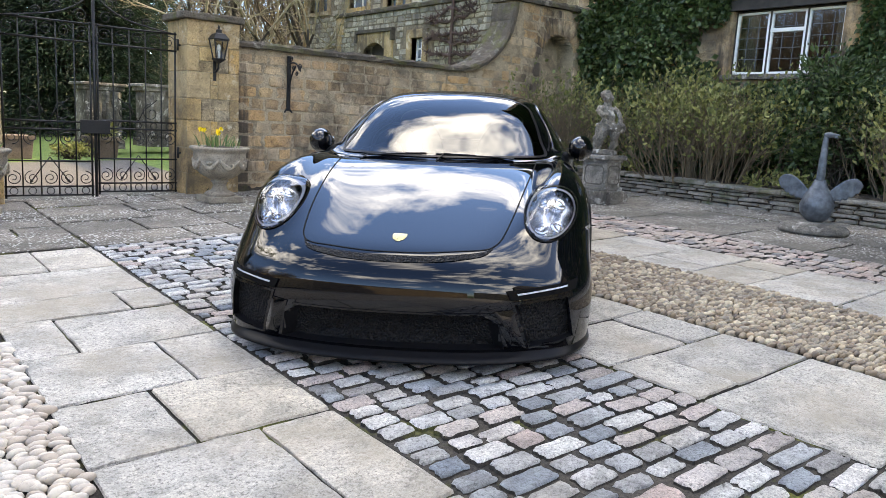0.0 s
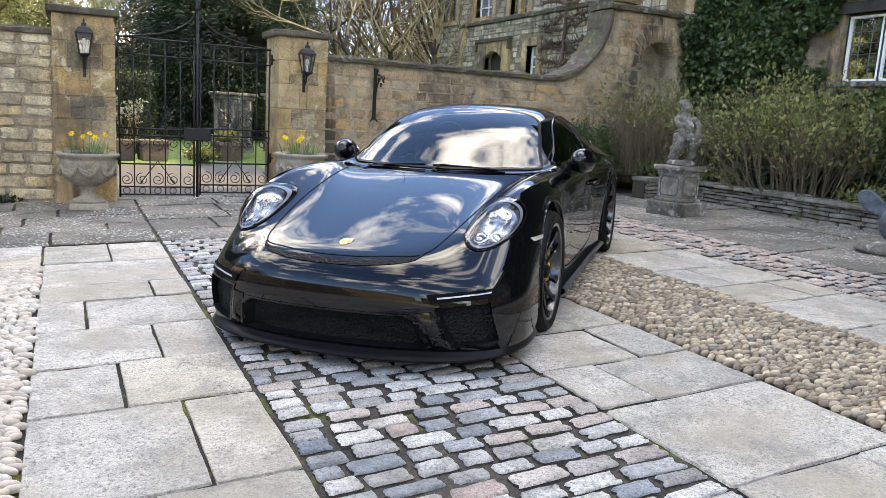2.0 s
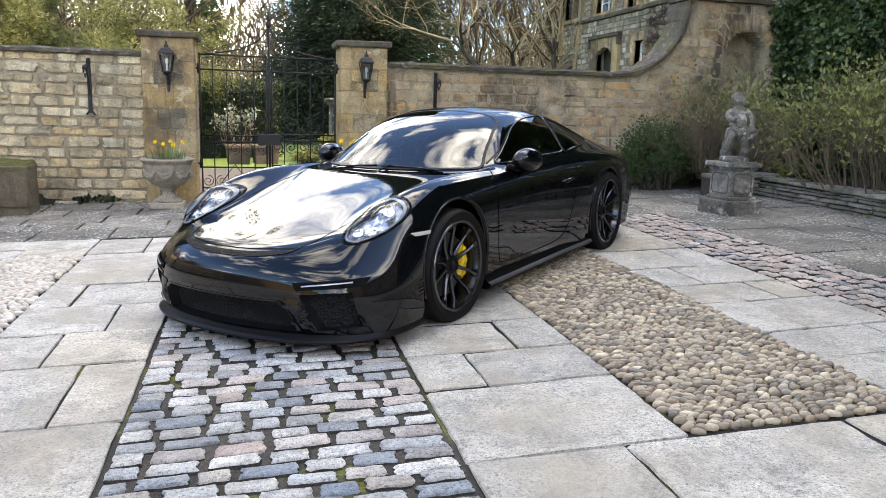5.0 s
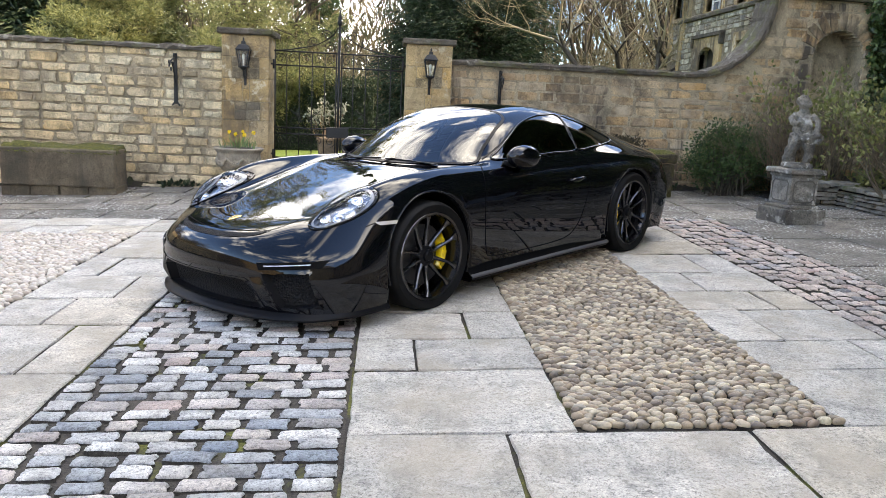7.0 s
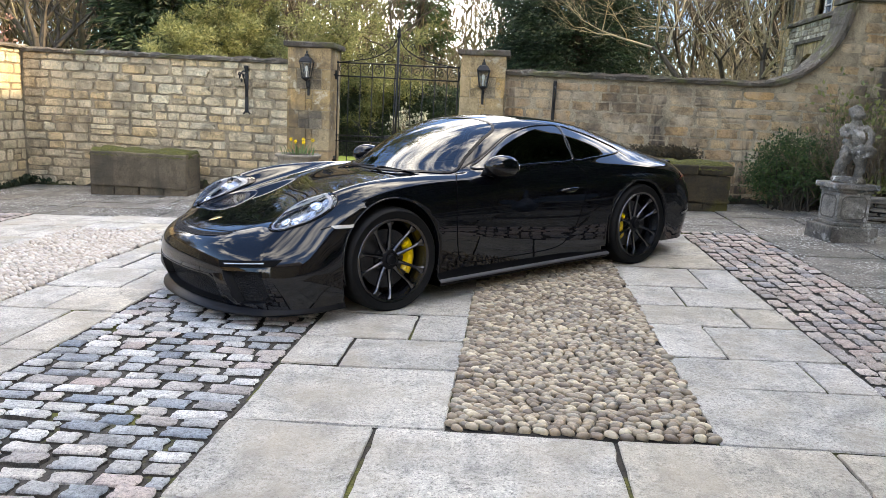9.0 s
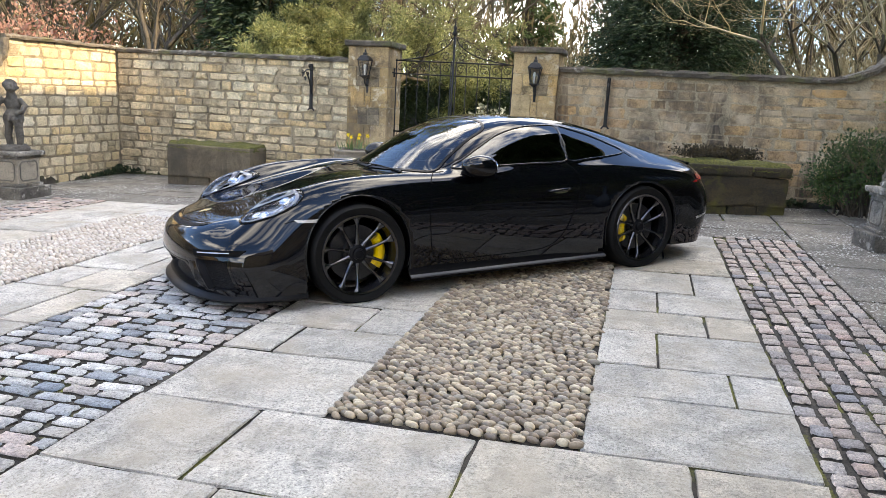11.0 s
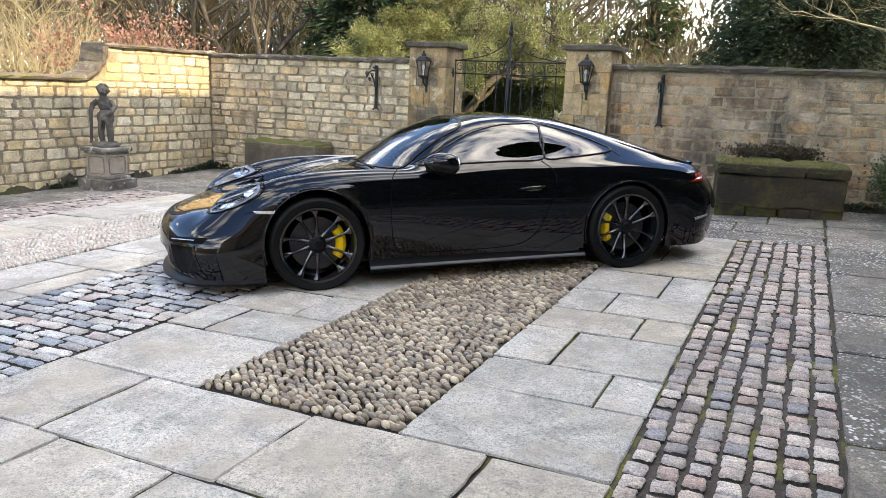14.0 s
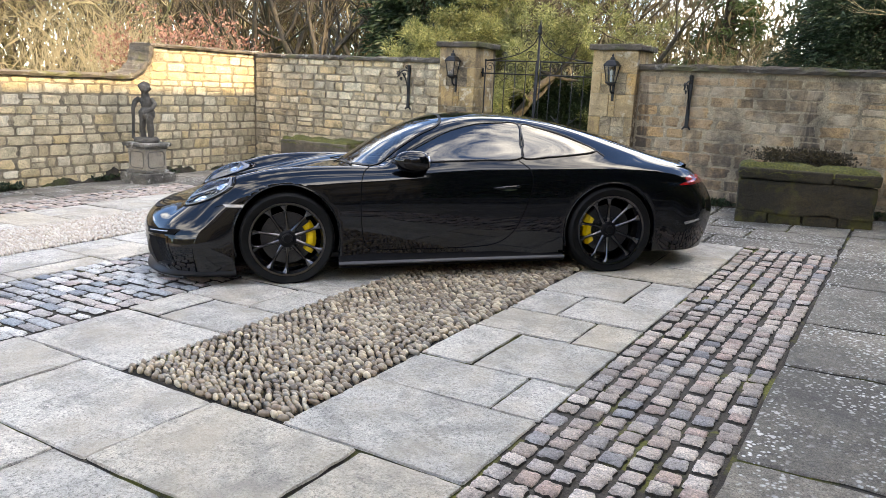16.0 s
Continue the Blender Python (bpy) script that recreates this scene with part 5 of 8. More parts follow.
gate_leaf(2.13, 2.96, "black wrought-iron gate leaf with scrolled lower panel, closed")
gate_leaf(3.0, 3.83, "black wrought-iron gate leaf with scrolled lower panel, closed")
gp = thing("gate_post", pose(2.98, GATE_Y - .02, gz(2.98, GATE_Y)), "slender iron centre post with a finial over the closed gates", "post")
bm = bmesh.new()
tube(bm, [(0, 0, -.03), (0, 0, 2.12)], .016, 8)
part("shaft", bm, MAT["iron"], gp, smooth=True)
bm = bmesh.new()
lathe(bm, [(.0, 2.10), (.03, 2.13), (.036, 2.16), (.02, 2.19), (.028, 2.215), (.012, 2.26), (.0, 2.36)], 14)
part("finial", bm, MAT["iron"], gp, smooth=True)
for sgn in (-1, 1):
    bm = bmesh.new()
    tube(bm, [(sgn * x, 0, z) for x, z in open_line([(.02, 2.10), (.10, 1.98), (.30, 1.86), (.55, 1.80), (.82, 1.76)])], .008, 6)
    part("overthrow", bm, MAT["iron"], gp, smooth=True)
    for cx, cz, r in ((.16, 1.99, .07), (.34, 1.90, .06), (.12, 1.84, .07), (.52, 1.84, .045)):
        bm = bmesh.new()
        tube(bm, [(sgn * p[0], 0, p[2]) for p in spiral(cx, cz, r, .012, 0, 1.5, 20)], .0055, 5)
        part("scroll", bm, MAT["iron"], gp, smooth=True)
bm = bmesh.new()
box(bm, -.15, .14, -.03, .0, .66, .80, .006)
part("lock_box", bm, MAT["iron"], gp, "black lock box")
# hinge pins on the piers
for x, s in ((2.115, 1), (3.845, -1)):
    for z in (.45, 1.62):
        bm = bmesh.new()
        tube(bm, [(0, 0, -.06), (0, 0, .06)], .014, 8)
        tube(bm, [(0, 0, 0), (-s * .03, 0, 0)], .012, 6)
        h = part("hinge", bm, MAT["iron"], PIER_A if s > 0 else PIER_B, "black iron gate hinge", True)
        h.matrix_basis = h.parent.matrix_world.inverted() @ pose(x + s * .015, 8.62, gz(x, 8.6) + z)


def lantern(x, y, z, label):
    """Tapered four-sided wall lantern with a domed hood, on a short bracket; z is its hood's height."""
    l = thing("wall_lantern", pose(x, y + .012, z) @ Matrix.Scale(.9, 4), label, "lantern", "pier lanterns")
    bm = bmesh.new()
    n = 4
    rot = pose(0, 0, 0, 0, 0, 45)
    lathe(bm, [(.135, 0), (.138, .012), (.085, .07), (.04, .085), (.035, .12), (.012, .13), (.018, .15), (.0, .18)], 4, rot)
    part("hood", bm, MAT["iron"], l, "black pointed hood")
    for i in range(4):
        a, b = math.pi / 4 + math.pi / 2 * i, math.pi / 4 + math.pi / 2 * (i + 1)
        top = [(.118 * math.cos(q), .118 * math.sin(q), 0) for q in (a, b)]
        low = [(.070 * math.cos(q), .070 * math.sin(q), -.225) for q in (a, b)]
        bm = bmesh.new()
        bm.faces.new([bm.verts.new(p) for p in (top[0], top[1], low[1], low[0])])
        pn = part("pane", bm, MAT["lamp_glass"], l, "clear glass pane")
        bm = bmesh.new()
        tube(bm, [top[0], low[0]], .008, 6)
        part("corner_bar", bm, MAT["iron"], l)
    bm = bmesh.new()
    lathe(bm, [(.09, -.215), (.09, -.228), (.05, -.25), (.02, -.27), (.0, -.29)], 4, rot)
    part("base", bm, MAT["iron"], l)
    bm = bmesh.new()
    tube(bm, [(0, 0, -.22), (0, 0, -.13)], .012, 8)
    blob(bm, (0, 0, -.09), (.022, .022, .045), None, 10)
    part("bulb", bm, MAT["bulb"], l, "pearl candle bulb", True)
    bm = bmesh.new()
    tube(bm, [(0, 0, -.27), (0, .01, -.33), (0, .07, -.37), (0, .125, -.36)], .012, 8)
    box(bm, -.018, .018, .115, .135, -.48, -.22, .004)
    part("bracket", bm, MAT["iron"], l)
    return l


lantern(1.80, 8.30, 1.76, "black four-sided wall lantern on an ochre stone pier")
lantern(4.17, 8.30, 1.76, "black four-sided wall lantern on an ochre stone pier")


def hanging_bracket(x, label):
    """Flat iron back plate with a scrolled arm standing out from the wall."""
    b = thing("wall_bracket", pose(x, WALL_Y - .03, 1.05), label, "bracket", "wall brackets")
    bm = bmesh.new()
    box(bm, -.022, .022, -.012, .012, 0, .64, .004)
    for sgn in (-1, 1):
        tube(bm, [(0, 0, .05), (sgn * .025, 0, .01), (sgn * .05, 0, -.02)], .011, 6)
    part("back_plate", bm, MAT["iron"], b)
    bm = bmesh.new()
    tube(bm, [(0, -yy, zz) for yy, zz in open_line([(0, .54), (.08, .56), (.17, .55), (.25, .50), (.29, .46)])], .010, 6)
    part("arm", bm, MAT["iron"], b, smooth=True)
    bm = bmesh.new()
    tube(bm, [(0, -yy, zz) for yy, zz in open_line([(.01, .22), (.04, .34), (.09, .44), (.17, .52)])], .010, 6)
    part("strut", bm, MAT["iron"], b, smooth=True)
    for cy, cz, r, tn in ((.27, .50, .045, 1.5), (.12, .50, .035, -1.4), (.06, .60, .035, 1.4), (.20, .43, .03, 1.3)):
        bm = bmesh.new()
        tube(bm, [(0, -p[0], p[2]) for p in spiral(cy, cz, r, .008, 0, tn, 18)], .007, 6)
        part("scroll", bm, MAT["iron"], b, smooth=True)
    return b


hanging_bracket(.90, "black wrought-iron scrolled bracket on the rubble wall")
hanging_bracket(5.12, "black wrought-iron scrolled bracket on the rubble wall")


# ---- urns with daffodils ----
def leaf_material(name, a, b, rough=0.5):
    n = Nodes(name)
    r = n.island()
    n.b.inputs["Roughness"].default_value = rough
    return n.done(n.ramp(r, (0.0, a), (0.6, b), (1.0, tuple(c * 1.25 for c in b))), rough, Subsurface_Weight=0.0)


MAT["blade"] = leaf_material("daffodil_leaf", (0.06, 0.11, 0.03), (0.13, 0.20, 0.06))
MAT["petal"] = plain("daffodil_yellow", (0.85, 0.60, 0.02), 0.5)


def urn(x, y, seed, label):
    r = random.Random(seed)
    u = thing("garden_urn", upright(x, y), label, "urn", "stone urns")
    bm = bmesh.new()
    box(bm, -.185, .185, -.185, .185, 0, .065, .008)
    part("plinth", bm, MAT["urn_stone"], u)
    bm = bmesh.new()
    lathe(bm, [(.15, .065), (.155, .085), (.14, .10), (.085, .125), (.068, .17), (.075, .20), (.095, .215), (.08, .228), (.12, .245), (.20, .29), (.245, .35), (.262, .42), (.268, .47), (.262, .50), (.27, .52), (.30, .545), (.305, .565), (.285, .575), (.25, .57), (.235, .53), (.0, .52)], 40)
    part("bowl", bm, MAT["urn_stone"], u, "pale carved stone bowl", True)
    for i in range(8):
        a0 = 2 * math.pi * i / 8
        bm = bmesh.new()
        pts, rad = [], []
        for k in range(9):
            q = k / 8
            a = a0 + (q - .5) * math.pi / 4
            z = .45 - .09 * math.sin(math.pi * q)
            rr = .268 - .02 * math.sin(math.pi * q)
            pts.append((rr * math.cos(a), rr * math.sin(a), z))
            rad.append(.014 + .016 * math.sin(math.pi * q))
        tube(bm, pts, rad, 8)
        for k in range(5):
            a = a0 + (r.uniform(-.3, .3)) * .8
            blob(bm, (.262 * math.cos(a), .262 * math.sin(a), .37 + r.uniform(0, .05)), .02, None, 8)
        part("swag", bm, MAT["urn_stone"], u, smooth=True)
    bm = bmesh.new()
    lathe(bm, [(.245, .55), (.12, .575), (.0, .58)], 20)
    part("earth", bm, MAT["earth"], u)
    pl = thing("daffodil_clump", upright(x, y), "clump of yellow daffodils and leaves growing in a stone urn", "flowers", "daffodils")
    bm, bf = bmesh.new(), bmesh.new()
    for i in range(48):
        a, d = r.uniform(0, 6.28), r.uniform(.02, .22)
        p = Vector((d * math.cos(a), d * math.sin(a), .56))
        h, lean = r.uniform(.06, .17), Vector((math.cos(a), math.sin(a), 0)) * r.uniform(.01, .09)
        side = Vector((-math.sin(a + 1), math.cos(a + 1), 0)) * .006
        m = p + lean * .4 + Vector((0, 0, h * .6))
        t = p + lean + Vector((0, 0, h))
        bm.faces.new([bm.verts.new(q) for q in (p - side, p + side, m + side, t, m - side)])
    for i in range(5):
        a, d = r.uniform(0, 6.28), r.uniform(.02, .2)
        p = Vector((d * math.cos(a), d * math.sin(a), .56 + r.uniform(.12, .2)))
        f = Vector((r.uniform(-.7, .7), r.uniform(-1, .2), .3)).normalized()
        q = f.to_track_quat('Z', 'Y').to_matrix().to_4x4()
        for k in range(6):
            b = 2 * math.pi * k / 6
            pts = [(0, 0, 0), (.02 * math.cos(b - .5), .02 * math.sin(b - .5), .004), (.034 * math.cos(b), .034 * math.sin(b), 0), (.02 * math.cos(b + .5), .02 * math.sin(b + .5), .004)]
            bf.faces.new([bf.verts.new(p + (q @ Vector(c))) for c in pts])
        lathe(bf, [(.008, 0), (.011, .012), (.015, .022)], 8, Matrix.Translation(p) @ q, 1, False)
        tube(bm, [(p.x * .8, p.y * .8, .55), tuple(p)], .003, 5)
    part("foliage", bm, MAT["blade"], pl)
    part("blossom", bf, MAT["petal"], pl, "yellow trumpet flowers")
    return u


urn(1.80, 7.98, 1, "pale carved stone urn with swags on a square plinth")
urn(3.98, 7.80, 2, "pale carved stone urn with swags on a square plinth")


# ---- troughs ----
def moss_material():
    n = Nodes("bright_moss")
    f = n.noise(45, 6, 0.7)
    n.bump(f, 1.0, 0.02)
    return n.done(n.ramp(f, (0.3, (0.02, 0.022, 0.006)), (0.5, (0.07, 0.070, 0.012)), (0.7, (0.17, 0.155, 0.03))), 0.95)


MAT["moss"] = moss_material()


def trough(m, L, W, H, material, label, seed, mossy, feet):
    t = thing("stone_trough", m, label, "trough", "stone troughs")
    bm = bmesh.new()
    cut = .13 if seed == 2 else 0
    box(bm, -L / 2 + cut * .15, L / 2 - cut * .15, -W / 2 + cut * .15, W / 2 - cut * .15, .10, H - cut, .02)
    bmesh.ops.subdivide_edges(bm, edges=bm.edges[:], cuts=5, use_grid_fill=True)
    for v in bm.verts:
        v.co += noise.noise_vector(v.co * 6 + Vector((seed * 7, 0, 0))) * .014 * seed + noise.noise_vector(v.co * 2.5) * .02 * (seed - 1)
        if v.co.z > H - .03 and abs(v.co.x) < L / 2 - .09 and abs(v.co.y) < W / 2 - .09:
            v.co.z -= .07
    part("basin", bm, material, t)
    if cut:
        for x0, x1 in ((-L / 2, L * .17), (L * .17 + .012, L / 2)):
            bm = bmesh.new()
            box(bm, x0, x1, -W / 2, W / 2, H - cut + .012, H, .02)
            bmesh.ops.subdivide_edges(bm, edges=bm.edges[:], cuts=4, use_grid_fill=True)
            for v in bm.verts:
                v.co += noise.noise_vector(v.co * 7) * .016
            part("rim", bm, material, t, "cracked mossy rim slab")
    for x in feet:
        bm = bmesh.new()
        box(bm, x - .16, x + .16, -W / 2 + .03, W / 2 - .03, -.05, .11, .015)
        for v in bm.verts:
            v.co += noise.noise_vector(v.co * 8) * .008
        part("foot", bm, material, t)
    bm = bmesh.new()
    r = random.Random(seed)
    n, k = 70, 10
    grid_v = []
    for j in range(k + 1):
        row = []
        for i in range(n + 1):
            x, y = -L / 2 + L * i / n, -W / 2 + W * j / k
            edge = min(i, n - i, j * 2, (k - j) * 2)
            z = H + .002 + mossy * max(0, .45 + noise.noise(Vector((x * 5, y * 7, seed)))) * (1 if edge > 1 else .6)
            row.append(bm.verts.new((x * 1.006, y * 1.02, z if edge else H - .035 - r.uniform(0, .03))))
        grid_v.append(row)
    for a, b in zip(grid_v, grid_v[1:]):
        for i in range(n):
            bm.faces.new((a[i], a[i + 1], b[i + 1], b[i]))
    part("moss", bm, MAT["moss"], t, "thick green moss along the rim", True)
    return t


trough(upright(-.28, 7.93, 2), 1.30, .52, .56, MAT["trough"], "long rough stone trough with bright moss on its rim", 1, .05, (-.5, -.17, .17, .5))
trough(upright(6.62, 7.86, 11), 1.36, .56, .58, MAT["trough_dark"], "long dark stone trough with a cracked rim thick with moss", 2, .055, (-.5, -.17, .17, .5))


# ---- statues on pedestals ----
def pedestal(x, y, rz, w, h, label, die_stone):
    p = thing("statue_pedestal", upright(x, y, rz), label, "pedestal", "pedestals")
    bm = bmesh.new()
    box(bm, -w * .56, w * .56, -w * .56, w * .56, -.06, .15, .012)
    box(bm, -w * .44, w * .44, -w * .44, w * .44, .15, .19, .012)
    part("base", bm, MAT["old_stone"], p)
    bm = bmesh.new()
    box(bm, -w * .38, w * .38, -w * .38, w * .38, .19, h - .09, .008)
    part("die", bm, die_stone, p)
    for k in range(4):
        bm = bmesh.new()
        m = pose(0, 0, 0, 0, 0, 90 * k)
        a, z0, z1, c = w * .29, .225, h - .125, .03
        loop = [(-a + c, z0), (a - c, z0), (a, z0 + c), (a, z1 - c), (a - c, z1), (-a + c, z1), (-a, z1 - c), (-a, z0 + c)]
        tube(bm, [m @ Vector((xx, -w * .383, zz)) for xx, zz in loop], .008, 6, True)
        part("panel_moulding", bm, MAT["dark_statue"], p)
    bm = bmesh.new()
    box(bm, -w * .42, w * .42, -w * .42, w * .42, h - .09, h - .055, .012)
    box(bm, -w * .50, w * .50, -w * .50, w * .50, h - .055, h, .016)
    part("cornice", bm, MAT["old_stone"], p)
    return p


def figure(m, material, label, pose_kind):
    """A plain putto-like garden figure in one weathered mesh."""
    bm = bmesh.new()
    lathe(bm, [(.17, 0), (.175, .03), (.16, .06), (.0, .062)], 20)
    limb = lambda pts, r: tube(bm, pts, r, 12)
    if pose_kind == 1:
        limb([(.075, -.03, .05), (.10, -.05, .13), (.095, -.06, .20)], [.036, .050, .044])
        limb([(.095, -.06, .20), (.075, -.075, .28), (.045, -.02, .37)], [.050, .072, .085])
        limb([(-.075, .03, .05), (-.085, -.01, .13), (-.085, -.05, .21)], [.036, .050, .044])
        limb([(-.085, -.05, .21), (-.065, -.07, .29), (-.035, -.01, .37)], [.050, .070, .082])
        blob(bm, (.0, .02, .40), (.105, .09, .085), None, 16)
        blob(bm, (-.005, -.015, .485), (.088, .085, .095), None, 16)
        blob(bm, (-.01, .01, .575), (.090, .070, .085), None, 16)
        limb([(.075, .02, .615), (.135, .0, .55), (.150, -.05, .47), (.125, -.09, .405)], [.040, .038, .032, .028])
        limb([(-.085, .02, .615), (-.135, -.03, .565), (-.11, -.10, .515), (-.04, -.12, .50)], [.040, .038, .032, .028])
        for i in range(11):
            q = i / 10
            blob(bm, (.15 - .24 * q, -.10 - .03 * math.sin(3.1 * q), .39 - .07 * math.sin(3.1 * q) + .05 * q), (.036, .036, .036 + .012 * (i % 2)), None, 10)
        for i in range(7):
            a = i * 2.4
            blob(bm, (.145 + .035 * math.cos(a), -.07 + .03 * math.sin(a), .36 - .02 * (i % 3)), .034, None, 10)
        for i in range(6):
            blob(bm, (-.12 - .012 * (i % 2), .03 - .01 * i, .36 - .05 * i), (.045, .05, .05), None, 10)
        top = .675
    else:
        limb([(.065, -.01, .05), (.072, -.04, .18), (.06, -.03, .30), (.045, 0, .40)], [.036, .042, .05, .066])
        limb([(-.055, .03, .05), (-.065, .0, .18), (-.055, -.01, .30), (-.04, 0, .40)], [.036, .042, .05, .066])
        blob(bm, (0, 0, .43), (.095, .08, .085), None, 16)
        blob(bm, (0, .01, .55), (.088, .07, .11), None, 16)
        for i in range(10):
            a = 2 * math.pi * i / 10
            blob(bm, (.09 * math.cos(a), .078 * math.sin(a), .385 + .025 * math.sin(2 * a)), (.028, .028, .05), None, 10)
        limb([(-.08, .01, .62), (-.155, .0, .57), (-.175, -.05, .46)], [.034, .034, .028])
        limb([(-.175, -.05, .47), (-.18, -.05, .25), (-.175, -.04, .05)], [.024, .02, .024])
        limb([(.08, .01, .62), (.15, -.02, .55), (.12, -.09, .47), (.06, -.10, .45)], [.034, .034, .03, .028])
        top = .70
    limb([(0, .01, .61), (0, .0, top)], [.06, .05])
    blob(bm, (0, -.015, top + .055), (.062, .066, .070), None, 16)
    blob(bm, (0, -.075, top + .042), (.022, .02, .022), None, 10)
    for i in range(30):
        a, b = 2.4 * i, .15 + .055 * i
        blob(bm, (.062 * math.cos(a) * math.sin(b), .016 + .060 * math.sin(a) * math.sin(b), top + .064 + .062 * math.cos(b)), .018 + .008 * (i % 3), None, 8)
    for v in bm.verts:
        v.co += noise.noise_vector(v.co * 30) * .012 + noise.noise_vector(v.co * 9) * .012
        v.co.x += (.035 if pose_kind == 1 else .015) * math.sin(max(0, v.co.z - .06) * 5.2)
    ob = part("statue", bm, material, None, smooth=True)
    ob.matrix_world = m
    md = ob.modifiers.new("weathered", 'REMESH')
    md.mode, md.voxel_size, md.use_smooth_shade = 'VOXEL', .009, True
    return tagged(ob, label, "statue", "garden statues")


pedestal(7.93, 5.98, 8, .425, .565, "weathered grey stone pedestal with panelled sides", MAT["old_stone"])
figure(upright(7.93, 5.98, -38, .565) @ Matrix.Scale(.90, 4), MAT["old_stone"], "lichen-spotted stone cherub figure holding a garland on a pedestal", 1)
pedestal(-1.80, 5.86, 3, .48, .58, "stone pedestal with pale panelled sides and dark cornice", MAT["urn_stone"])
figure(upright(-1.80, 5.86, 28, .58), MAT["dark_statue"], "blackened stone cherub figure leaning on a staff", 2)


# ---- lead swan ----
sw = thing("swan_ornament", upright(8.22, 3.56, -66), "grey lead swan with raised wings on a round stone base", "garden ornament")
bm = bmesh.new()
lathe(bm, [(.31, 0), (.32, .03), (.30, .06), (.24, .09), (.20, .10), (.0, .105)], 32)
for v in bm.verts:
    v.co += noise.noise_vector(v.co * 14) * .006
part("base", bm, MAT["old_stone"], sw, "lichened round stone base", True)
bm = bmesh.new()
lathe(bm, [(.06, .10), (.10, .13), (.145, .19), (.155, .27), (.13, .35), (.095, .41), (.066, .46), (.05, .51), (.0, .52)], 24, None, 1.05)
tube(bm, [(0, y, z) for y, z in open_line([(0, .40), (-.02, .55), (-.025, .70), (-.005, .83), (-.01, .90), (-.02, .93)])], [.046 - .0007 * i for i in range(41)], 12)
blob(bm, (.025, -.02, .935), (.05, .026, .028), None, 14)
tube(bm, [(.06, -.02, .938), (.095, -.02, .937), (.12, -.02, .934)], [.016, .012, .005], 10)
tube(bm, [(.06, -.02, .925), (.09, -.02, .915), (.11, -.02, .910)], [.012, .009, .004], 10)
part("body", bm, MAT["lead"], sw, smooth=True)
def swan_wing(sgn):
    """One broad raised wing: a bent, ribbed plate with a scalloped trailing edge."""
    bm = bmesh.new()
    nu, nv = 18, 10
    sheets = []
    for side in (0, 1):
        rows = []
        for i in range(nu + 1):
            u = i / nu
            top = .36 + .19 * math.sin(1.95 * u)
            low = .31 - .02 * u + .12 * u * u + .010 * math.sin(u * 40)
            mid, half = (top + low) / 2, (top - low) / 2 * math.sqrt(max(0.02, 1 - u ** 7))
            row = []
            for j in range(nv + 1):
                v = j / nv
                row.append(bm.verts.new((sgn * (.05 + .32 * u), .10 * u * u - .02 + .006 * math.sin(u * 40) * (1 - v) + (.012 if side else -.012) * (1 - .6 * u), mid + half * (2 * v - 1))))
            rows.append(row)
        sheets.append(rows)
    for rows in sheets:
        for a, b in zip(rows, rows[1:]):
            for j in range(nv):
                bm.faces.new((a[j], a[j + 1], b[j + 1], b[j]))
    A, B = sheets
    rim = lambda R: R[0][:] + [R[i][-1] for i in range(1, nu + 1)] + R[-1][-2::-1] + [R[i][0] for i in range(nu - 1, 0, -1)]
    ra, rb = rim(A), rim(B)
    for i in range(len(ra)):
        k = (i + 1) % len(ra)
        bm.faces.new((ra[i], ra[k], rb[k], rb[i]))
    bmesh.ops.recalc_face_normals(bm, faces=bm.faces[:])
    return bm


for sgn in (-1, 1):
    part("wing", swan_wing(sgn), MAT["lead"], sw, "feathered lead wing", True)


# ---- house window ----
MAT["white_paint"] = plain("white_window_paint", (0.78, 0.77, 0.73), 0.5, 0, 0.06, 40)
MAT["window_glass"] = pane_material("old_window_glass", (0.5, 0.52, 0.5), 1.9)
MAT["beam"] = plain("dark_oak_beam", (0.035, 0.028, 0.022), 0.7, 0, 0.35, 12)
MAT["room"] = plain("dim_room_plaster", (0.12, 0.10, 0.08), 0.9)
MAT["curtain"] = plain("cream_curtain", (0.30, 0.25, 0.19), 0.9, 0, 0.15, 30)
wy0, wy1, wz0, wz1 = WIN
win = thing("window_1", pose(HX + .12, wy0, wz0), "white-painted three-light casement window with small leaded panes", "window", kind="structure")
W_, H_ = wy1 - wy0, wz1 - wz0


def wbox(name, y0, y1, z0, z1, x0, x1, material, parent, lab=""):
    bm = bmesh.new()
    box(bm, x0, x1, y0, y1, z0, z1, .004)
    return part(name, bm, material, parent, lab)


for name, a in (("window_frame", (0, W_, 0, .02)), ("window_frame", (0, W_, H_ - .02, H_)), ("window_frame", (0, .02, .02, H_ - .02)), ("window_frame", (W_ - .02, W_, .02, H_ - .02)), ("mullion", (W_ / 3 - .012, W_ / 3 + .012, .02, H_ - .02)), ("mullion", (2 * W_ / 3 - .012, 2 * W_ / 3 + .012, .02, H_ - .02))):
    wbox(name, *a, -.03, .06, MAT["beam"], win)
wbox("transom", W_ / 3 + .012, 2 * W_ / 3 - .012, H_ * .66, H_ * .66 + .045, -.032, .05, MAT["white_paint"], win)
wbox("window_sill", -.06, W_ + .06, -.06, 0, -.2, .08, MAT["old_stone"], win, "grey stone sill")
wbox("lintel", -.12, W_ + .12, H_, H_ + .14, -.16, .1, MAT["beam"], win, "dark oak lintel")
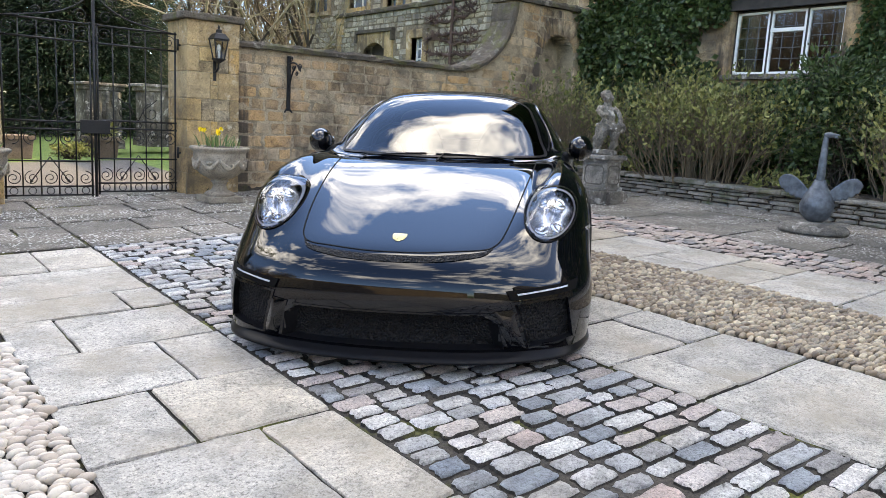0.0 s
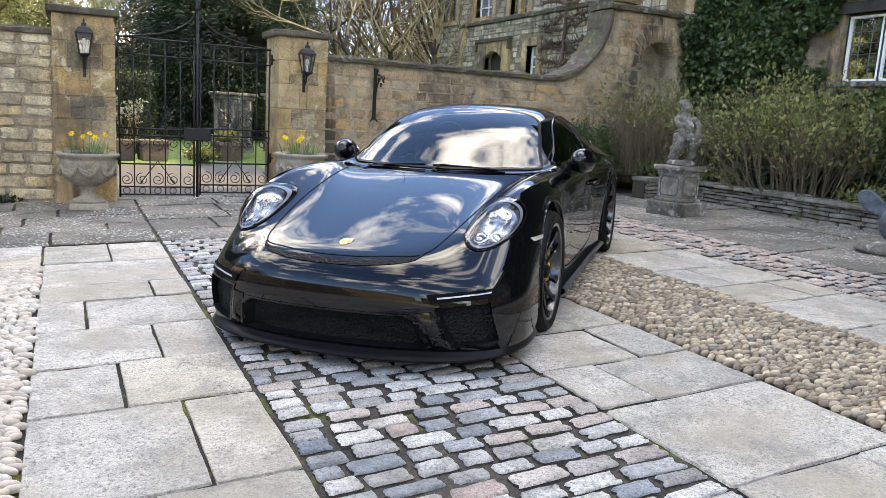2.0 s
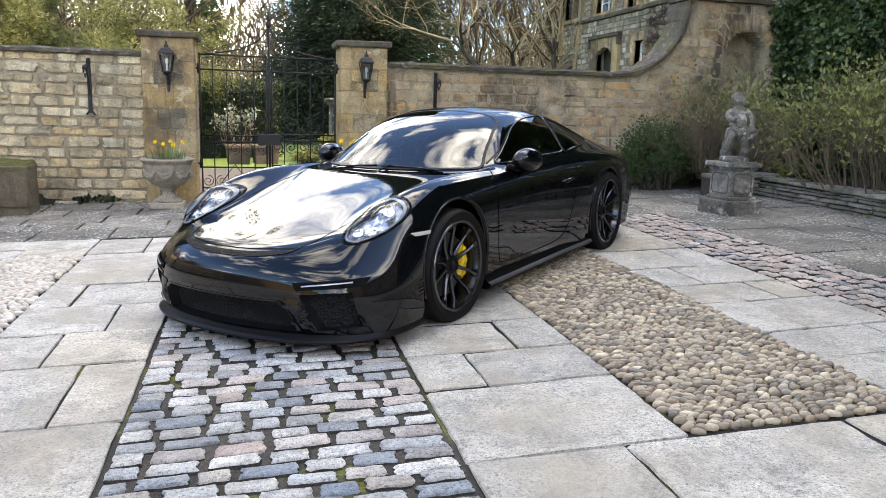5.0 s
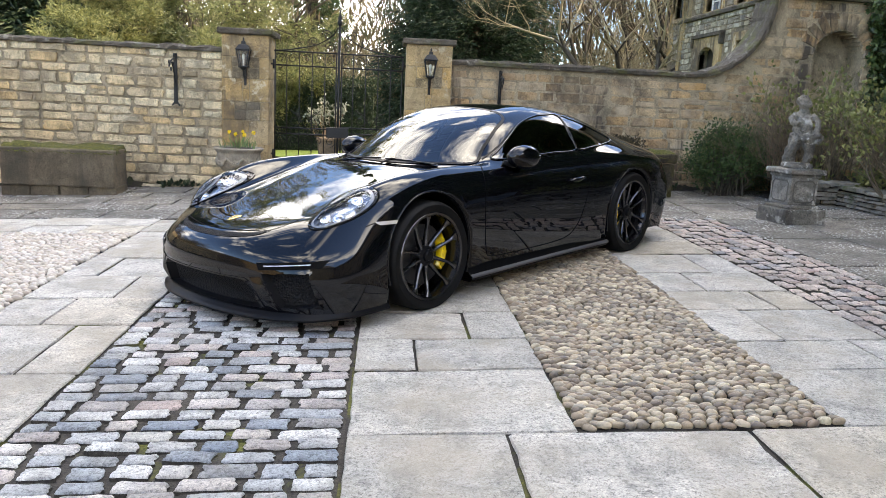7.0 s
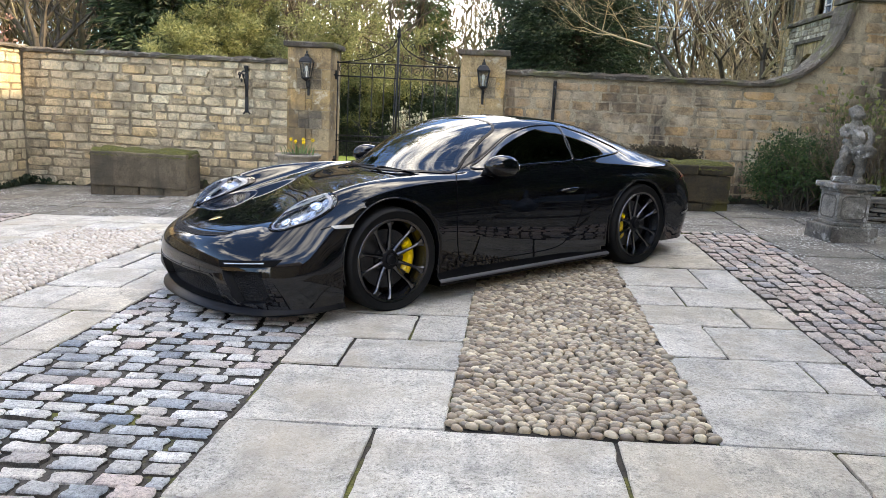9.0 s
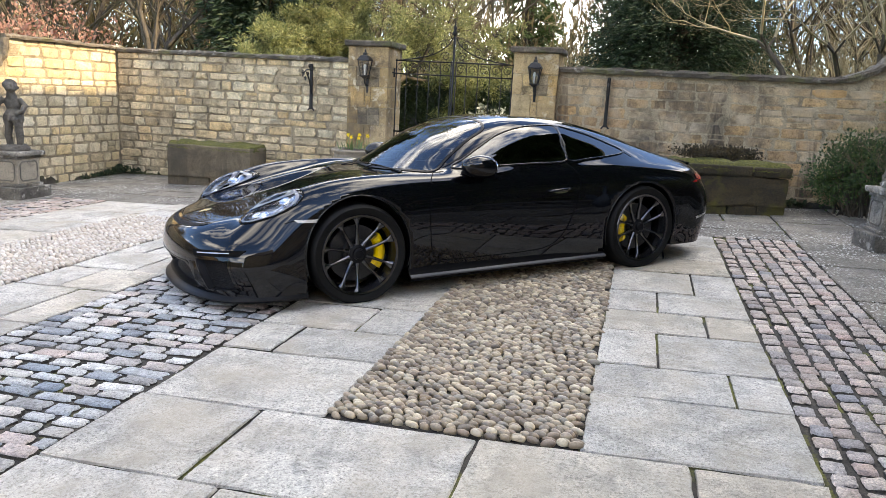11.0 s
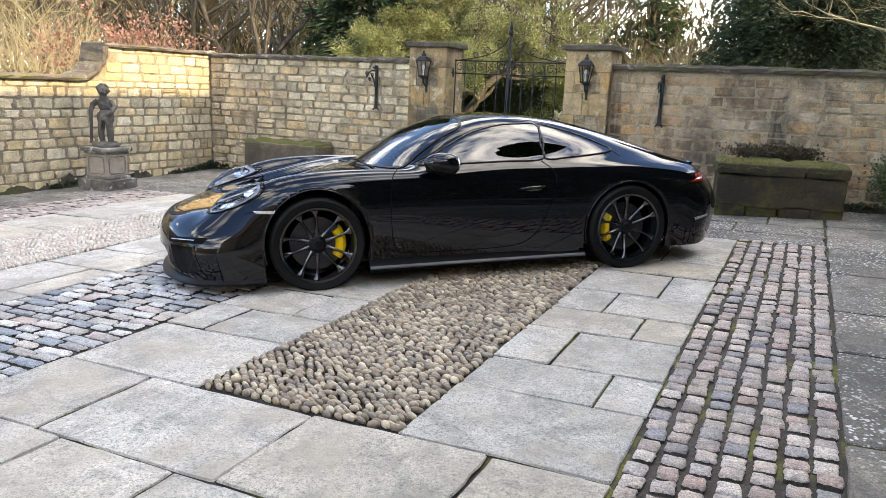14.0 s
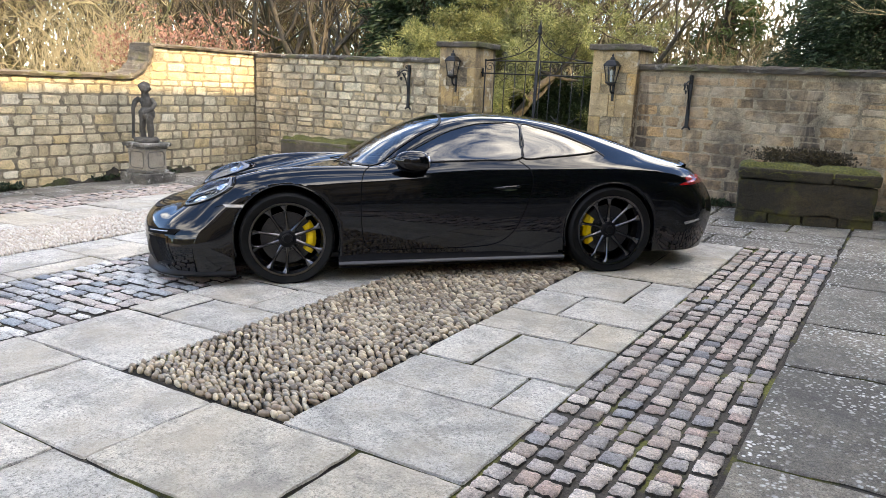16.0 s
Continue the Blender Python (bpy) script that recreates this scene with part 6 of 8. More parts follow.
for k in range(3):
    y0, y1 = (.02, W_ / 3 - .012) if k == 0 else ((W_ / 3 + .012, 2 * W_ / 3 - .012) if k == 1 else (2 * W_ / 3 + .012, W_ - .02))
    sash = wbox("casement", y0, y0 + .030, .02, H_ - .02, -.025, .03, MAT["white_paint"], win)
    for a in ((y1 - .022, y1, .02, H_ - .02), (y0, y1, .02, .05), (y0, y1, H_ - .05, H_ - .02)):
        wbox("casement", *a, -.024, .03, MAT["white_paint"], win)
    for j in range(1, 3):
        yy = y0 + (y1 - y0) * j / 3
        wbox("glazing_bar", yy - .004, yy + .004, .08, H_ - .08, -.006, .008, MAT["lead"], win)
    for j in range(1, 5):
        zz = .08 + (H_ - .16) * j / 5
        wbox("glazing_bar", y0 + .028, y1 - .028, zz - .004, zz + .004, -.007, .009, MAT["lead"], win)
    bm = bmesh.new()
    bm.faces.new([bm.verts.new(p) for p in ((.002, y0, .02), (.002, y1, .02), (.002, y1, H_ - .02), (.002, y0, H_ - .02))])
    part("pane", bm, MAT["window_glass"], win, "clear pane")
bm = bmesh.new()
box(bm, HX + .41, HX + 2.6, wy0 - .8, wy1 + .8, wz0 - .9, wz1 + .5)
bmesh.ops.delete(bm, geom=[f for f in bm.faces if f.calc_center_median().x < HX + .45], context='FACES')
tagged(part("wall_room", bm, MAT["room"]), "dim plastered room behind the window", "wall", kind="structure")
for y in (wy0 + .12, wy1 - .12):
    bm = bmesh.new()
    prev = None
    for i in range(25):
        yy = y - .11 + .22 * i / 24
        xx = HX + .34 + .02 * math.sin(i * 1.6)
        cur = (bm.verts.new((xx, yy, wz0)), bm.verts.new((xx, yy, wz1)))
        if prev:
            bm.faces.new((prev[0], cur[0], cur[1], prev[1]))
        prev = cur
    tagged(part("curtain", bm, MAT["curtain"], None, smooth=True), "cream curtain hanging inside the window", "curtain", "curtains")


# ---- plants ----
def foliage_material(name, *tones, rough=0.55):
    n = Nodes(name)
    r = n.island()
    k = len(tones) - 1
    base = n.ramp(r, *[(i / k, t) for i, t in enumerate(tones)])
    base = n.mix(n.ramp(n.noise(1.3, 3), (0.35, 0.35), (0.65, 0.0)), base, tuple(c * 0.5 for c in tones[0]))
    n.done(base, rough)
    t = n.t
    out = [x for x in t.nodes if x.bl_idname == "ShaderNodeOutputMaterial"][0]
    tl, mx = t.nodes.new("ShaderNodeBsdfTranslucent"), t.nodes.new("ShaderNodeMixShader")
    t.links.new(base, tl.inputs["Color"])
    mx.inputs[0].default_value = 0.3
    t.links.new(n.b.outputs[0], mx.inputs[1])
    t.links.new(tl.outputs[0], mx.inputs[2])
    t.links.new(mx.outputs[0], out.inputs["Surface"])
    return n.m


def bark_material(name, a, b):
    n = Nodes(name)
    f = n.noise(14, 5, 0.65, None, 0.2, (1, 1, 0.3))
    n.bump(f, 0.8, 0.02)
    return n.done(n.ramp(f, (0.3, a), (0.7, b)), 0.9)


MAT["ivy"] = foliage_material("ivy_leaf", (0.020, 0.040, 0.012), (0.045, 0.08, 0.022), (0.075, 0.12, 0.038), (0.12, 0.17, 0.06), rough=0.38)
MAT["bud"] = foliage_material("young_leaf", (0.09, 0.105, 0.028), (0.19, 0.20, 0.058), (0.30, 0.30, 0.10))
MAT["evergreen"] = foliage_material("evergreen_leaf", (0.02, 0.045, 0.012), (0.05, 0.09, 0.02), (0.08, 0.13, 0.035))
MAT["yew"] = foliage_material("dark_conifer", (0.014, 0.030, 0.014), (0.028, 0.055, 0.025), (0.05, 0.085, 0.038))
MAT["pine"] = foliage_material("sunny_pine", (0.06, 0.08, 0.03), (0.23, 0.25, 0.09), (0.42, 0.42, 0.19))
MAT["hedge"] = foliage_material("hedge_leaf", (0.012, 0.025, 0.010), (0.025, 0.045, 0.016), (0.04, 0.06, 0.022))
MAT["greyleaf"] = foliage_material("grey_leaf", (0.14, 0.16, 0.12), (0.24, 0.26, 0.20), (0.32, 0.33, 0.27))
MAT["pinkleaf"] = foliage_material("red_bud", (0.20, 0.08, 0.06), (0.32, 0.16, 0.12), (0.38, 0.24, 0.18))
MAT["bark"] = bark_material("grey_bark", (0.028, 0.022, 0.016), (0.085, 0.068, 0.05))
MAT["twig"] = bark_material("tan_twig", (0.075, 0.052, 0.033), (0.20, 0.145, 0.095))
MAT["pale_twig"] = bark_material("pale_brown_twig", (0.060, 0.045, 0.028), (0.21, 0.16, 0.10))
MAT["gold_twig"] = bark_material("golden_twig", (0.20, 0.16, 0.095), (0.38, 0.32, 0.20))
MAT["tree_twig"] = bark_material("brown_twig", (0.05, 0.038, 0.025), (0.13, 0.10, 0.068))
MAT["creeper"] = bark_material("creeper_stem", (0.06, 0.035, 0.03), (0.13, 0.08, 0.065))


def leaf_mesh(name, pts, dirs, sizes, material, aspect=1.7, seed=0, width=0.5):
    """Many small folded leaves at pts, each along its direction."""
    r = np.random.default_rng(seed)
    P, D = np.asarray(pts, float), np.asarray(dirs, float)
    n = len(P)
    D = D / np.maximum(np.linalg.norm(D, axis=1, keepdims=True), 1e-6)
    A = r.normal(size=(n, 3))
    S = np.cross(D, A)
    S /= np.maximum(np.linalg.norm(S, axis=1, keepdims=True), 1e-6)
    N = np.cross(S, D)
    L = np.asarray(sizes, float).reshape(-1, 1)
    w = L * width
    v = np.stack((P, P + D * L * .45 + S * w / aspect + N * L * .12, P + D * L, P + D * L * .45 - S * w / aspect + N * L * .12), 1).reshape(-1, 3)
    i = np.arange(n)[:, None] * 4
    f = np.concatenate((i + np.array([[0, 1, 2]]), i + np.array([[0, 2, 3]])), 1).reshape(-1, 3)
    me = bpy.data.meshes.new(name)
    me.from_pydata(v.tolist(), [], f.tolist())
    me.materials.append(material)
    return me


def stick_mesh(name, segs, material):
    """Tapered three-sided sticks (p, q, radius at p, radius at q)."""
    a = np.array([(*p, *q, r0, r1) for p, q, r0, r1 in segs], float)
    P, Q = a[:, :3], a[:, 3:6]
    D = Q - P
    D /= np.maximum(np.linalg.norm(D, axis=1, keepdims=True), 1e-6)
    H = np.where(np.abs(D[:, 2:3]) < .9, [[0, 0, 1.]], [[1., 0, 0]])
    U = np.cross(D, H)
    U /= np.linalg.norm(U, axis=1, keepdims=True)
    V = np.cross(D, U)
    vs = []
    for base, r in ((P, a[:, 6:7]), (Q, a[:, 7:8])):
        for k in range(4):
            t = math.pi / 2 * k
            vs.append(base + r * (math.cos(t) * U + math.sin(t) * V))
    v = np.stack(vs, 1).reshape(-1, 3)
    i = np.arange(len(a))[:, None] * 8
    f = np.concatenate([i + np.array([[k, (k + 1) % 4, 4 + (k + 1) % 4, 4 + k]]) for k in range(4)], 1).reshape(-1, 4)
    me = bpy.data.meshes.new(name)
    me.from_pydata(v.tolist(), [], f.tolist())
    me.materials.append(material)
    me.polygons.foreach_set("use_smooth", [True] * len(me.polygons))
    return me


def limb_walk(rng, p, d, length, r, level, segs, tips, spread=.55, fork=3, wob=.16, up=.04, steps=5, shrink=.62):
    """Grows a limb and its side branches into segs; the ends go to tips."""
    p, d = Vector(p), Vector(d).normalized()
    k = steps if level else 4
    for i in range(k):
        d = (d + Vector((rng.gauss(0, wob), rng.gauss(0, wob), rng.gauss(0, wob) + up))).normalized()
        q = p + d * length / k
        r2 = r * (1 - .55 / k)
        segs.append((p[:], q[:], r, r2))
        if level and i >= (1 if level < 3 else 2):
            for _ in range(fork if i == k - 1 else rng.randint(0, 2)):
                e = (d + Vector((rng.gauss(0, spread), rng.gauss(0, spread), rng.gauss(.1, spread * .7)))).normalized()
                limb_walk(rng, q, e, length * rng.uniform(shrink - .12, shrink + .1), r2 * .6, level - 1, segs, tips, spread, fork, wob, up, steps, shrink)
        p, r = q, r2
    if not level:
        tips.append((p[:], d[:]))


def bare_tree(m, h, seed, label, trunk=.13, levels=4, twig="bark", spread=.5, stems=1):
    rng = random.Random(seed)
    t = thing("bare_tree", m, label, "tree", "bare trees")
    segs, tips = [], []
    for s in range(stems):
        lean = Vector((rng.gauss(0, .22), rng.gauss(0, .22), 1)) if stems > 1 else Vector((rng.gauss(0, .06), rng.gauss(0, .06), 1))
        limb_walk(rng, (rng.gauss(0, .12) if stems > 1 else 0, 0, -.1), lean, h * .42, trunk, levels, segs, tips, spread)
    thick = [s for s in segs if s[2] > trunk * .33]
    thin = [s for s in segs if s[2] <= trunk * .33]
    part("trunk", stick_mesh("trunk", thick, MAT["bark"]), None, t)
    if thin:
        part("crown", stick_mesh("crown", thin, MAT[twig]), None, t, "bare twiggy crown")
    return t


def twig_shrub(m, w, d, h, seed, label, count=90, leaf=None, leaf_n=6, twig="twig", thick=.008, lsize=(.03, .06), cat="shrub"):
    """Upright stems from one stool, branching to fine twigs with opening leaves."""
    rng = random.Random(seed)
    t = thing("shrub", m, label, cat, "shrubs")
    segs, tips = [], []
    for _ in range(count):
        a, q = rng.uniform(0, 6.283), math.sqrt(rng.random())
        base = Vector((q * w * .36 * math.cos(a), q * d * .36 * math.sin(a), 0))
        goal = Vector((q * w * .5 * math.cos(a), q * d * .5 * math.sin(a), h * rng.uniform(.62, 1.0) * (1 - .3 * q * q)))
        p, k = base, 5
        for i in range(k):
            f = (i + 1) / k
            nxt = base.lerp(goal, f) + Vector((rng.gauss(0, .025), rng.gauss(0, .025), .10 * h * math.sin(math.pi * f)))
            r0, r1 = thick * (1 - .75 * i / k), thick * (1 - .75 * (i + 1) / k)
            segs.append((p[:], nxt[:], r0, r1))
            if i >= 1:
                for _ in range(rng.randint(1, 2)):
                    e = nxt + Vector((rng.gauss(0, .10), rng.gauss(0, .10), rng.uniform(.03, .2))) * (h / 1.4)
                    segs.append((nxt[:], e[:], r1 * .6, r1 * .25))
                    tips.append((e[:], (e - nxt)[:]))
            p = nxt
        tips.append((p[:], (0, 0, 1)))
    part("twigwork", stick_mesh("twigwork", segs, MAT[twig]), None, t)
    if leaf:
        pts, dirs, sz = [], [], []
        for p, dd in tips:
            for _ in range(leaf_n):
                pts.append([p[i] + rng.gauss(0, .025) for i in range(3)])
                dirs.append([dd[0] + rng.gauss(0, .6), dd[1] + rng.gauss(0, .6), dd[2] + rng.gauss(.2, .5)])
                sz.append(rng.uniform(*lsize))
        part("foliage", leaf_mesh("foliage", pts, dirs, sz, MAT[leaf], seed=seed), None, t)
    return t


def leafy_bush(m, w, d, h, seed, label, material, n=5000, size=(.03, .06), stems=True, skirt=0.0):
    """A dense bush: leaves in clumps through an uneven crown over a tangle of stems."""
    r = np.random.default_rng(seed)
    rng = random.Random(seed)
    t = thing("bush", m, label, "bush", "bushes")
    cl = []
    while len(cl) < 60:
        v = r.uniform(-1, 1, 3)
        if .35 < np.linalg.norm(v) < 1 and v[2] > -.6:
            cl.append(v * np.array((w / 2, d / 2, h / 2 * .95)) + np.array((0, 0, h * .52 + skirt)))
    cl = np.array(cl)
    c = cl[r.integers(0, len(cl), n)]
    off = r.normal(size=(n, 3)) * np.array((w, d, h)) * .075
    D = off / np.array((w, d, h)) + r.normal(size=(n, 3)) * .05 + np.array((0, 0, .03))
    part("foliage", leaf_mesh("foliage", c + off, D, r.uniform(*size, n), material, seed=seed), None, t)
    segs = []
    for q in cl:
        p = Vector((rng.gauss(0, w * .1), rng.gauss(0, d * .1), 0))
        mid = p.lerp(Vector(q), .5) + Vector((rng.gauss(0, .05), rng.gauss(0, .05), .05))
        segs += [(p[:], mid[:], .012, .008), (mid[:], tuple(q), .008, .003)]
    part("twigwork", stick_mesh("twigwork", segs, MAT["bark"]), None, t)
    return t


def conifer(m, h, w, seed, label, material, tiers=26, per=13, droop=.25, fan=55, size=(.22, .45)):
    """Trunk with tiers of drooping boughs, each a spray of flat foliage."""
    rng = random.Random(seed)
    t = thing("conifer", m, label, "tree", "conifers")
    segs = [((0, 0, -.2), (0, 0, h * .5), .03 * h, .018 * h), ((0, 0, h * .5), (0, 0, h * .98), .018 * h, .01)]
    pts, dirs, sz = [], [], []
    for i in range(tiers):
        f = i / (tiers - 1)
        z = h * (.05 + .93 * f)
        reach = w / 2 * (1 - f) ** .75 + .15
        for k in range(max(4, int(per * (1 - .5 * f)))):
            a = rng.uniform(0, 6.283)
            L = reach * rng.uniform(.65, 1.12)
            d = Vector((math.cos(a), math.sin(a), rng.uniform(-.15, .12)))
            p = Vector((0, 0, z + rng.uniform(-.2, .2) * h / tiers))
            prev = p
            for j in range(1, 5):
                q = p + d * L * j / 4 + Vector((0, 0, -droop * L * (j / 4) ** 2))
                segs.append((prev[:], q[:], .018 * (1 - j / 5), .018 * (1 - (j + 1) / 6)))
                for _ in range(fan // 5 * j // 2):
                    o = q + Vector((rng.gauss(0, .16), rng.gauss(0, .16), rng.gauss(0, .10))) * (L * .55 + .2)
                    pts.append(o[:])
                    dirs.append((d.x + rng.gauss(0, .6), d.y + rng.gauss(0, .6), -.35 + rng.gauss(0, .35)))
                    sz.append(rng.uniform(*size))
                prev = q
    part("trunk", stick_mesh("trunk", segs, MAT["bark"]), None, t)
    part("crown", leaf_mesh("crown", pts, dirs, sz, material, 2.4, seed, .34), None, t)
    return t


def pine(m, h, w, seed, label):
    """Leaning trunk with forked limbs ending in tufts of long needles."""
    rng = random.Random(seed)
    t = thing("pine_tree", m, label, "tree", "conifers")
    segs, tips = [], []
    limb_walk(rng, (0, 0, -.1), (.05, 0, 1), h * .40, .16, 4, segs, tips, .75, 3, .2, .02, 5, .66)
    part("trunk", stick_mesh("trunk", segs, MAT["bark"]), None, t)
    pts, dirs, sz = [], [], []
    ends = [s[1] for s in segs if s[3] < .03]
    rng.shuffle(ends)
    for p in ends[:620]:
        for _ in range(110):
            e = Vector((rng.gauss(0, 1), rng.gauss(0, 1), rng.gauss(.35, .8))).normalized()
            pts.append([p[i] + e[i] * rng.uniform(.02, .17) + rng.gauss(0, .03) for i in range(3)])
            dirs.append(e[:])
            sz.append(rng.uniform(.06, .12))
    part("crown", leaf_mesh("crown", pts, dirs, sz, MAT["pine"], 4.0, seed, .3), None, t)
    return t


def thicket(m, h, seed, label, stems, twig, levels=3, leaf=None, leaf_n=2, lsize=(.04, .07), r0=.022, lean=.55, foot=.5, group="garden shrubs", spread=.5, wob=.13, up=.02):
    """Many-stemmed shrub of arching, forking twigs."""
    rng = random.Random(seed)
    t = thing("shrub", m, label, "shrub", group)
    segs, tips = [], []
    for _ in range(stems):
        a, q = rng.uniform(0, 6.283), rng.uniform(.1, lean)
        limb_walk(rng, (q * foot * math.cos(a), q * foot * math.sin(a), -.05), (q * math.cos(a), q * math.sin(a), 1), h * rng.uniform(.36, .55), r0, levels, segs, tips, spread, 2, wob, up, 5, .58)
    part("twigwork", stick_mesh("twigwork", segs, MAT[twig]), None, t)
    if leaf:
        pts, dirs, sz = [], [], []
        for p, d in tips:
            for _ in range(leaf_n):
                pts.append([p[i] + rng.gauss(0, .05) for i in range(3)])
                dirs.append([d[0] + rng.gauss(0, .6), d[1] + rng.gauss(0, .6), d[2] + rng.gauss(.1, .5)])
                sz.append(rng.uniform(*lsize))
        part("foliage", leaf_mesh("foliage", pts, dirs, sz, MAT[leaf], seed=seed), None, t)
    return t


# ivy on the house and over the end of the yard wall
def ivy_sheet(name, count, seed, place, keep, label, size=(.05, .10)):
    r = np.random.default_rng(seed)
    pts, dirs, sz = [], [], []
    while len(pts) < count:
        a, b = r.uniform(0, 1, 2)
        P, nrm, lump = place(a, b)
        g = noise.noise(Vector(P) * 1.1) + .5 * noise.noise(Vector(P) * 3.1)
        if not keep(P, g):
            continue
        out = (.05 + .30 * max(0, .35 + g)) * lump * (r.random() ** .6)
        pts.append(np.array(P) + np.array(nrm) * out)
        dirs.append(np.array(nrm) * .5 + r.normal(size=3) * .45 + np.array((0, 0, -.55)))
        sz.append(r.uniform(*size))
    ob = part(name, leaf_mesh(name, pts, dirs, sz, MAT["ivy"], 1.25, seed, .62), None, None)
    return tagged(ob, label, "ivy", kind="stuff")


def house_keep(P, g):
    y, z = P[1], P[2]
    if WIN[0] - .10 + .25 * g < y < WIN[1] + .12 + .2 * g and WIN[2] - .10 < z < WIN[3] + .22 + .2 * g:
        return False
    if WIN[1] < y < WIN[1] + .45 and 2.1 < z < 2.55 and g < .1:
        return False
    return g > -.62 or z > 3.0


ivy_sheet("ivy", 44000, 3, lambda a, b: ((HX - .01, 1.6 + 6.95 * a, .35 + 4.2 * b), (-1, 0, 0), 1.0), house_keep, "glossy dark green ivy covering the house wall", (.055, .105))
# ivy above the view, added to darken what the car's windows reflect
ivy_sheet("ivy", 26000, 6, lambda a, b: ((HX - .01, HOUSE_END + 9.1 * a, (4.3 if a > .24 else .35) + (5.0 if a > .24 else 8.9) * b), (-1, 0, 0), 1.0), lambda P, g: g > -.75, "unseen dark green ivy on the upper wall, added to darken reflections", (.10, .19))
ivy_sheet("ivy", 1800, 4, lambda a, b: ((10.05 + .55 * a, WALL_Y - .01, .6 + 2.3 * b), (0, -1, 0), .6), lambda P, g: P[0] > 10.35 - .5 * g - .12 * (P[2] - 1.5), "glossy dark green ivy creeping over the wall's end", (.05, .09))

# shrubs in the raised bed
BT = BED_TOP - .03
bed = "bed shrubs"
thicket(upright(9.75, 5.75, 0, BT), 1.5, 1, "large twiggy shrub of upright stems with pale opening leaves", 120, "pale_twig", 2, "bud", 2, (.045, .085), .011, .75, 1.1, bed, .42, .12, .05)
thicket(upright(9.3, 7.75, 0, BT), 1.45, 2, "twiggy shrub of upright stems beside the niche", 64, "pale_twig", 2, "bud", 1, (.045, .08), .011, .6, .9, bed, .42, .12, .05)
thicket(upright(9.9, 3.3, 0, BT), 1.3, 3, "twiggy shrub with pale opening leaves in the raised bed", 50, "pale_twig", 2, "bud", 2, (.045, .08), .011, .65, .9, bed, .42, .12, .05)
thicket(upright(8.75, 7.9, 0, BT), 1.15, 8, "tangle of bare brown stems against the wall", 30, "twig", 3, None, 0, (.03, .05), .009, .7, .6, bed)
leafy_bush(upright(8.15, 8.05, 0, -.02), 1.05, .85, .95, 4, "dense dark evergreen bush against the wall", MAT["evergreen"], 9000, (.025, .05), skirt=-.04)
leafy_bush(upright(10.1, 4.4, 0, BT), .9, 1.6, 1.5, 5, "dark evergreen bush in the raised bed", MAT["ivy"], 7000, (.05, .09))
for i, (x, y, w) in enumerate(((9.5, 6.95, .5), (9.5, 4.6, .6), (9.55, 2.6, .5), (9.0, 7.6, .5))):
    leafy_bush(upright(x, y, 0, BT - .05), w, w * 1.3, .26, 20 + i, "low clump of fresh green leaves at the bed's edge", MAT["bud"], 500, (.04, .08))
# damp moss and leaf mould heaped along the foot of the walls
def mould_material():
    n = Nodes("damp_leaf_mould")
    f = n.noise(55, 7, 0.75)
    dirt = n.ramp(f, (0.3, (0.010, 0.008, 0.006)), (0.7, (0.060, 0.047, 0.032)))
    green = n.ramp(f, (0.3, (0.014, 0.016, 0.005)), (0.7, (0.075, 0.078, 0.02)))
    n.bump(f, 0.9, 0.02)
    return n.done(n.mix(n.ramp(n.noise(3.5, 5, 0.65), (0.46, 0.0), (0.6, 1.0)), dirt, green), 0.95)


def moss_bank(name, start, end, out, height, seed, label):
    """A low ragged bank against a wall, from start to end, its slope facing out."""
    a, b, o = Vector(start), Vector(end), Vector(out)
    steps, rows = int((b - a).length / 0.03), 7
    vs, fs = [], []
    for i in range(steps + 1):
        q = a.lerp(b, i / steps)
        ragged = max(0.0, 0.5 + 1.1 * noise.noise(Vector((q.x * 1.3, q.y * 1.3, seed))) + 0.6 * noise.noise(Vector((q.x * 6, q.y * 6, seed + 5))))
        for j in range(rows):
            k = j / (rows - 1)
            bumpy = 0.02 * noise.noise(Vector((q.x * 17, q.y * 17, k * 4 + seed)))
            p = q + o * (-0.03 + (0.05 + 0.10 * ragged) * k + bumpy)
            vs.append((p.x, p.y, gz(p.x, p.y) - 0.03 + (0.03 + height * ragged) * (1 - k) ** 1.6 + bumpy * 0.8 * (1 - k)))
    for i in range(steps):
        for j in range(rows - 1):
            n = i * rows + j
            fs.append((n, n + 1, n + rows + 1, n + rows))
    me = bpy.data.meshes.new(name)
    me.from_pydata(vs, [], fs)
    me.materials.append(MAT["mould"])
    me.polygons.foreach_set("use_smooth", [True] * len(me.polygons))
    return tagged(part(name, me, None), label, "moss", kind="stuff")


MAT["mould"] = mould_material()
moss_bank("moss_bank", (WEST_X, 2.6, 0), (WEST_X, WALL_Y, 0), (1, 0, 0), 0.22, 1, "dark damp moss along the foot of the pale wall")
moss_bank("moss_bank", (1.45, WALL_Y, 0), (WEST_X, WALL_Y, 0), (0, -1, 0), 0.17, 2, "dark damp moss along the foot of the honey-coloured wall")
moss_bank("moss_bank", (8.6, WALL_Y, 0), (4.5, WALL_Y, 0), (0, -1, 0), 0.14, 3, "dark damp moss along the foot of the brown wall")

